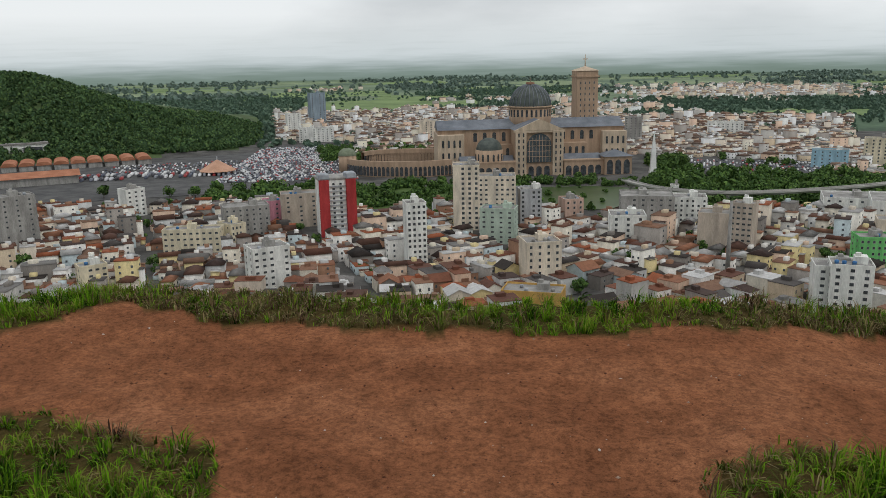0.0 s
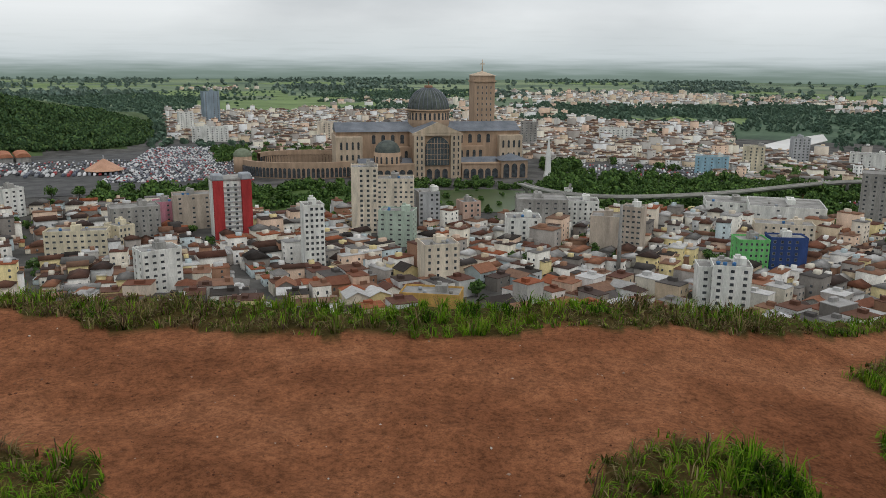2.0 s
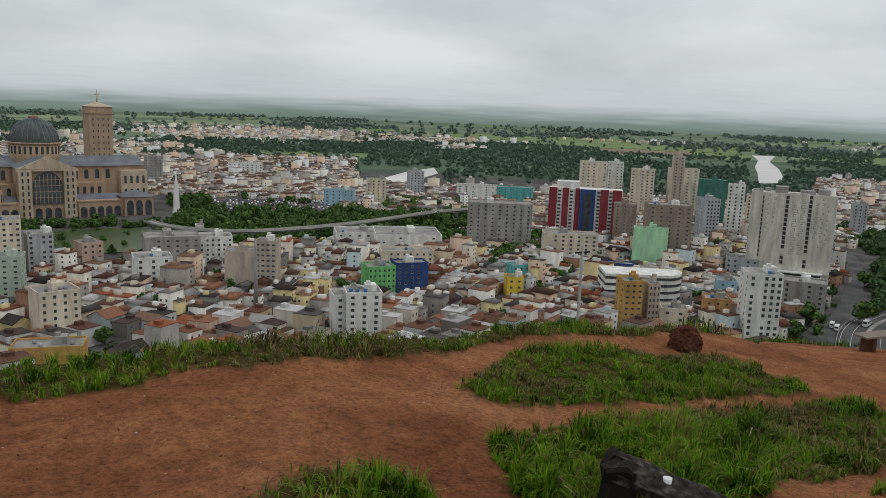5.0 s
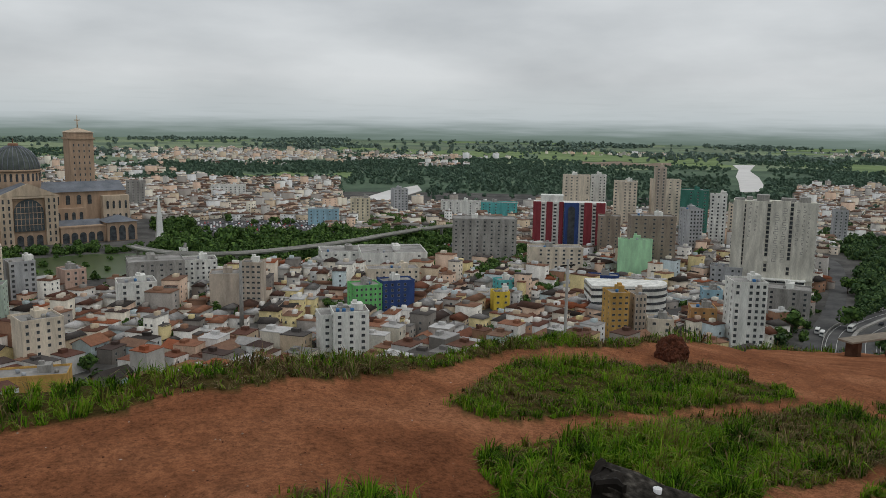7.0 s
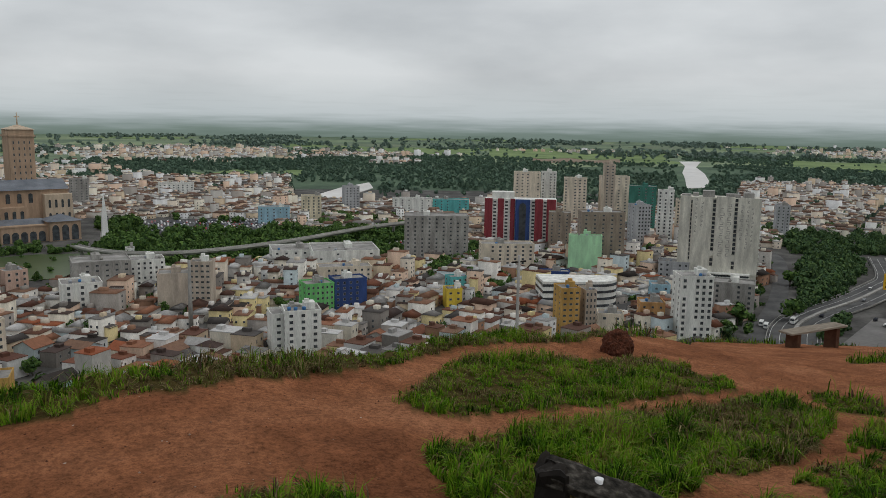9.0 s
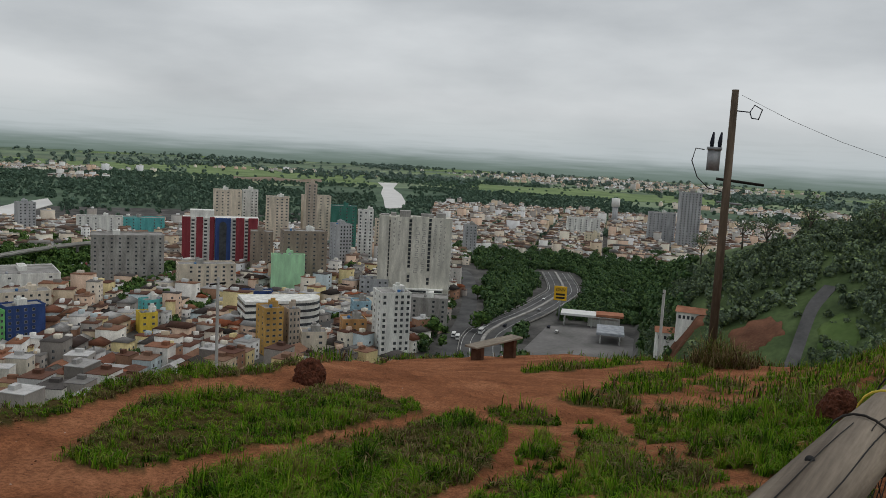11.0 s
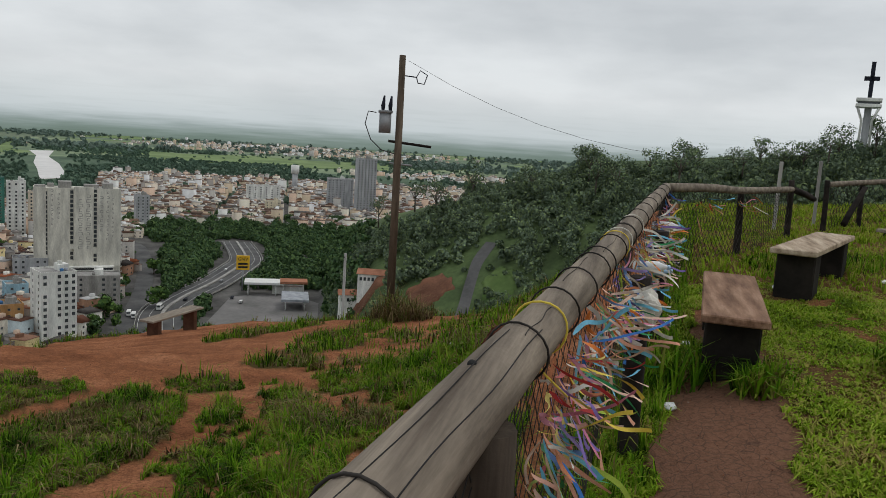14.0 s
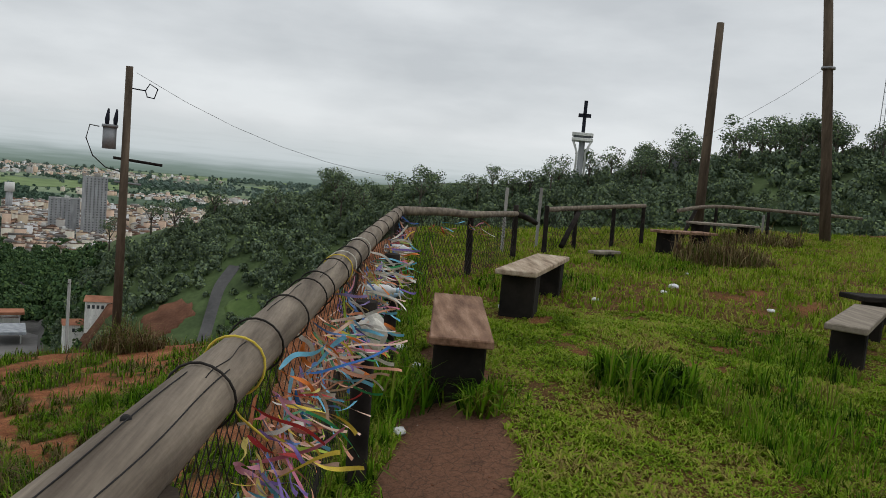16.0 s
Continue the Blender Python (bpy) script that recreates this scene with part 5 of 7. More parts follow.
def fuel_station():
    b = base("fuel_station", (480, 221, GROUND + 0.6), radians(-66), "fuel station with white and orange canopy", "fuel station")
    for x0, x1, y0, y1, z, mt, lb in ((-14, 4, -4, 8, 6.5, "white_paint", "white canopy"), (4, 18, -2, 8, 7, "orange_roof", "orange canopy"), (5, 18, -38, -18, 5, "roof_sheet", "grey sheet roof")):
        bm = bmesh.new()
        box(bm, x0, x1, y0, y1, z, z + 1.4, bevel=0.1)
        part("canopy", bm, mt, b, lb)
        for px in (x0 + 2, x1 - 2):
            for py in (y0 + 2, y1 - 2):
                bm = bmesh.new()
                tube(bm, ((px, py, 0), (px, py, z)), 0.35, 6)
                part("post", bm, "white_paint", b)
    bm = bmesh.new()
    box(bm, 0, 16, 2, 8, 0, 4.5)
    part("kiosk", bm, "plaster_white", b)
    b.scale = (1.25, 1.25, 1.1)
    s = base("fuel_sign", (482, 243, GROUND + 0.4), radians(-64), "yellow fuel price sign on a tall post", "sign")
    bm = bmesh.new()
    tube(bm, ((0, 0, 0), (0, 0, 16)), 0.5, 8)
    part("post", bm, "steel_grey", s)
    bm = bmesh.new()
    box(bm, -4.2, 4.2, -0.5, 0.5, 14, 23.5, bevel=0.15)
    part("panel", bm, "sign_yellow", s)
    cu = bpy.data.curves.new("lettering", "FONT")
    cu.body, cu.size, cu.align_x, cu.extrude = "GNV", 3.0, "CENTER", 0.05
    me = bpy.data.meshes.new_from_object(bpy.data.objects.new("lettering", cu))
    me.materials.append(MATS["lettering"])
    t_ = piece("lettering", me, s, (0, -0.6, 20.2))
    t_.rotation_euler = (math.pi / 2, 0, 0)
    for z in (15.2, 17.4):
        bm = bmesh.new()
        box(bm, -3, 3, -0.6, -0.52, z, z + 1.3)
        part("text_bar", bm, "lettering", s)


material("orange_clay", ((0.3, 0.13, 0.08), (0.38, 0.18, 0.11)), scale=0.3)
fuel_station()

for px, py, yw, L_ in ((354, 121, -66, 15), (350, 112, -80, 12)):
    b = base("long_house", (px, py, height(px, py)), radians(yw), "long white house with red clay roofs", "house")
    bm = bmesh.new()
    box(bm, -L_ / 2, L_ / 2, -4, 4, -9, 4.5)
    part("wall", bm, "plaster_white", b)
    bm = bmesh.new()
    gable(bm, -L_ / 2 - 0.6, L_ / 2 + 0.6, -4.8, 4.8, 4.5, 2, "x")
    part("roof", bm, "orange_clay", b)
    for k in range(6):
        piece("window", WINDOW, b, (-L_ / 2 + 1.5 + k * (L_ - 3) / 5, -4, 1.5), 0, (1.1, 1, 1.2))
b = base("water_tower", (1290, 560, GROUND), 0, "white water tower in the eastern town", "water tower")
bm = bmesh.new()
tube(bm, ((0, 0, 0), (0, 0, 30)), 5, 10)
part("shaft", bm, "plaster_grey", b)
bm = bmesh.new()
tube(bm, ((0, 0, 30), (0, 0, 44)), 7, 12)
part("tank", bm, "white_paint", b)

# ---- houses ----


def house_thing(w, d, h, rise, kind, label):
    b = base("house", (0, 0, 0), 0, label, "house", "houses of the town below")
    bm = bmesh.new()
    box(bm, -w / 2, w / 2, -d / 2, d / 2, 0, h)
    if kind == "gable":
        gable(bm, -w / 2 + 0.02, w / 2 - 0.02, -d / 2 + 0.02, d / 2 - 0.02, h, rise * 0.94, "x")
    part("wall", bm, "house_wall_object", b)
    bm = bmesh.new()
    if kind == "gable":
        for s in (-1, 1):
            vs = [bm.verts.new(p) for p in ((-w / 2 - 0.5, s * (d / 2 + 0.5), h - 0.3), (w / 2 + 0.5, s * (d / 2 + 0.5), h - 0.3), (w / 2 + 0.5, 0, h + rise), (-w / 2 - 0.5, 0, h + rise))]
            f = bm.faces.new(vs)
            ret = bmesh.ops.extrude_face_region(bm, geom=[f])
            bmesh.ops.translate(bm, verts=[v for v in ret["geom"] if isinstance(v, bmesh.types.BMVert)], vec=(0, 0, 0.22))
        bmesh.ops.recalc_face_normals(bm, faces=bm.faces)
    elif kind == "hip":
        vs = [bm.verts.new(p) for p in ((-w / 2 - 0.5, -d / 2 - 0.5, h), (w / 2 + 0.5, -d / 2 - 0.5, h), (w / 2 + 0.5, d / 2 + 0.5, h), (-w / 2 - 0.5, d / 2 + 0.5, h), (-w / 2 + d * 0.45, 0, h + rise), (w / 2 - d * 0.45, 0, h + rise))]
        for q in ((0, 1, 5, 4), (1, 2, 5), (2, 3, 4, 5), (3, 0, 4), (3, 2, 1, 0)):
            bm.faces.new([vs[i] for i in q])
    else:
        box(bm, -w / 2 - 0.15, w / 2 + 0.15, -d / 2 - 0.15, d / 2 + 0.15, h, h + 0.25)
        box(bm, w * 0.1, w * 0.35, -d * 0.1, d * 0.25, h + 0.25, h + 1.7)
    part("roof", bm, "house_roof_object", b)
    n = max(2, round(w / 4))
    for k in range(max(1, round(h / 3.2))):
        for i in range(n):
            piece("window", WINDOW, b, (-w / 2 + w * (i + 0.5) / n, -d / 2, 1.0 + 3.1 * k))
    return b


random.seed(11)
KINDS = [house_thing(9, 8, 4.2, 2.0, "gable", "low house with a weathered gabled clay tile roof"), house_thing(10, 9, 6.6, 2.2, "gable", "two storey house with gabled clay tile roof"), house_thing(11, 9, 4.4, 2.3, "hip", "low house under a hipped tile roof"),
         house_thing(9, 9, 7.2, 0, "flat", "two storey plastered house with flat roof"), house_thing(10, 10, 10.2, 0, "flat", "three storey plastered house with flat roof"), house_thing(13, 9, 4.6, 2.1, "gable", "long low house with clay tile roof"),
         house_thing(8, 8, 6.8, 1.9, "hip", "small two storey house under a hipped roof")]


def zone(az, r):
    """Is there housing at this place? 1 the near town, 2 beyond."""
    lim = np.interp(az, (-40, -33, -20, -12, -8, 2, 3, 12, 14, 24, 34, 58, 60), (720, 690, 650, 590, 580, 580, 570, 570, 590, 610, 620, 760, 760))
    if -40 < az < 57 and 325 < r < lim:
        return 1
    if (-15 < az < 23 and 905 < r < (1750 if az < 2 else 1480)) or (22 < az < 34 and 790 < r < 1060) or (33 < az < 56 and 690 < r < 1050) or (54 < az < 84 and (720 if az < 56.5 else 900) < r < 1620):
        return 0 if (-15 < az < -9.5 and r < 1130) or (az < 12 and r < 930) else 2
    return 0


def lay_houses():
    a0 = radians(24)
    spots = []
    for i in range(-110, 180):
        for j in range(-40, 190):
            if i % 9 == 0 or j % 8 == 0:
                continue
            u, v = i * 10.6 + random.uniform(-2.6, 2.6), j * 9.9 + random.uniform(-2.4, 2.4)
            x, y = u * math.cos(a0) - v * math.sin(a0), u * math.sin(a0) + v * math.cos(a0)
            r, az = math.hypot(x, y), math.degrees(math.atan2(x, y))
            k = zone(az, r)
            if not k or random.random() < (0.06 if k == 1 else 0.12) or not fits(x, y, 4.5):
                continue
            if any((x - p[0]) ** 2 + (y - p[1]) ** 2 < 15 ** 2 for p in MAIN_ROAD[::2] + SIDE_ROAD[::2]):
                continue
            if height(x, y) > GROUND + 6:
                continue
            spots.append((r, x, y, k, a0 + 0.35 * math.sin(x * 0.011) + 0.3 * math.cos(y * 0.013) + random.choice((0, 0, math.pi / 2)) + random.uniform(-0.12, 0.12) + (math.pi if random.random() < 0.2 else 0)))
    return sorted(spots)


SPOTS = lay_houses()
for k, (r, x, y, z_, a) in enumerate(SPOTS[:300]):
    src = KINDS[random.choice((0, 1, 1, 2, 3, 3, 3, 4, 4, 4, 5, 6))]
    copy_thing(src, Matrix.LocRotScale((x, y, GROUND), Euler((0, 0, a)), (random.uniform(0.75, 1.3), random.uniform(0.8, 1.25), random.uniform(0.8, 1.25))))
for src in KINDS:
    for o in (*src.children_recursive, src):
        bpy.data.objects.remove(o)


def house_stuff(name, spots, mats, label, small=1.0):
    """Many houses of one district, joined: walls, roofs and window boxes."""
    wall = np.array([(x, y, z) for z in (0, 1) for x, y in ((-1, -1), (1, -1), (1, 1), (-1, 1))], float)
    wf = np.array([(0, 1, 5, 4), (1, 2, 6, 5), (2, 3, 7, 6), (3, 0, 4, 7), (4, 5, 6, 7)])
    V, F, S, o = [], [], [], 0
    for r, x, y, k, a in spots:
        w, d = random.choice((random.uniform(5, 9), random.uniform(8, 12), random.uniform(10, 17))) * small, random.uniform(6, 11.5) * small
        h = random.choice((3.6, 4.2, 6.4, 6.8, 7.2, 9.8 if k == 1 else 6.5, 14.0 if random.random() < 0.35 else 4.0)) * small
        kind = random.choice((0, 0, 1, 2, 2, 2)) if h < 8 else 2
        h *= random.uniform(0.85, 1.25)
        c, s = math.cos(a), math.sin(a)
        rise = 0.24 * d
        e = 0.5
        items = [(wall * (w / 2, d / 2, h), wf, 0)]
        if kind == 2:
            items.append((wall * (w / 2 + 0.15, d / 2 + 0.15, 0.4) + (0, 0, h), wf, 1))
            items.append((wall * (w * 0.15, d * 0.15, 1.8) + (w * 0.15, 0, h + 0.4), wf, 0))
        else:
            g = 0 if kind == 0 else d * 0.42
            roof = np.array(((-w / 2 - e, -d / 2 - e, h), (w / 2 + e, -d / 2 - e, h), (w / 2 + e, d / 2 + e, h), (-w / 2 - e, d / 2 + e, h), (-w / 2 - e + g, -0.01, h + rise), (w / 2 + e - g, -0.01, h + rise), (w / 2 + e - g, 0.01, h + rise), (-w / 2 - e + g, 0.01, h + rise)))
            items.append((roof, np.array(((0, 1, 5, 4), (2, 3, 7, 6), (1, 2, 6, 5), (3, 0, 4, 7), (3, 2, 1, 0))), 1))
        if k == 1:
            for side_ in (-1, 1):
                if random.random() < 0.6:
                    aw, ad_, ah = random.uniform(1.2, 2.4), random.uniform(1.5, d * 0.45), random.uniform(2.4, max(2.6, h * 0.8))
                    shed = wall * (aw, ad_, ah)
                    items.append((shed + (side_ * (w / 2 + aw * 0.6), random.uniform(-0.2, 0.2) * d, 0), wf, 0))
                    lid = wall * (aw + 0.3, ad_ + 0.3, 0.15)
                    lid[:, 2] += 0.12 * (lid[:, 0] * -side_)
                    items.append((lid + (side_ * (w / 2 + aw * 0.6), items[-1][0][:, 1].mean(), ah + 0.05), wf, 1))
            if random.random() < 0.2 and kind == 2:
                items.append((wall * (0.6, 0.6, 1.1) + (random.uniform(-0.3, 0.3) * w, 0, h + (0.4 if kind == 2 else rise)), wf, random.choice((0, 1))))
        if r < 1000:
            for fl in range(max(1, int(h / 3.1))):
                for wx in (-0.28, 0.25):
                    items.append((wall * (0.55, 0.1, 1.2) + (wx * w, -d / 2 - 0.02, 1.1 + 3.0 * fl), wf, 2))
                items.append((wall * (0.1, 0.6, 1.2) + (w / 2 + 0.02, 0.1 * d, 1.1 + 3.0 * fl), wf, 2))
                items.append((wall * (0.1, 0.6, 1.2) + (-w / 2 - 0.02, -0.1 * d, 1.1 + 3.0 * fl), wf, 2))
        for v, f, m in items:
            V.append(np.column_stack((x + v[:, 0] * c - v[:, 1] * s, y + v[:, 0] * s + v[:, 1] * c, GROUND + v[:, 2])))
            F.append(f + o)
            S.append(np.full(len(f), m))
            o += len(v)
    me = put_mesh(name, np.concatenate(V), np.concatenate(F), mats, np.concatenate(S))
    return tagged(new(name, me), label, "houses", kind="stuff")


house_stuff("town_houses", [s for s in SPOTS[300:] if s[3] == 1], ["house_wall_island", "house_roof_island", "window_dark"], "crowded plastered town houses with clay and sheet roofs")
house_stuff("far_houses", [s for s in SPOTS[300:] if s[3] == 2], ["far_wall", "far_roof", "window_dark"], "far district of white houses with clay roofs")
more = []
for az0, az1, r0, r1, n in ((8, 23, 2150, 2900, 900), (24, 33, 2300, 2550, 130), (29, 32, 1980, 2080, 40), (58, 76, 3100, 4200, 900), (-4, 8, 2000, 2250, 60), (73, 86, 1900, 2150, 220), (38, 50, 2900, 3100, 60), (2, 12, 1500, 1900, 130), (-14, -9, 3000, 3200, 30)):
    for _ in range(n):
        a, r = random.gauss((az0 + az1) / 2, (az1 - az0) / 4), random.gauss((r0 + r1) / 2, (r1 - r0) / 4)
        more.append((r, *polar(a, r)[:2], 2, random.uniform(0, 3)))
house_stuff("distant_houses", more, ["far_wall", "far_roof", "window_dark"], "distant settlements of pale houses on the plain", 1.25)

# ---- trees ----


def crown_arrays(seed, n, leaf, lobes=6, flat=0.8):
    """A crown of many leaf sprays on uneven lobes, about one unit wide, its foot at the origin."""
    g = np.random.RandomState(seed)
    c = np.column_stack((g.uniform(-0.3, 0.3, lobes), g.uniform(-0.3, 0.3, lobes), g.uniform(0.25, 0.75, lobes) * flat))
    rad = g.uniform(0.16, 0.3, lobes)
    k = g.randint(0, lobes, n)
    d = g.normal(size=(n, 3))
    d /= np.linalg.norm(d, axis=1)[:, None]
    p = c[k] + d * (rad[k] * g.uniform(0.7, 1.08, n))[:, None]
    u = np.cross(d, g.normal(size=(n, 3)))
    u /= np.linalg.norm(u, axis=1)[:, None]
    w = np.cross(d, u) + d * g.uniform(-0.6, 0.6, n)[:, None]
    s = leaf * g.uniform(0.6, 1.4, n)[:, None]
    V = np.stack((p - u * s - w * s * 0.7, p + u * s * 0.9 - w * s, p + u * s + w * s * 0.8, p - u * s * 0.8 + w * s), 1).reshape(-1, 3)
    return V, np.arange(4 * n).reshape(-1, 4)


def woods(name, spots, kinds, mat, label):
    """Far woods, joined: spots are (x, y, z, width, height)."""
    V, F, o = [], [], 0
    for x, y, z, w, h in spots:
        v, f = random.choice(kinds)
        a = random.uniform(0, 6.28)
        c, s = math.cos(a), math.sin(a)
        V.append(np.column_stack((x + (v[:, 0] * c - v[:, 1] * s) * w, y + (v[:, 0] * s + v[:, 1] * c) * w, z + v[:, 2] * h)))
        F.append(f + o)
        o += len(v)
    me = put_mesh(name, np.concatenate(V), np.concatenate(F), [mat])
    return tagged(new(name, me), label, "woods", kind="stuff")


random.seed(5)
MID = [crown_arrays(k, 230, 0.06, 9) for k in range(5)]
SMALL = [crown_arrays(20 + k, 90, 0.09, 7) for k in range(4)]
TINY = [crown_arrays(40 + k, 20, 0.2, 4) for k in range(4)]
TALL = [crown_arrays(90 + k, 260, 0.04, 9, 1.4) for k in range(5)]
ROADS = [p for line in (MAIN_ROAD, SIDE_ROAD, HILL_ROAD) for p in line]


def clear(x, y, d):
    return all((x - p[0]) ** 2 + (y - p[1]) ** 2 > d * d for p in ROADS)


def sown(n, az, r, size, test):
    out, tries = [], 0
    while len(out) < n and tries < n * 6:
        tries += 1
        a, q = random.uniform(*az), math.sqrt(random.uniform(r[0] ** 2, r[1] ** 2))
        x, y, _ = polar(a, q)
        if test(a, q, x, y):
            s = random.uniform(*size)
            out.append((x, y, height(x, y) - 0.12 * s, s, s * random.uniform(0.8, 1.25)))
    return out


def hill_open(a, q):
    return 73.8 < a < 78.2 and 312 < q < 350 or 70.2 < a < 73.4 and 335 < q < 384 or 80.0 < a < 82.6 and 305 < q < 335 and (a + q) % 1 < 0.4


def ridge_ok(a, q, x, y):
    if not clear(x, y, 9 if q < 470 else 15) or hill_open(a, q):
        return False
    if 60 < a < 69.5 and 420 < q < 545:
        return False
    if 71.5 < a < 78.5 and 430 < q < 545:
        return random.random() < 0.12
    if 72 < a < 88 and 240 < q < 370:
        return random.random() < 0.7
    return True


woods("ridge_woods", sown(2500, (69, 128), (200, 470), (5, 10), ridge_ok), MID + TALL, "leaf_ridge", "dense dark woods on the hill slopes")
woods("roadside_woods", sown(1300, (55.5, 72), (330, 980), (6, 13), lambda a, q, x, y: clear(x, y, 20) and not (60 < a < 69.3 and 410 < q < 545) and not (55 < a < 60 and q < 420) and (q < 890 or random.random() < 0.4) and fits(x, y, 5)), MID, "leaf_forest", "leafy trees along the carriageway")
woods("street_woods", sown(190, (53.5, 61), (410, 700), (6, 12), lambda a, q, x, y: clear(x, y, 13) and fits(x, y, 3)) + sown(150, (60.5, 71), (320, 418), (4, 9), lambda a, q, x, y: clear(x, y, 17)), MID, "leaf_forest", "leafy street trees below the tall hotel")
woods("hill_brush", sown(1700, (70, 112), (190, 430), (2.5, 5.5), lambda a, q, x, y: clear(x, y, 5) and not hill_open(a, q)), SMALL, "leaf_ridge", "low brush covering the hillside")
woods("slope_brush", sown(900, (60, 112), (60, 240), (3, 7), lambda a, q, x, y: height(x, y) > GROUND + 2 and a > 66), SMALL, "leaf_town", "brush on the slope below the hilltop")
woods("left_hill_woods", sown(6500, (-42, -14), (930, 1400), (7, 13), lambda a, q, x, y: height(x, y) > GROUND + 3), SMALL, "leaf_forest", "dense woods on the green hill")
woods("park_woods", sown(560, (10.5, 31), (590, 900), (8, 15), lambda a, q, x, y: fits(x, y, 3) and not (13 < a < 25 and q > 790 and random.random() > 0.12) and not (a < 12 and 590 < q < 700)), MID, "leaf_town", "park trees below the footbridge")
woods("park_woods", sown(130, (-14, 2), (590, 720), (8, 14), lambda a, q, x, y: fits(x, y, 3)) + sown(60, (-20, -14), (655, 715), (9, 15), lambda a, q, x, y: True) + sown(120, (-12, -4), (900, 1010), (9, 15), lambda a, q, x, y: q > 880) + sown(60, (1, 12), (700, 735), (7, 11), lambda a, q, x, y: True), MID, "leaf_town", "park trees round the church and car park")
woods("town_greenery", sown(620, (-38, 57), (335, 700), (3, 8), lambda a, q, x, y: fits(x, y, 1)), SMALL, "leaf_town", "garden trees and shrubs between the houses")
woods("slope_trees", sown(150, (33, 38.5), (520, 690), (7, 13), lambda a, q, x, y: fits(x, y, 3)), MID, "leaf_town", "green slope trees beside the unfinished building")


def plain_ok(a, q, x, y):
    for az0, az1, r0, r1 in ((-13, -5, 1750, 2250), (-6, -1, 1900, 2150), (16.5, 24, 1580, 1680), (37, 49, 2450, 3300), (40, 46, 2200, 2420), (57, 73, 2250, 2750), (28, 36, 2600, 3100)):
        if az0 < a < az1 and r0 < q < r1:
            return random.random() < 0.012
    if 23.3 < a < 29.2 and 1030 < q < 1410 or 49.8 < a < 52.0 and 1430 < q < 2490 or 8 < a < 23 and q > 2150:
        return False
    if zone(a, q):
        return random.random() < 0.22
    return height(x, y) < GROUND + 3 and (wave(x, y, 0.004, 1.0) > (-0.7 if q < 2250 else 0.25) or random.random() < 0.1)


# Farther trees take the leaf colours with haze painted in.
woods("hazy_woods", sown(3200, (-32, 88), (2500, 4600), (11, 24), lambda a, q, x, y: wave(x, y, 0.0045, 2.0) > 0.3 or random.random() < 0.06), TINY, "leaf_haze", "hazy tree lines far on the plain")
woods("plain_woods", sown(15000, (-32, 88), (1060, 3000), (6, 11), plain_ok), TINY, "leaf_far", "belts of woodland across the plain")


def tree(x, y, s, seed, label, leaf="leaf_town", trunk=0.45, n=500, z=None):
    """A tapered trunk with limbs under a leafy crown."""
    z = height(x, y) if z is None else z
    b = base("tree", (x, y, z), random.uniform(0, 6), label, "tree")
    bm = bmesh.new()
    h = s * trunk
    tube(bm, ((0, 0, -0.3), (0.02 * s, 0, h * 0.6), (0, 0.02 * s, h), (0.03 * s, 0, h + 0.3 * s)), (0.035 * s, 0.028 * s, 0.022 * s, 0.008 * s), 6)
    for k in range(5):
        a = k * 1.3 + seed
        tube(bm, ((0, 0, h * (0.75 + 0.06 * k)), (0.14 * s * math.cos(a), 0.14 * s * math.sin(a), h + 0.12 * s), (0.26 * s * math.cos(a), 0.26 * s * math.sin(a), h + 0.3 * s)), (0.016 * s, 0.011 * s, 0.004 * s), 5)
    part("trunk", bm, "bark", b)
    V, F = crown_arrays(seed, n if n > 300 else 2 * n, 0.05 if n > 300 else 0.021, 9 if trunk < 0.5 else 8, 0.8 if trunk < 0.5 else 1.15)
    c = new("crown", put_mesh("crown", V * (s, s, s * 0.85) + (0, 0, h * 0.72), F, [leaf]))
    c.parent = b
    return b


TOWN_TREES = ((-212, 656, 14), (-248, 658, 12), (-326, 657, 13), (-154, 675, 12), (-84, 622, 15), (73, 415, 13), (67, 424, 11), (41, 369, 9), (-22, 365, 7), (-214, 382, 10), (-148, 439, 8), (-186, 423, 8), (-126, 514, 8), (117, 451, 8), (178, 422, 9), (-15, 387, 6),
              (-257, 416, 11), (-97, 649, 14), (-268, 654, 12), (39, 372, 8), (240, 339, 9), (177, 432, 8), (520, 463, 12), (378, 271, 15), (356, 260, 10), (413, 260, 16), (504, 322, 13), (196, 339, 6), (26, 504, 8))
for k, (x, y, s) in enumerate(TOWN_TREES):
    tree(x, y, s, 60 + k, "round green street tree among the town roofs", trunk=0.3, n=420, z=GROUND)
random.seed(9)
for k in range(78):
    a = random.uniform(86, 127) if k < 48 else random.uniform(104, 127)
    q = random.uniform(385, 445)
    tree(*polar(a, q)[:2], random.uniform(9, 15) if a < 110 else random.uniform(12, 19), 120 + k, "thin dark tree with open crown on the ridge", "leaf_ridge", random.uniform(0.5, 0.85), 299)
for k, (a, q, s) in enumerate(((76.5, 420, 16), (79, 430, 18), (83, 400, 14), (87.5, 380, 15), (89, 370, 17), (75, 470, 15), (93, 380, 18), (72.5, 460, 14))):
    tree(*polar(a, q)[:2], s, 190 + k, "tall dark conifer-like tree on the wooded slope", "leaf_ridge", 0.6, 220)

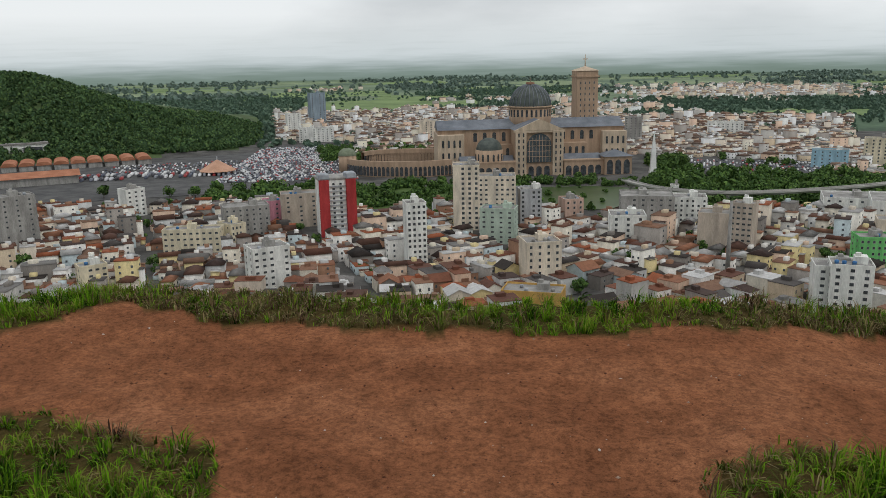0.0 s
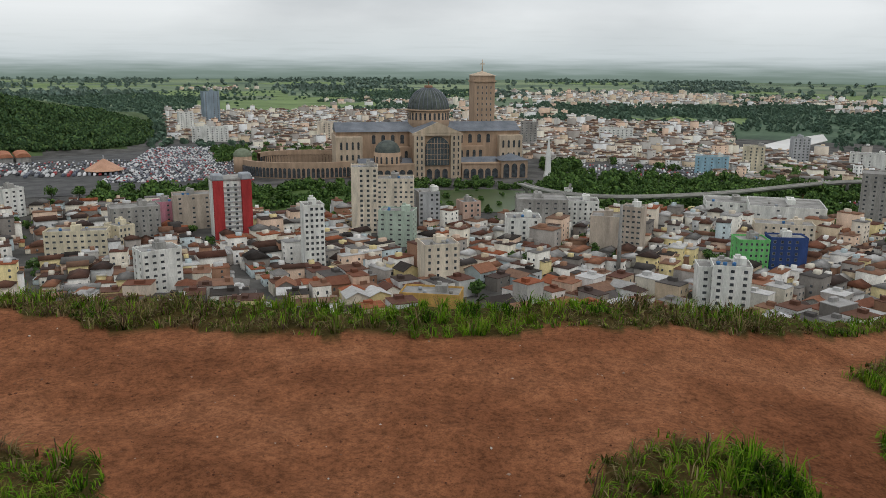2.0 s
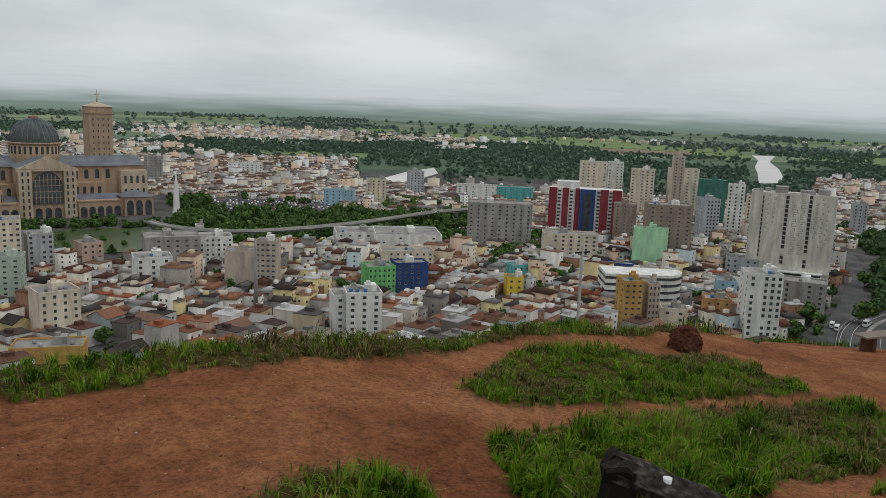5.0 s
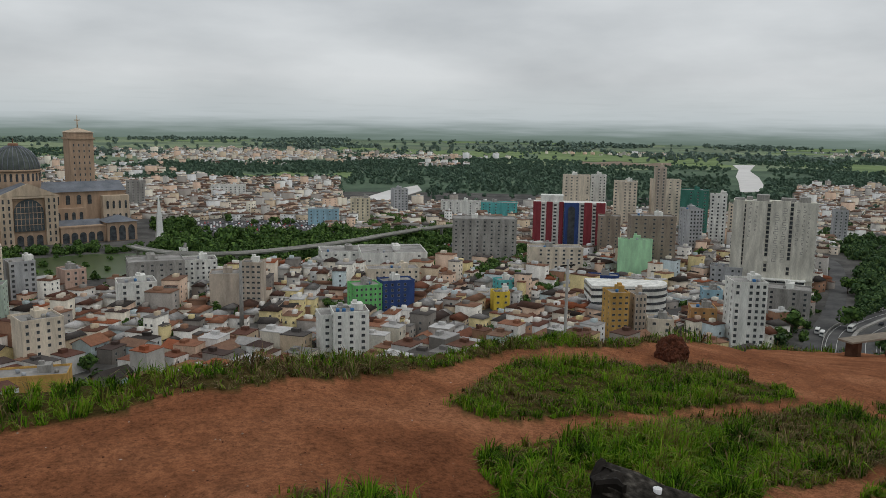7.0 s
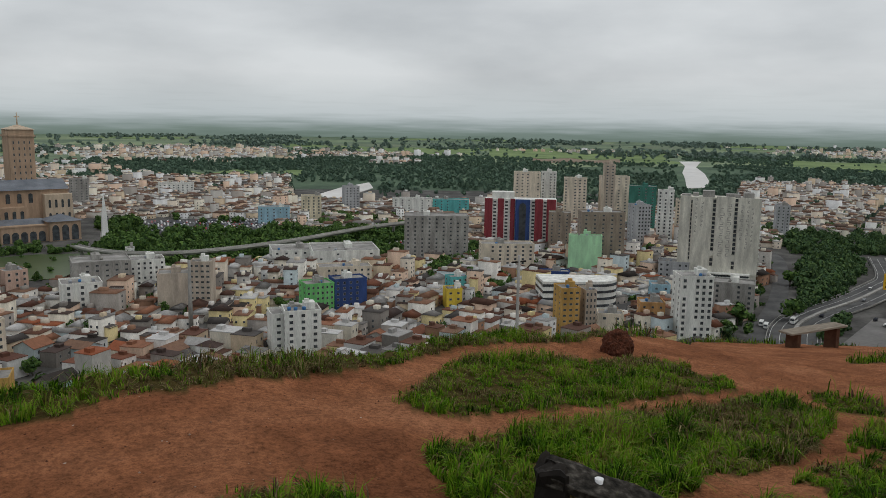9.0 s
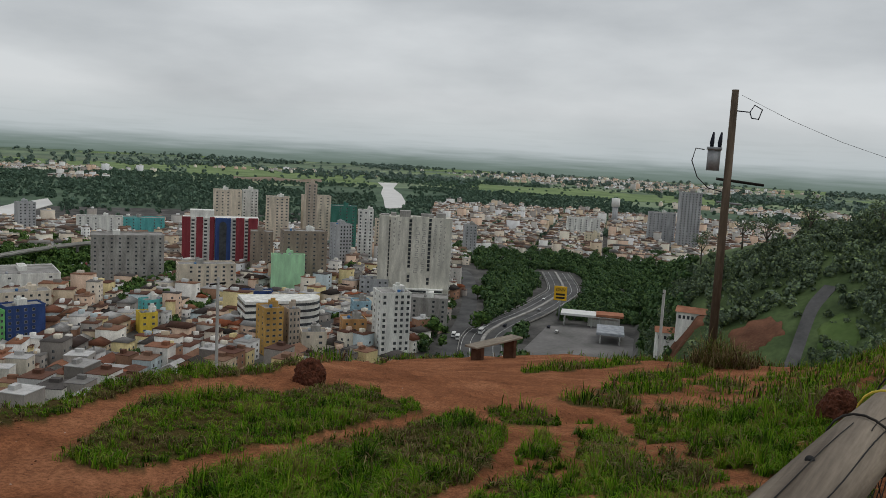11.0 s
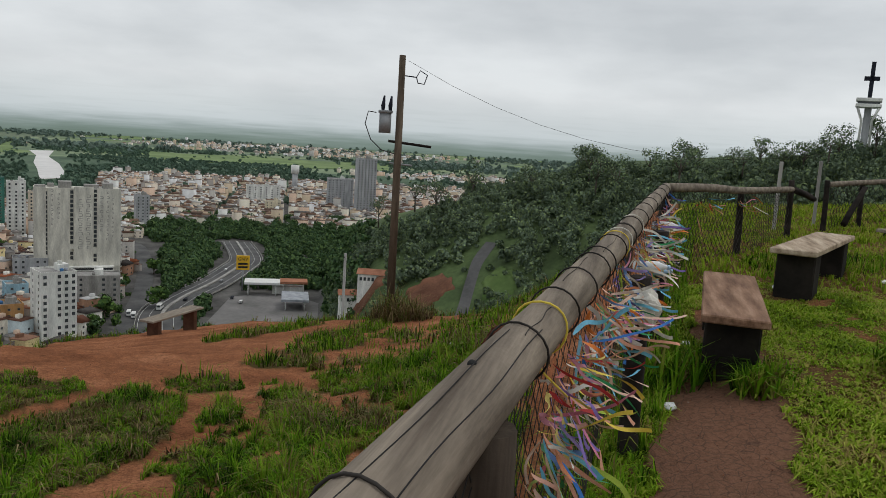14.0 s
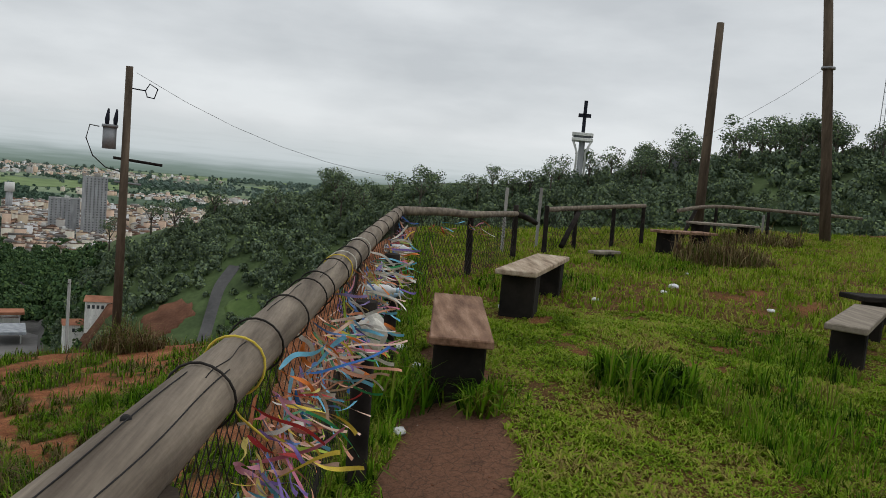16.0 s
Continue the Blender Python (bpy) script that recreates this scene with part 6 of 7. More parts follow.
# ---- vehicles ----
CAR_V = np.array([(x, y, z) for z, sx, sy in ((0.25, 1, 1), (0.85, 1, 1), (1.45, 0.55, 0.85)) for x, y in ((-2.1 * sx, -0.85 * sy), (2.1 * sx, -0.85 * sy), (2.1 * sx, 0.85 * sy), (-2.1 * sx, 0.85 * sy))])
CAR_F = np.array([(a, (a + 1) % 4, (a + 1) % 4 + 4, a + 4) for a in range(4)] + [(a + 4, (a + 1) % 4 + 4, (a + 1) % 4 + 8, a + 8) for a in range(4)] + [(8, 9, 10, 11)])


def car_rows(name, corner, yaw, rows, cols, gap, row_gap, label, fill=0.86, scale=(1, 1, 1)):
    V, F, o = [], [], 0
    c, s = math.cos(yaw), math.sin(yaw)
    for i in range(rows):
        for j in range(cols):
            if random.random() > fill:
                continue
            u, v = j * gap + random.uniform(-0.2, 0.2), i * row_gap + (i % 2) * 1.0
            k = CAR_V[:, [1, 0, 2]] * scale + (u, v, 0)
            x, y = corner[0] + k[:, 0] * c - k[:, 1] * s, corner[1] + k[:, 0] * s + k[:, 1] * c
            az = math.degrees(math.atan2(x[0], y[0]))
            if az > -9.6 and corner[0] < -100:
                continue
            V.append(np.column_stack((x, y, GROUND + 0.5 + k[:, 2])))
            F.append(CAR_F + o)
            o += 12
    me = put_mesh(name, np.concatenate(V), np.concatenate(F), ["car_paint"])
    return tagged(new(name, me), label, "cars", kind="stuff")


random.seed(21)
car_rows("parked_cars", (-258, 735), 0.12, 46, 52, 2.7, 6.6, "hundreds of parked cars in rows on asphalt")
car_rows("parked_cars", (-395, 790), 0.3, 9, 48, 3.0, 9.5, "parked cars near the market halls", 0.6)
car_rows("parked_buses", (-400, 755), 0.25, 3, 40, 4.6, 15, "rows of white buses in the yard", 0.8, (1.5, 2.6, 2.0))
car_rows("parked_cars", (190, 790), -0.25, 9, 42, 3.1, 8.5, "parked cars on the plaza beside palms", 0.7)
car_rows("parked_cars", (300, 640), -0.5, 6, 50, 3.4, 9, "parked cars below the footbridge", 0.7)


def vehicle(name, x, y, z, yaw, L_, w, h, mat, label, category):
    b = base(name, (x, y, z), yaw, label, category)
    bm = bmesh.new()
    box(bm, -L_ / 2, L_ / 2, -w / 2, w / 2, 0.4, h, bevel=0.15)
    part("body", bm, mat, b)
    bm = bmesh.new()
    box(bm, -L_ / 2 + 0.3, L_ / 2 - 0.3, -w / 2 - 0.03, w / 2 + 0.03, h * 0.58, h * 0.85)
    part("side_window", bm, "window_dark", b)
    bm = bmesh.new()
    box(bm, -L_ / 2 - 0.03, -L_ / 2 + 0.1, -w / 2 + 0.2, w / 2 - 0.2, h * 0.55, h * 0.85)
    part("windscreen", bm, "window_dark", b)
    for sx in (-0.32, 0.32):
        for sy in (-1, 1):
            bm = bmesh.new()
            tube(bm, ((sx * L_, sy * (w / 2 - 0.15), 0.42), (sx * L_, sy * (w / 2 + 0.05), 0.42)), 0.42, 10)
            part("wheel", bm, "black_paint", b)


vehicle("van", 385, 258, GROUND + 0.75, radians(30), 6, 2.2, 2.9, "white_paint", "white passenger van parked beside the street", "van")
vehicle("van", 388, 263, GROUND + 0.75, radians(30), 6, 2.2, 2.9, "white_paint", "white passenger van parked beside its twin", "van")
vehicle("truck", 409, 257, GROUND + 0.85, radians(20), 9, 2.5, 3.6, "white_paint", "white box truck on the carriageway", "truck")
for x, y, mt, lb in ((436, 257, "black_paint", "dark car on the carriageway"), (500, 268, "steel_grey", "grey car on the carriageway"), (540, 286, "white_paint", "white car on the carriageway"), (455, 236, "black_paint", "dark car on the fuel station forecourt"), (447, 226, "white_paint", "white car on the fuel station forecourt")):
    vehicle("car", x, y, GROUND + 0.85, radians(18), 4.2, 1.8, 1.5, mt, lb, "car")

# ---- cross tower and masts on the ridge ----
b = base("cross_monument", (388.4, -95.2, 10.6), radians(-104), "dark cross on a pale flared concrete tower", "monument")
for sx in (-1, 1):
    for sy in (-1, 1):
        bm = bmesh.new()
        tube(bm, ((sx * 2.2, sy * 2.2, -2), (sx * 2.0, sy * 2.0, 9), (sx * 4.2, sy * 4.2, 14.5)), 0.55, 6)
        part("leg", bm, "plaster_white", b)
bm = bmesh.new()
box(bm, -1.4, 1.4, -1.4, 1.4, -2, 14.5)
part("core", bm, "plaster_grey", b)
for z in (14.5, 17.0):
    bm = bmesh.new()
    box(bm, -5, 5, -5, 5, z, z + 1.5, bevel=0.2)
    part("platform", bm, "plaster_white", b)
bm = bmesh.new()
box(bm, -4.3, 4.3, -4.3, 4.3, 16, 17)
part("gallery", bm, "window_dark", b)
bm = bmesh.new()
box(bm, -0.85, 0.85, -0.5, 0.5, 18.5, 34)
box(bm, -3, 3, -0.5, 0.5, 26, 27.8)
part("cross", bm, "black_paint", b, "dark blue painted cross")
for a, q, h in ((122.1, 420, 74),):
    x, y, _ = polar(a, q)
    b = base("radio_mast", (x, y, height(x, y)), 0, "thin grey lattice radio mast", "mast")
    bm = bmesh.new()
    for k in range(3):
        t_ = k * 2.094
        tube(bm, ((1.4 * math.cos(t_), 1.4 * math.sin(t_), 0), (0.3 * math.cos(t_), 0.3 * math.sin(t_), h)), 0.14, 4)
    for k in range(14):
        z, q_ = h * k / 14, 1.4 - 1.1 * k / 14
        tube(bm, [(q_ * math.cos(t_), q_ * math.sin(t_), z) for t_ in (0, 2.094, 4.189, 6.283)], 0.08, 4)
    part("lattice", bm, "steel_grey", b)
for a, q, w in ((108.3, 425, 12), (110.5, 420, 9), (119.3, 430, 7)):
    x, y, _ = polar(a, q)
    b = base("hill_house", (x, y, height(x, y) + 5), radians(-a), "small house with sloping roof among ridge trees", "house")
    bm = bmesh.new()
    box(bm, -w / 2, w / 2, -4, 4, -7, 4)
    part("wall", bm, "plaster_grey", b)
    bm = bmesh.new()
    gable(bm, -w / 2 - 1, w / 2 + 1, -5, 5, 4, 2, "x")
    part("roof", bm, "roof_deck", b)

# ---- hilltop: grass ----


def sprout(n, x0, x1, y0, y1, seed, keep):
    g = np.random.RandomState(seed)
    x, y = g.uniform(x0, x1, n), g.uniform(y0, y1, n)
    ok = keep(x, y, g)
    return x[ok], y[ok]


def blades(name, x, y, length, width, seed, mat, label, droop=0.45, cell=0.11):
    """Grass: every blade a bent, tapered leaf that leans out of its tuft; tufts differ in height."""
    g = np.random.RandomState(seed)
    n = len(x)
    i, j = np.floor(x / cell), np.floor(y / cell)
    hash_ = lambda k: np.modf(np.abs(np.sin(i * 12.9898 + j * 78.233 + k) * 43758.5453))[0]
    cx, cy, lush = (i + hash_(1.0)) * cell, (j + hash_(2.0)) * cell, hash_(3.0)
    x, y = x + (cx - x) * 0.45, y + (cy - y) * 0.45
    z = terrain(x, y) - 0.01
    a = np.arctan2(y - cy, x - cx) + g.normal(0, 0.8, n)
    L = length * (0.5 + 0.9 * lush) * g.uniform(0.45, 1.3, n) * (1 + 0.45 * wave(x, y, 2.6, 0.8) + 0.25 * wave(x, y, 8.3, 2.2))
    W = width * g.uniform(0.7, 1.3, n)
    lean = np.abs(g.normal(droop, 0.3, n)) * L
    dx, dy = np.cos(a), np.sin(a)
    sx, sy = -dy * W / 2, dx * W / 2
    p = np.column_stack((x, y, z))
    mid = p + np.column_stack((dx * lean * 0.35, dy * lean * 0.35, L * 0.6))
    tip = p + np.column_stack((dx * lean, dy * lean, np.maximum(0.25, 1 - 0.45 * (lean / L) ** 2) * L * 0.95))
    s = np.column_stack((sx, sy, np.zeros(n)))
    V = np.stack((p - s, p + s, mid + s * 0.8, mid - s * 0.8, tip), 1).reshape(-1, 3)
    o = np.arange(n)[:, None] * 5
    F = (o[:, :, None] + np.array(((0, 1, 2), (0, 2, 3), (3, 2, 4)))[None]).reshape(-1, 3)
    me = put_mesh(name, V, F, [mat])
    return tagged(new(name, me), label, "grass", kind="stuff")


def polar_of(x, y):
    return np.hypot(x, y), np.degrees(np.arctan2(x, y))


def dryness(x, y):
    return 0.5 + 0.5 * wave(x, y, 1.7, 0.6) + 0.25 * wave(x, y, 6.1, 1.9)


def left_side(x, y):
    return (y > fence_y(x) + 0.12) | (x < 1.0)


def near_keep(dry):
    def keep(x, y, g):
        r, az = polar_of(x, y)
        ok = (grown(x, y) > 0.5) & left_side(x, y) & (r < bend(EDGE, az) + 1.0) & (az > -48) & (az < 90)
        d = dryness(x, y) + 0.35 * (1 - smooth01(0.0, 0.25, ragged(x, y) + 0.5))
        rim = (r > bend(EDGE, az) - 0.1) & (r < bend(EDGE, az) + 0.25)
        d = d + 0.4 * rim
        pick = g.uniform(0, 1, len(x)) < np.clip((d - 0.45) * 1.5, 0.1, 0.85)
        return ok & (pick if dry else ~pick)
    return keep


def lawn_keep(lo, hi, tall):
    def keep(x, y, g):
        r, az = polar_of(x, y)
        ok = (grown(x, y) > 0.5) & ~left_side(x, y) & (r > lo) & (r < hi) & (az > 80) & (az < 130)
        d = np.maximum.reduce((ellipse(x, y, 6.05, -2.1, 0.6, 0.4), ellipse(x, y, 5.3, -2.95, 0.95, 0.55), ellipse(x, y, 7.0, -3.6, 0.8, 0.5), ellipse(x, y, 5.9, -0.55, 0.3, 0.2), ellipse(x, y, 5.75, -1.12, 0.28, 0.16), ellipse(x, y, 10.5, -2.6, 0.8, 0.5), ellipse(x, y, 9.8, -1.7, 1.2, 0.3), ellipse(x, y, 13, -4.5, 1.5, 0.7)))
        strip_ = np.abs(y - fence_y(x)) < 0.3
        clump = (d + 0.15 * ragged(x, y) > 0) | strip_
        return ok & (clump if tall else np.ones(len(x), bool))
    return keep


x, y = sprout(420000, -5.2, 7.5, 1.5, 8.5, 1, near_keep(False))
blades("edge_grass", x, y, 0.07, 0.006, 2, "grass_blade", "lush green grass along the dirt edge", 0.65)
x, y = sprout(260000, -5.2, 7.5, 1.5, 8.5, 3, near_keep(True))
blades("dry_edge_grass", x, y, 0.078, 0.007, 4, "grass_dry", "dry brown grass along the dirt edge", 0.8)
x, y = sprout(190000, 1.6, 9.5, 0.0, 3.4, 5, near_keep(False))
blades("slope_grass", x, y, 0.11, 0.007, 6, "grass_blade", "green grass on the slope beside the fence", 0.6)
x, y = sprout(80000, 1.6, 9.5, 0.0, 3.4, 7, near_keep(True))
blades("dry_slope_grass", x, y, 0.12, 0.009, 8, "grass_dry", "dry grass tufts on the red slope", 0.8)
x, y = sprout(120000, 7.5, 26, 0.5, 16, 9, near_keep(False))
blades("far_edge_grass", x, y, 0.15, 0.014, 10, "grass_blade", "green grass along the far rim")
x, y = sprout(60000, 7.5, 26, 0.5, 16, 11, near_keep(True))
blades("far_dry_grass", x, y, 0.17, 0.02, 12, "grass_dry", "dry grass along the far rim", 0.7)
x, y = sprout(420000, 2.5, 9.0, -6.5, 0.6, 13, lawn_keep(3.0, 9.0, False))
blades("lawn_grass", x, y, 0.042, 0.011, 14, "grass_lawn", "short trodden lawn grass", 1.1, 0.045)
x, y = sprout(80000, 2.5, 9.0, -6.5, 0.6, 15, lawn_keep(3.0, 9.0, True))
blades("lawn_clumps", x, y, 0.115, 0.008, 16, "grass_blade", "tall dark green grass clumps in the lawn", 0.5)
x, y = sprout(200000, 5, 26, -16, 0.5, 17, lawn_keep(9.0, 26.0, False))
blades("far_lawn_grass", x, y, 0.085, 0.014, 18, "grass_lawn", "longer lawn grass up to the fence", 0.6)
x, y = sprout(60000, 5, 18, -8, 0.5, 19, lawn_keep(8.5, 18.0, True))
blades("far_lawn_clumps", x, y, 0.13, 0.013, 20, "grass_blade", "tall grass clumps round the benches", 0.4)


def tuft(cx, cy, r, n, length, seed, mat, label):
    g = np.random.RandomState(seed)
    a, q = g.uniform(0, 6.283, n), r * np.sqrt(g.uniform(0, 1, n))
    return blades("grass_tuft", cx + q * np.cos(a), cy + q * np.sin(a), length, 0.016, seed, mat, label, 0.6)


tuft(18.0, 4.75, 0.75, 1500, 0.5, 31, "grass_dry", "dry tussock at the foot of the utility pole")
tuft(18.2, 4.9, 0.5, 500, 0.45, 32, "grass_blade", "green tussock at the foot of the utility pole")
tuft(5.5, -0.95, 0.15, 420, 0.2, 35, "grass_blade", "tall green grass at the bench foot")
tuft(5.85, -0.5, 0.3, 420, 0.24, 36, "grass_blade", "tall green grass between bench and fence")
tuft(6.0, -2.1, 0.34, 1700, 0.2, 37, "grass_blade", "dark green tall grass clump in the lawn")
tuft(13.8, -6.0, 0.8, 1600, 0.32, 33, "grass_dry", "pale dry grass tussock in the lawn")
tuft(18.5, -8.9, 0.9, 1400, 0.3, 34, "grass_dry", "pale dry grass near the far fence")

# loose stones and litter
material("crumb_soil", ((0.1, 0.038, 0.02), (0.17, 0.07, 0.035), (0.24, 0.11, 0.06), (0.13, 0.05, 0.028)), scale=9, vary="island")
g = np.random.RandomState(77)
V, F, o = [], [], 0
oct_v = np.array(((1, 0, 0), (0, 1, 0), (-1, 0, 0), (0, -1, 0), (0, 0, 0.7), (0, 0, -0.5)))
oct_f = np.array(((0, 1, 4), (1, 2, 4), (2, 3, 4), (3, 0, 4), (1, 0, 5), (2, 1, 5), (3, 2, 5), (0, 3, 5)))
for k in range(900):
    a, q = g.uniform(-38, 100), g.uniform(2.2, 9)
    x, y, _ = polar(a, q)
    s = 0.003 + 0.009 * g.uniform() ** 5
    V.append(oct_v * s * g.uniform(0.6, 1.4, (1, 3)) + (x, y, height(x, y)))
    F.append(oct_f + o)
    o += 6
tagged(new("pebbles", put_mesh("pebbles", np.concatenate(V), np.concatenate(F), ["pebble_stone"])), "small stones and crumbs on the red earth", "pebbles", kind="stuff")
V, F, o = [], [], 0
for k in range(15000):
    a, q = g.uniform(-38, 105), 2.2 + 8 * g.uniform() ** 1.3
    x, y, _ = polar(a, q)
    s = 0.0025 + 0.006 * g.uniform() ** 3
    V.append(oct_v * s * g.uniform(0.6, 1.5, (1, 3)) + (x, y, 0))
    F.append(oct_f + o)
    o += 6
V = np.concatenate(V)
V[:, 2] += np.repeat(terrain(V[::6, 0] - 0.0, V[::6, 1]), 6)
tagged(new("soil_crumbs", put_mesh("soil_crumbs", V, np.concatenate(F), ["crumb_soil"])), "loose crumbs of red earth on the trodden ground", "soil", kind="stuff")
random.seed(31)
for x, y in ((5.95, -0.62), (6.6, -0.6), (7.2, -0.5), (8.4, -1.5), (9.2, -2.6), (9.9, -3.6), (8.9, -4.4), (10.4, -3.9), (11.8, -4.6), (-2.35, 3.05), (10.1, 1.9), (5.3, -0.45)):
    bm = bmesh.new()
    s = random.uniform(0.035, 0.07)
    bmesh.ops.create_icosphere(bm, subdivisions=2, radius=s)
    for v in bm.verts:
        v.co = Vector((v.co.x * 1.3, v.co.y, v.co.z * 0.55)) * (1 + 0.35 * noise.noise(v.co * 40 + Vector((x, y, 0))))
    ob = tagged(part("litter", bm, "plastic_white"), "crumpled white plastic litter on the ground", "litter", "litter")
    ob.location = (x, y, height(x, y) + s * 0.4)


def mound(x, y, r, tall, label):
    bm = bmesh.new()
    bmesh.ops.create_icosphere(bm, subdivisions=5, radius=r)
    for v in bm.verts:
        d = v.co / r
        v.co = Vector((v.co.x, v.co.y, v.co.z * tall)) * (1 + 0.22 * noise.noise(d * 1.6 + Vector((x, y, 0))) + 0.1 * noise.noise(d * 6) + 0.06 * noise.noise(d * 16))
    ob = tagged(part("termite_mound", bm, "termite_soil"), label, "mound")
    ob.location = (x, y, height(x, y) + 0.25 * r)


mound(6.3, 5.55, 0.16, 1.25, "dark red crumbly termite mound at the grass edge")
mound(8.0, 0.95, 0.17, 1.5, "tall dark brown earth mound in the grass by the fence")
b = base("broken_bench", (2.84, 2.5, height(2.84, 2.5)), -0.75, "rotten dark broken plank bench in the grass", "bench")
bm = bmesh.new()
box(bm, -0.16, -0.02, -0.12, 0.12, -0.1, 0.24, bevel=0.015)
bmesh.ops.subdivide_edges(bm, edges=bm.edges[:], cuts=3, use_grid_fill=True)
for v in bm.verts:
    v.co += Vector((1, 0.6, 1.6 if v.co.z > 0.2 else 0.4)) * 0.045 * noise.noise(v.co * 14)
part("block", bm, "bench_dark", b, "splintered dark wooden block")
bm = bmesh.new()
box(bm, -0.12, 0.5, -0.11, 0.11, -0.025, 0.025, bevel=0.006)
bmesh.ops.subdivide_edges(bm, edges=bm.edges[:], cuts=4, use_grid_fill=True)
for v in bm.verts:
    v.co += Vector((1.5 if abs(v.co.x - 0.19) > 0.28 else 0.2, 0.5, 0.3)) * 0.05 * noise.noise(v.co * 18)
plank = part("plank", bm, "stump_wood", b, "cracked mossy grey plank")
plank.location, plank.rotation_euler = (0.02, 0, 0.17), (0.1, 0.33, 0)
b = base("paper_cup", (2.93, 2.42, height(2.93, 2.42) + 0.145), 0, "white cup with red print on the stump", "cup")
bm = bmesh.new()
tube(bm, ((0, 0, 0), (0, 0, 0.06)), (0.016, 0.021), 12)
part("cup", bm, "plastic_white", b)
bm = bmesh.new()
tube(bm, ((0, 0, 0.015), (0, 0, 0.035)), (0.0185, 0.0205), 12)
part("print_band", bm, "ribbon_red", b)

# ---- benches ----


def bench(x, y, yaw, L_, w, seat, top, legs, label, solid=True):
    z = height(x, y)
    b = base("bench", (x, y, z), yaw, label, "bench", "benches on the hilltop")
    bm = bmesh.new()
    n = 10
    box(bm, -L_ / 2, L_ / 2, -w / 2, w / 2, seat - 0.05, seat, bevel=0.008)
    for v in bm.verts:
        v.co.z += 0.006 * noise.noise(Vector((v.co.x * 3 + x, v.co.y * 8, 0)))
    part("seat", bm, top, b)
    for s in (-1, 1):
        bm = bmesh.new()
        box(bm, s * (L_ / 2 - 0.3) - (0.13 if solid else 0.07), s * (L_ / 2 - 0.3) + (0.13 if solid else 0.07), -w * 0.42, w * 0.42, -0.15, seat - 0.05, bevel=0.012)
        part("leg", bm, legs, b)
    return b


bench(6.44, -0.86, -0.083, 1.87, 0.39, 0.37, "plank_wood", "bench_dark", "wooden plank bench on dark block legs beside the fence")
bench(8.93, -1.88, -0.367, 2.15, 0.38, 0.43, "bench_pale", "bench_dark", "pale plank bench on dark blocks in grass")
bench(15.9, -6.1, -1.0, 1.6, 0.4, 0.42, "plank_wood", "bench_dark", "plank bench farther up the lawn")
bench(19.2, -8.3, -1.0, 2.4, 0.4, 0.4, "bench_grey", "bench_dark", "long grey bench before the far fence")
bench(7.2, -4.3, -0.66, 1.8, 0.3, 0.33, "bench_grey", "bench_dark", "dark weathered plank bench end on round block", False)
bench(8.2, -5.55, -1.45, 1.6, 0.36, 0.29, "bench_dark", "bench_dark", "dark weathered plank bench set at an angle", False)
bench(18.45, 10.75, -0.1, 2.0, 0.4, 0.5, "bench_grey", "bench_red", "grey plank bench at the edge of the hilltop", False)
bench(13.9, -4.0, -0.8, 0.7, 0.22, 0.16, "bench_grey", "bench_dark", "low stump seat near the fence")

# ---- utility poles ----


def pole(x, y, top, r, label, lean=(0, 0.03), name="utility_pole"):
    z = height(x, y)
    b = base(name, (x, y, z), 0, label, "utility pole")
    bm = bmesh.new()
    tube(bm, ((0, 0, -0.4), (lean[0] / 2, lean[1] / 2, (top - z) * 0.5), (lean[0], lean[1], top - z)), (r, r * 0.88, r * 0.72), 12)
    part("post", bm, "pole_wood", b)
    return b, z


P1, z1 = pole(18.2, 5.05, 3.31, 0.1, "dark wooden utility pole carrying a transformer")
side = Vector((0.28, -0.96, 0))
bm = bmesh.new()
c = Vector((0, 0, 1.83 - z1)) - side * 0.34
tube(bm, (c - Vector((0, 0, 0.24)), c + Vector((0, 0, 0.2))), 0.135, 14)
part("transformer", bm, "steel_grey", P1, "grey can transformer")
bm = bmesh.new()
tube(bm, (c + Vector((0, 0, 0.2)), c + Vector((0, 0, 0.26))), 0.16, 14)
part("transformer_lid", bm, "steel_grey", P1)
for s in (-0.06, 0.1):
    bm = bmesh.new()
    q = c + side * s + Vector((0, 0, 0.24))
    tube(bm, (q, q + Vector((0, 0, 0.12)), q + side * 0.02 + Vector((0, 0, 0.34))), (0.035, 0.05, 0.02), 8)
    part("bushing", bm, "black_paint", P1, "black insulator bushing")
bm = bmesh.new()
tube(bm, (Vector((0, 0, 1.42 - z1)) - side * 0.25, Vector((0, 0, 1.34 - z1)) + side * 0.72), 0.03, 6)
part("crossarm", bm, "bench_dark", P1)
bm = bmesh.new()
tube(bm, (Vector((0, 0, 0.93 - z1)) - side * 0.2, Vector((0, 0, 0.9 - z1)) + side * 0.32), 0.022, 6)
part("bracket", bm, "steel_grey", P1)
bm = bmesh.new()
tube(bm, [c + side * dx_ + Vector((0, 0, dz_)) for dx_, dz_ in ((-0.2, 0.2), (-0.38, 0.22), (-0.44, -0.05), (-0.3, -0.4), (-0.05, -0.62), (0.3, -0.7))], 0.012, 5)
part("lead", bm, "wire_metal", P1)
bm = bmesh.new()
q = Vector((0, 0, 2.85 - z1)) + side * 0.28
tube(bm, [q + side * dx_ + Vector((0, 0, dz_)) for dx_, dz_ in ((-0.25, 0.02), (0.02, 0.0), (0.1, 0.15), (0.26, 0.06), (0.2, -0.14), (0.06, -0.12), (0.02, 0.0))], 0.014, 5)
part("fuse_cutout", bm, "black_paint", P1)
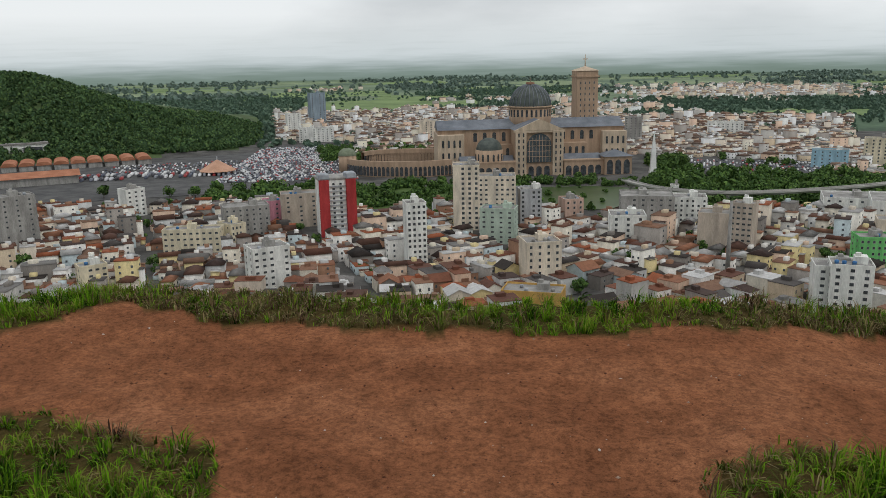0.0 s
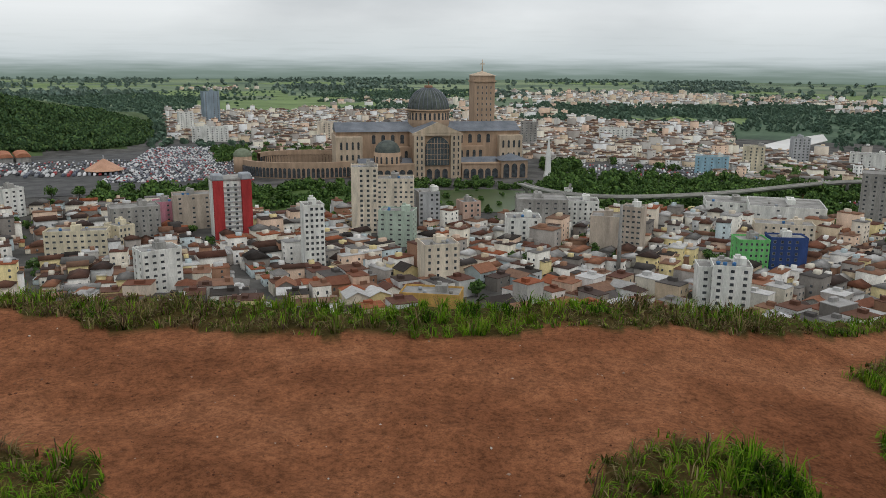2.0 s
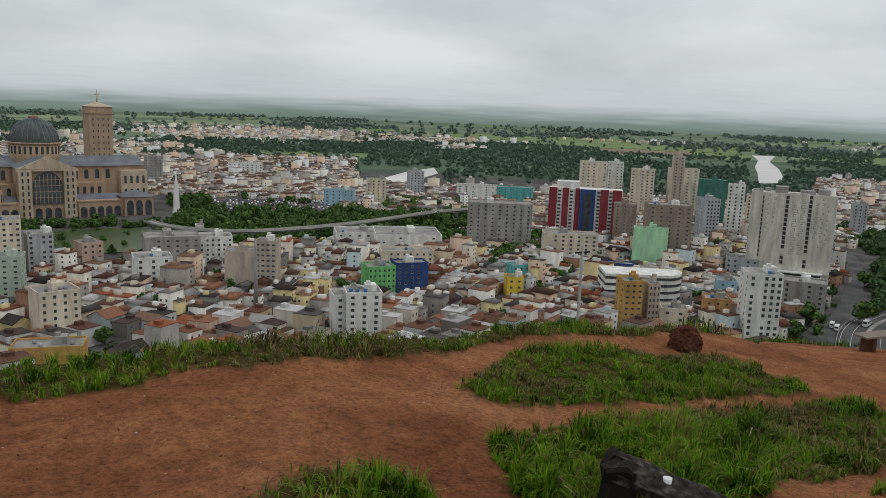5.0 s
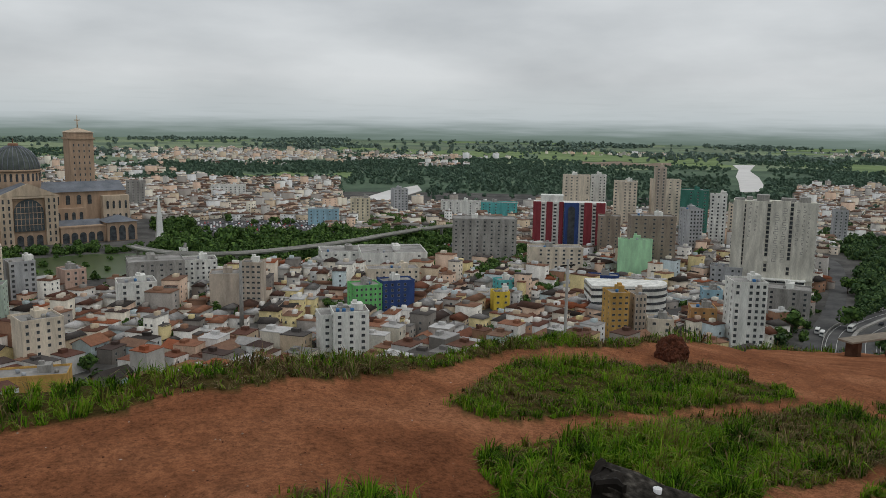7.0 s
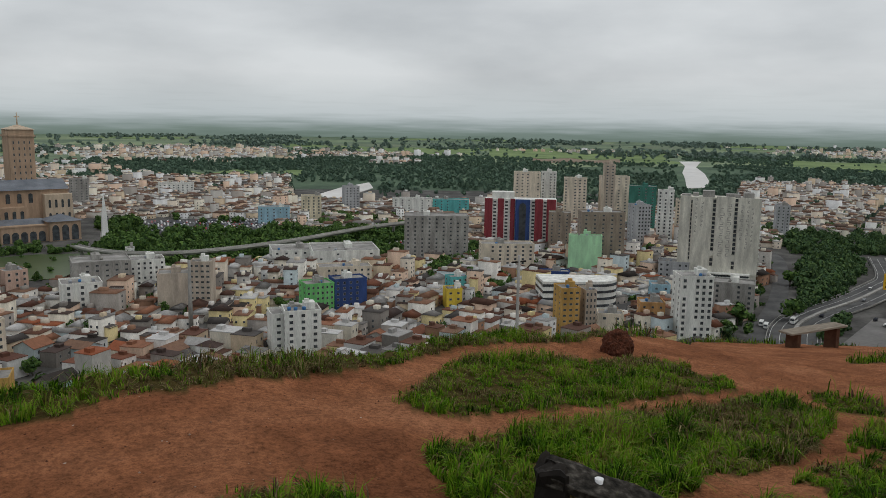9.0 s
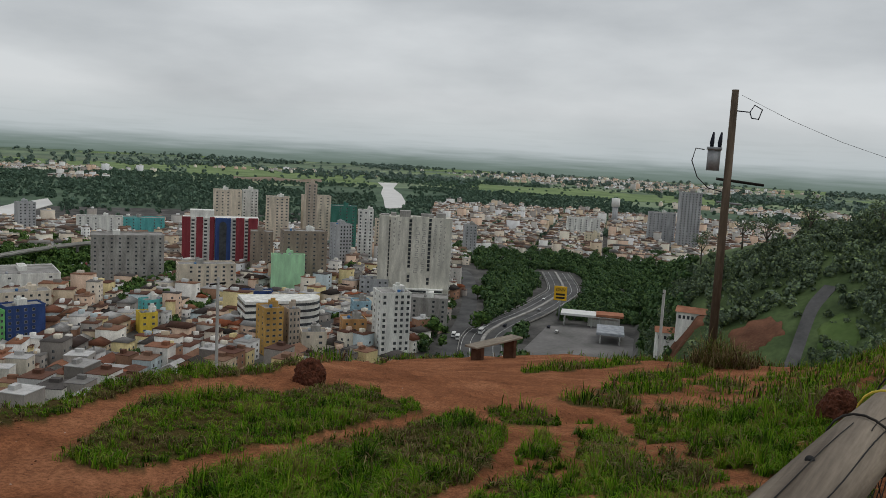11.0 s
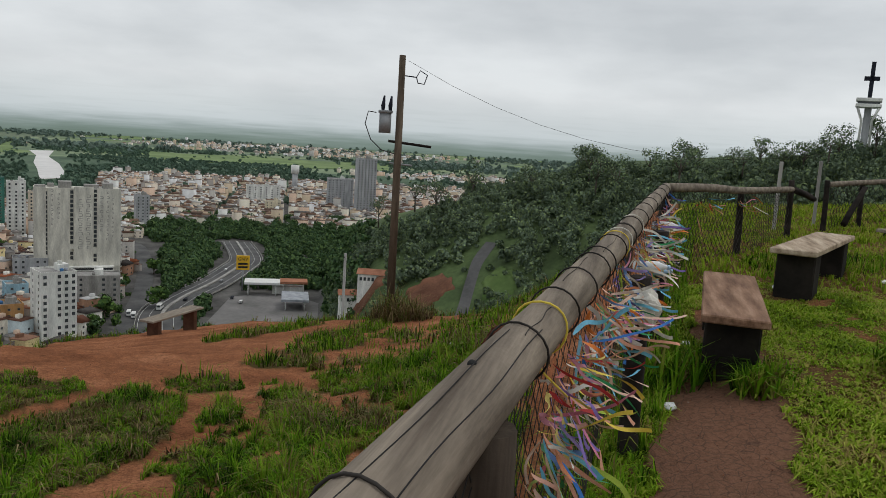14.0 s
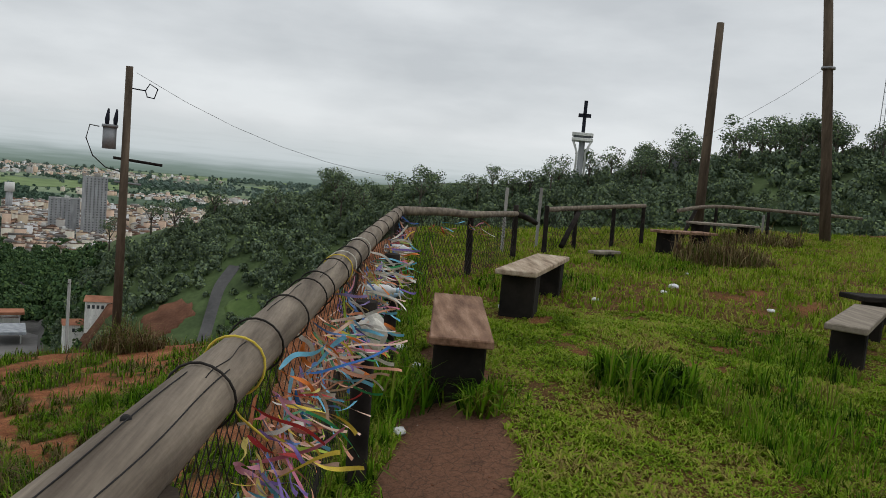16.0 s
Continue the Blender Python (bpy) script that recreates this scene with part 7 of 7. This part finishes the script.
P2, z2 = pole(20.5, -8.2, 5.99, 0.125, "tall tapering concrete lamp pole beside the far fence")
P3, z3 = pole(20.0, -11.3, 8.5, 0.135, "tall brown utility pole with a steel band", (0.4, 0.75))
bm = bmesh.new()
tube(bm, ((0.22, 0.41, 5.1 - z3), (0.22, 0.41, 5.16 - z3)), 0.165, 12)
part("steel_band", bm, "steel_grey", P3)


def cable(a, b_, sag, label, r=0.011):
    bm = bmesh.new()
    A, B = Vector(a), Vector(b_)
    tube(bm, [A.lerp(B, t) - Vector((0, 0, sag * 4 * t * (1 - t))) for t in (k / 16 for k in range(17))], r, 5)
    return tagged(part("power_cable", bm, "wire_metal"), label, "cable")


cable((18.25, 4.95, 3.2), (20.2, -10.85, 5.15), 2.6, "thin power cable sagging between two poles", 0.004)

for a, q, zt in ((39.6, 62, -8.6), (70.4, 120, -16.5), (16.3, 420, -70)):
    x, y, _ = polar(a, q)
    b = base("street_pole", (x, y, height(x, y)), 0, "grey concrete street pole on the slope below", "pole")
    bm = bmesh.new()
    tube(bm, ((0, 0, -0.5), (0, 0, zt - height(x, y))), (0.28 * q / 90, 0.16 * q / 90), 8)
    part("post", bm, "concrete", b)
    bm = bmesh.new()
    tube(bm, ((-0.7, 0, zt - height(x, y) - 0.5), (0.7, 0, zt - height(x, y) - 0.5)), 0.07, 5)
    part("crossarm", bm, "bench_dark", b)

# ---- the fence ----
FENCE = base("log_fence", (0, 0, 0), 0, "weathered log rail fence with wire mesh and posts", "fence")
RAIL = ((-2.2, 0.45, 1.11), (0.2, 0.25, 1.13), (1.45, 0.15, 1.145), (2.1, 0.1, 1.155), (2.78, 0.045, 1.165), (4.64, -0.105, 1.19), (6.8, -0.27, 1.22), (8.86, -0.44, 1.25))


def log(pts, r0, r1, mat="log_wood", sides=16, n=6, rough=0.06):
    line = glide(pts, n)
    bm = bmesh.new()
    tube(bm, line, [r0 + (r1 - r0) * k / (len(line) - 1) for k in range(len(line))], sides)
    for v in bm.verts:
        d = noise.noise(v.co * Vector((2.2, 7, 7))) * 0.06 + noise.noise(v.co * 1.7) * 0.05
        i = min(range(len(line)), key=lambda k: (Vector(line[k]) - v.co).length)
        v.co += (v.co - Vector(line[i])) * d * rough / 0.06
    return bm


rail = part("rail", log(RAIL, 0.075, 0.05, n=10), "log_wood", FENCE)


def rail_at(x):
    xs, ys, zs = zip(*RAIL)
    return Vector((x, float(np.interp(x, xs, ys)), float(np.interp(x, xs, zs))))


def rail_r(x):
    return 0.075 - 0.025 * (x + 2.2) / 11.06


for x0, wrap in ((1.46, 1), (2.31, 1), (2.76, 1), (3.13, 1), (3.49, 1), (3.68, 1), (4.1, 1), (4.6, 2), (5.0, 1), (5.5, 1), (6.0, 1), (6.54, 1), (7.1, 1), (7.8, 1), (8.4, 1)):
    for k in range(wrap):
        c = rail_at(x0 + 0.02 * k)
        bm = bmesh.new()
        tube(bm, [c + Vector((0.012 * math.sin(2 * a), (rail_r(x0) + 0.005) * math.cos(a), (rail_r(x0) + 0.004) * math.sin(a))) for a in (2 * math.pi * i / 20 for i in range(21))], 0.0028, 5, cap=False)
        part("wire_band", bm, "wire_metal", rail, "dark wire wound round the rail")
for x0, z0, L_, w_ in ((1.1, 0.052, 1.15, 0.0014), (1.45, 0.04, 0.9, 0.0016), (2.25, 0.05, 0.3, 0.0012), (2.9, 0.045, 0.5, 0.0012), (3.6, 0.05, 0.6, 0.0012)):
    bm = bmesh.new()
    a = 1.15 + 0.5 * math.sin(x0 * 7)
    tube(bm, [rail_at(x0 + L_ * t) + Vector((0, -math.cos(a + 0.05 * math.sin(9 * t)) * (rail_r(x0) - 0.001), math.sin(a + 0.05 * math.sin(9 * t)) * (rail_r(x0) - 0.001))) for t in (k / 12 for k in range(13))], w_, 4)
    part("crack", bm, "lettering", rail, "dark drying crack in the log")
bm = bmesh.new()
bmesh.ops.create_icosphere(bm, subdivisions=2, radius=0.009, matrix=Matrix.Translation(rail_at(1.985) + Vector((0, 0.012, 0.062))))
part("knot", bm, "lettering", rail, "dark nail knot")
for x0, r, mt, out in ((-0.6, 0.06, "post_log", 0), (1.93, 0.062, "post_log", 0.02), (4.68, 0.055, "post_wood", 0.09), (6.8, 0.06, "post_wood", 0.08), (8.86, 0.055, "post_wood", 0)):
    c = rail_at(x0) - Vector((0, out, 0.17 if out > 0.05 else 0))
    zg = height(c.x, c.y) - 0.2
    part("post", log(((c.x, c.y - 0.03, zg), (c.x + 0.01, c.y - 0.02, (zg + c.z) / 2), (c.x, c.y - 0.01, c.z - 0.03)), r, r * 0.95, mt, 10, 4), mt, FENCE)
# the far turns of the fence
for k, pts in enumerate((((8.86, -0.44, 1.25), (10.0, -1.0, 1.235), (11.0, -1.42, 1.19), (13.2, -2.36, 1.17)), ((13.2, -2.36, 1.17), (13.5, -2.6, 1.1), (13.85, -2.8, 1.02)), ((14.72, -3.16, 1.23), (15.86, -3.96, 1.28), (17.18, -5.69, 1.42)), ((19.5, -7.28, 1.35), (20.4, -8.5, 1.52), (20.9, -10.2, 1.55), (20.6, -12.5, 1.55)), ((19.4, -7.4, 0.75), (20.2, -8.0, 1.45)), ((14.9, -3.5, 0.6), (15.5, -3.9, 1.2)))):
    part("rail", log(pts, 0.048 if k else 0.05, 0.042, "log_wood" if k in (0, 2, 3) else "post_wood", 8, 4), "log_wood" if k in (0, 2, 3) else "post_wood", FENCE)
for x0, y0, zt in ((11.0, -1.42, 1.2), (13.2, -2.36, 1.3), (14.72, -3.16, 1.3), (15.86, -3.96, 1.3), (16.6, -4.9, 1.36), (17.18, -5.69, 1.45), (20.4, -8.6, 1.5), (20.9, -10.2, 1.5)):
    zg = height(x0, y0) - 0.2
    part("post", log(((x0, y0, zg), (x0 + 0.02, y0, (zg + zt) / 2), (x0, y0 + 0.02, zt)), 0.045, 0.04, "post_wood", 8, 3), "post_wood", FENCE)
for x0, y0, zt in ((14.6, -2.4, 1.75), (15.9, -3.25, 1.8), (22, -10.6, 1.6)):
    bm = bmesh.new()
    box(bm, x0 - 0.026, x0 + 0.026, y0 - 0.026, y0 + 0.026, height(x0, y0) - 0.2, zt - 0.2, bevel=0.008)
    tagged(part("concrete_post", bm, "concrete"), "pale concrete fence post beyond the log fence", "post")


def wire_net(pts, hgt, step, r):
    """Diamond wire netting below a rail."""
    bm = bmesh.new()
    line = [Vector(p) for p in glide(pts, 6)]
    acc = [0.0]
    for a, c in zip(line, line[1:]):
        acc.append(acc[-1] + (c - a).length)

    def at(s, t):
        k = min(len(acc) - 2, max(0, int(np.searchsorted(acc, s)) - 1))
        q = line[k].lerp(line[k + 1], (s - acc[k]) / max(1e-6, acc[k + 1] - acc[k]))
        return q - Vector((0, 0.02 + 0.03 * math.sin(s * 2.3 + t * 3), hgt * t))
    m = int(acc[-1] / step)
    for k in range(-int(hgt / step), m + 1):
        for d in (1, -1):
            s0, s1 = (k * step, k * step + hgt) if d > 0 else (k * step + hgt, k * step)
            ts = [t for t in (i / 6 for i in range(7)) if 0 <= s0 + (s1 - s0) * t <= acc[-1]]
            if len(ts) > 1:
                tube(bm, [at(s0 + (s1 - s0) * t, t) for t in ts], r, 3, cap=False)
    return bm


part("wire_net", wire_net(((1.0, 0.2, 1.15), (4.64, -0.1, 1.18), (8.86, -0.44, 1.22)), 1.0, 0.085, 0.0016), "wire_metal", FENCE)
part("wire_net", wire_net(((8.86, -0.44, 1.22), (11.0, -1.42, 1.17), (13.2, -2.36, 1.15)), 0.95, 0.11, 0.003), "wire_metal", FENCE)
part("wire_net", wire_net(((14.72, -3.16, 1.2), (15.86, -3.96, 1.26), (17.18, -5.69, 1.4)), 0.8, 0.16, 0.004), "wire_metal", FENCE)

# ---- ribbons tied to the netting ----


def ribbon_mesh(seed, L_, w):
    """A narrow cloth strip, tied at the origin and blown along +x: it drops from its knot, then streams, curls and twists."""
    g = np.random.RandomState(seed)
    n = 20
    t = np.linspace(0, 1, n)
    slope = g.uniform(-0.15, 0.55) + g.uniform(0.3, 1.0) * np.exp(-t * 7) + 0.38 * np.sin(t * g.uniform(3, 9) + g.uniform(0, 6)) * t
    turn = 0.45 * np.sin(t * g.uniform(3, 8) + g.uniform(0, 6)) * (0.2 + t)
    step = L_ / (n - 1)
    C = np.column_stack((np.cumsum(np.cos(slope) * np.cos(turn)), np.cumsum(np.cos(slope) * np.sin(turn)), -np.cumsum(np.sin(slope)))) * step
    C -= C[0]
    tw = g.uniform(-0.8, 0.8) + t * g.uniform(-3.5, 3.5)
    S = np.column_stack((-np.sin(turn) * np.cos(tw), np.cos(turn) * np.cos(tw), np.sin(tw))) * (w / 2 * np.minimum(1, 0.35 + 4 * t))[:, None]
    V = np.concatenate((C - S, C + S))
    F = np.array([(k, k + 1, n + k + 1, n + k) for k in range(n - 1)])
    return V, F


random.seed(8)
NAMES = list(RIBBON_COLOURS)
WEIGHT = (6, 13, 16, 6, 7, 7, 5, 7, 4, 14, 6, 16)
SHEETS = {}
KNOTS = []
for k in range(46):
    x0 = 2.45 + 6.1 * ((k + random.random()) / 46) ** 1.15
    drop = random.choice((random.uniform(0.09, 0.3), random.uniform(0.15, 0.42), random.uniform(0.3, 0.55 if 2.9 < x0 < 4.5 else 0.42)))
    KNOTS.append((rail_at(x0) + Vector((0, -0.035, -drop)), random.choices(NAMES, WEIGHT, k=3), random.gauss(-1.3, 0.2)))
for x0 in (9.6, 9.9, 10.9, 11.3):
    KNOTS.append((Vector((x0, -0.48 - 0.44 * (x0 - 8.86), 1.08)), random.choices(NAMES, (1, 2, 4, 1, 2, 1, 1, 9, 4, 2, 1, 2), k=3), -1.3))
for k in range(290):
    c, few, wind = KNOTS[k % 46 if k < 270 else 46 + k % 4]
    mt = random.choice(few) if random.random() < 0.6 else random.choices(NAMES, WEIGHT)[0]
    shape = random.randrange(7)
    if (mt, shape) not in SHEETS:
        V, F = ribbon_mesh(NAMES.index(mt) * 7 + shape, random.uniform(0.13, 0.31), random.uniform(0.008, 0.016))
        SHEETS[mt, shape] = put_mesh("ribbon", V, F, [mt], smooth=True)
    ob = new("ribbon", SHEETS[mt, shape])
    ob.matrix_basis = Matrix.LocRotScale(c + Vector((random.gauss(0, 0.05), random.gauss(0, 0.012), random.gauss(0, 0.045))), Euler((random.uniform(-0.9, 0.9), random.gauss(0.3, 0.45), wind + random.gauss(0, 0.4))), (1, 1, 1))
    colour = mt.split("_")[1]
    tagged(ob, "narrow %s cloth ribbon tied to the fence netting" % {"sky": "light blue", "pale": "pale peach"}.get(colour, colour), "ribbon", "ribbons on the fence")
# a few long ends low on the near netting
for x0, drop, mt, pitch, L_ in ((2.25, 0.62, "ribbon_orange", 0.9, 0.3), (2.2, 0.66, "ribbon_yellow", 1.0, 0.34), (2.32, 0.6, "ribbon_red", 1.1, 0.3), (2.5, 0.45, "ribbon_sky", 1.3, 0.32), (2.62, 0.44, "ribbon_violet", 0.7, 0.4), (2.64, 0.46, "ribbon_yellow", 0.75, 0.42), (2.6, 0.45, "ribbon_blue", 0.8, 0.36), (2.9, 0.42, "ribbon_lime", 0.9, 0.28), (2.44, 0.36, "ribbon_pale", 1.2, 0.2), (2.46, 0.5, "ribbon_green", 1.25, 0.3)):
    V, F = ribbon_mesh(int(x0 * 100), L_, 0.016)
    ob = new("ribbon", put_mesh("ribbon", V, F, [mt], smooth=True))
    ob.matrix_basis = Matrix.LocRotScale(rail_at(x0) + Vector((0, -0.04, -drop)), Euler((0.3, pitch - 0.35, -1.35)), None)
    tagged(ob, "long %s cloth ribbon hanging low on the netting" % {"sky": "light blue", "pale": "pale peach"}.get(mt.split("_")[1], mt.split("_")[1]), "ribbon", "ribbons on the fence")
# crumpled knots and faded scraps where the ribbons are tied
material("ribbon_mixed", tuple(tuple(0.75 * v + 0.1 for v in c) for c in RIBBON_COLOURS.values()), scale=25, vary="island", shade=0.25)
V, F, o = [], [], 0
for k in range(420):
    v, f = ribbon_mesh(500 + k % 40, random.uniform(0.04, 0.15), random.uniform(0.007, 0.014))
    c = random.choice(KNOTS[:46])[0]
    m = Matrix.LocRotScale(c + Vector((random.gauss(0, 0.06), random.gauss(0, 0.015), random.gauss(0, 0.06))), Euler((random.uniform(-1.5, 1.5), random.uniform(-0.6, 1.4), random.gauss(-1.3, 0.8))), None)
    V.append(v @ np.array(m.to_3x3()).T + np.array(m.translation))
    F.append(f + o)
    o += len(v)
tagged(new("ribbon_tangle", put_mesh("ribbon_tangle", np.concatenate(V), np.concatenate(F), ["ribbon_mixed"])), "tangle of faded thin ribbons on the netting", "ribbons", kind="stuff")
# knotted ribbons round the rail
for x0, mt in ((2.56, "ribbon_yellow"), (4.25, "ribbon_yellow"), (4.4, "ribbon_white"), (5.1, "ribbon_white")):
    c = rail_at(x0)
    bm = bmesh.new()
    tube(bm, [c + Vector((0.006 * math.sin(a * 3), (rail_r(x0) + 0.004) * math.cos(a), (rail_r(x0) + 0.004) * math.sin(a))) for a in (2 * math.pi * i / 20 for i in range(21))] + [c + Vector((0.02, -0.02, -0.12)), c + Vector((0.05, -0.08, -0.18))], 0.003, 5)
    tagged(part("tied_ribbon", bm, mt), "thin ribbon knotted round the log rail", "ribbon", "ribbons on the fence")
for x0, dz, mt in ((5.55, -0.28, "plastic_white"), (6.3, -0.42, "plastic_blue"), (7.2, -0.2, "plastic_white")):
    b = base("plastic_bottle", rail_at(x0) + Vector((0, -0.1, dz)), -1.2, "empty clear plastic bottle stuck in the netting", "bottle")
    bm = bmesh.new()
    tube(bm, ((-0.1, 0, 0), (0.05, 0, 0), (0.085, 0, 0), (0.1, 0, 0)), (0.033, 0.033, 0.015, 0.013), 12)
    part("body", bm, mt, b)
    bm = bmesh.new()
    tube(bm, ((0.1, 0, 0), (0.118, 0, 0)), 0.015, 10)
    part("cap", bm, "plastic_blue", b, "blue screw cap")
bm = bmesh.new()
bmesh.ops.create_icosphere(bm, subdivisions=3, radius=0.07)
for v in bm.verts:
    v.co = Vector((v.co.x, v.co.y, v.co.z * 1.4)) * (1 + 0.3 * noise.noise(v.co * 25))
ob = tagged(part("cloth_bag", bm, "ribbon_white"), "pale cloth bag hung on the netting", "bag")
ob.location = rail_at(4.6) + Vector((0, -0.14, -0.34))
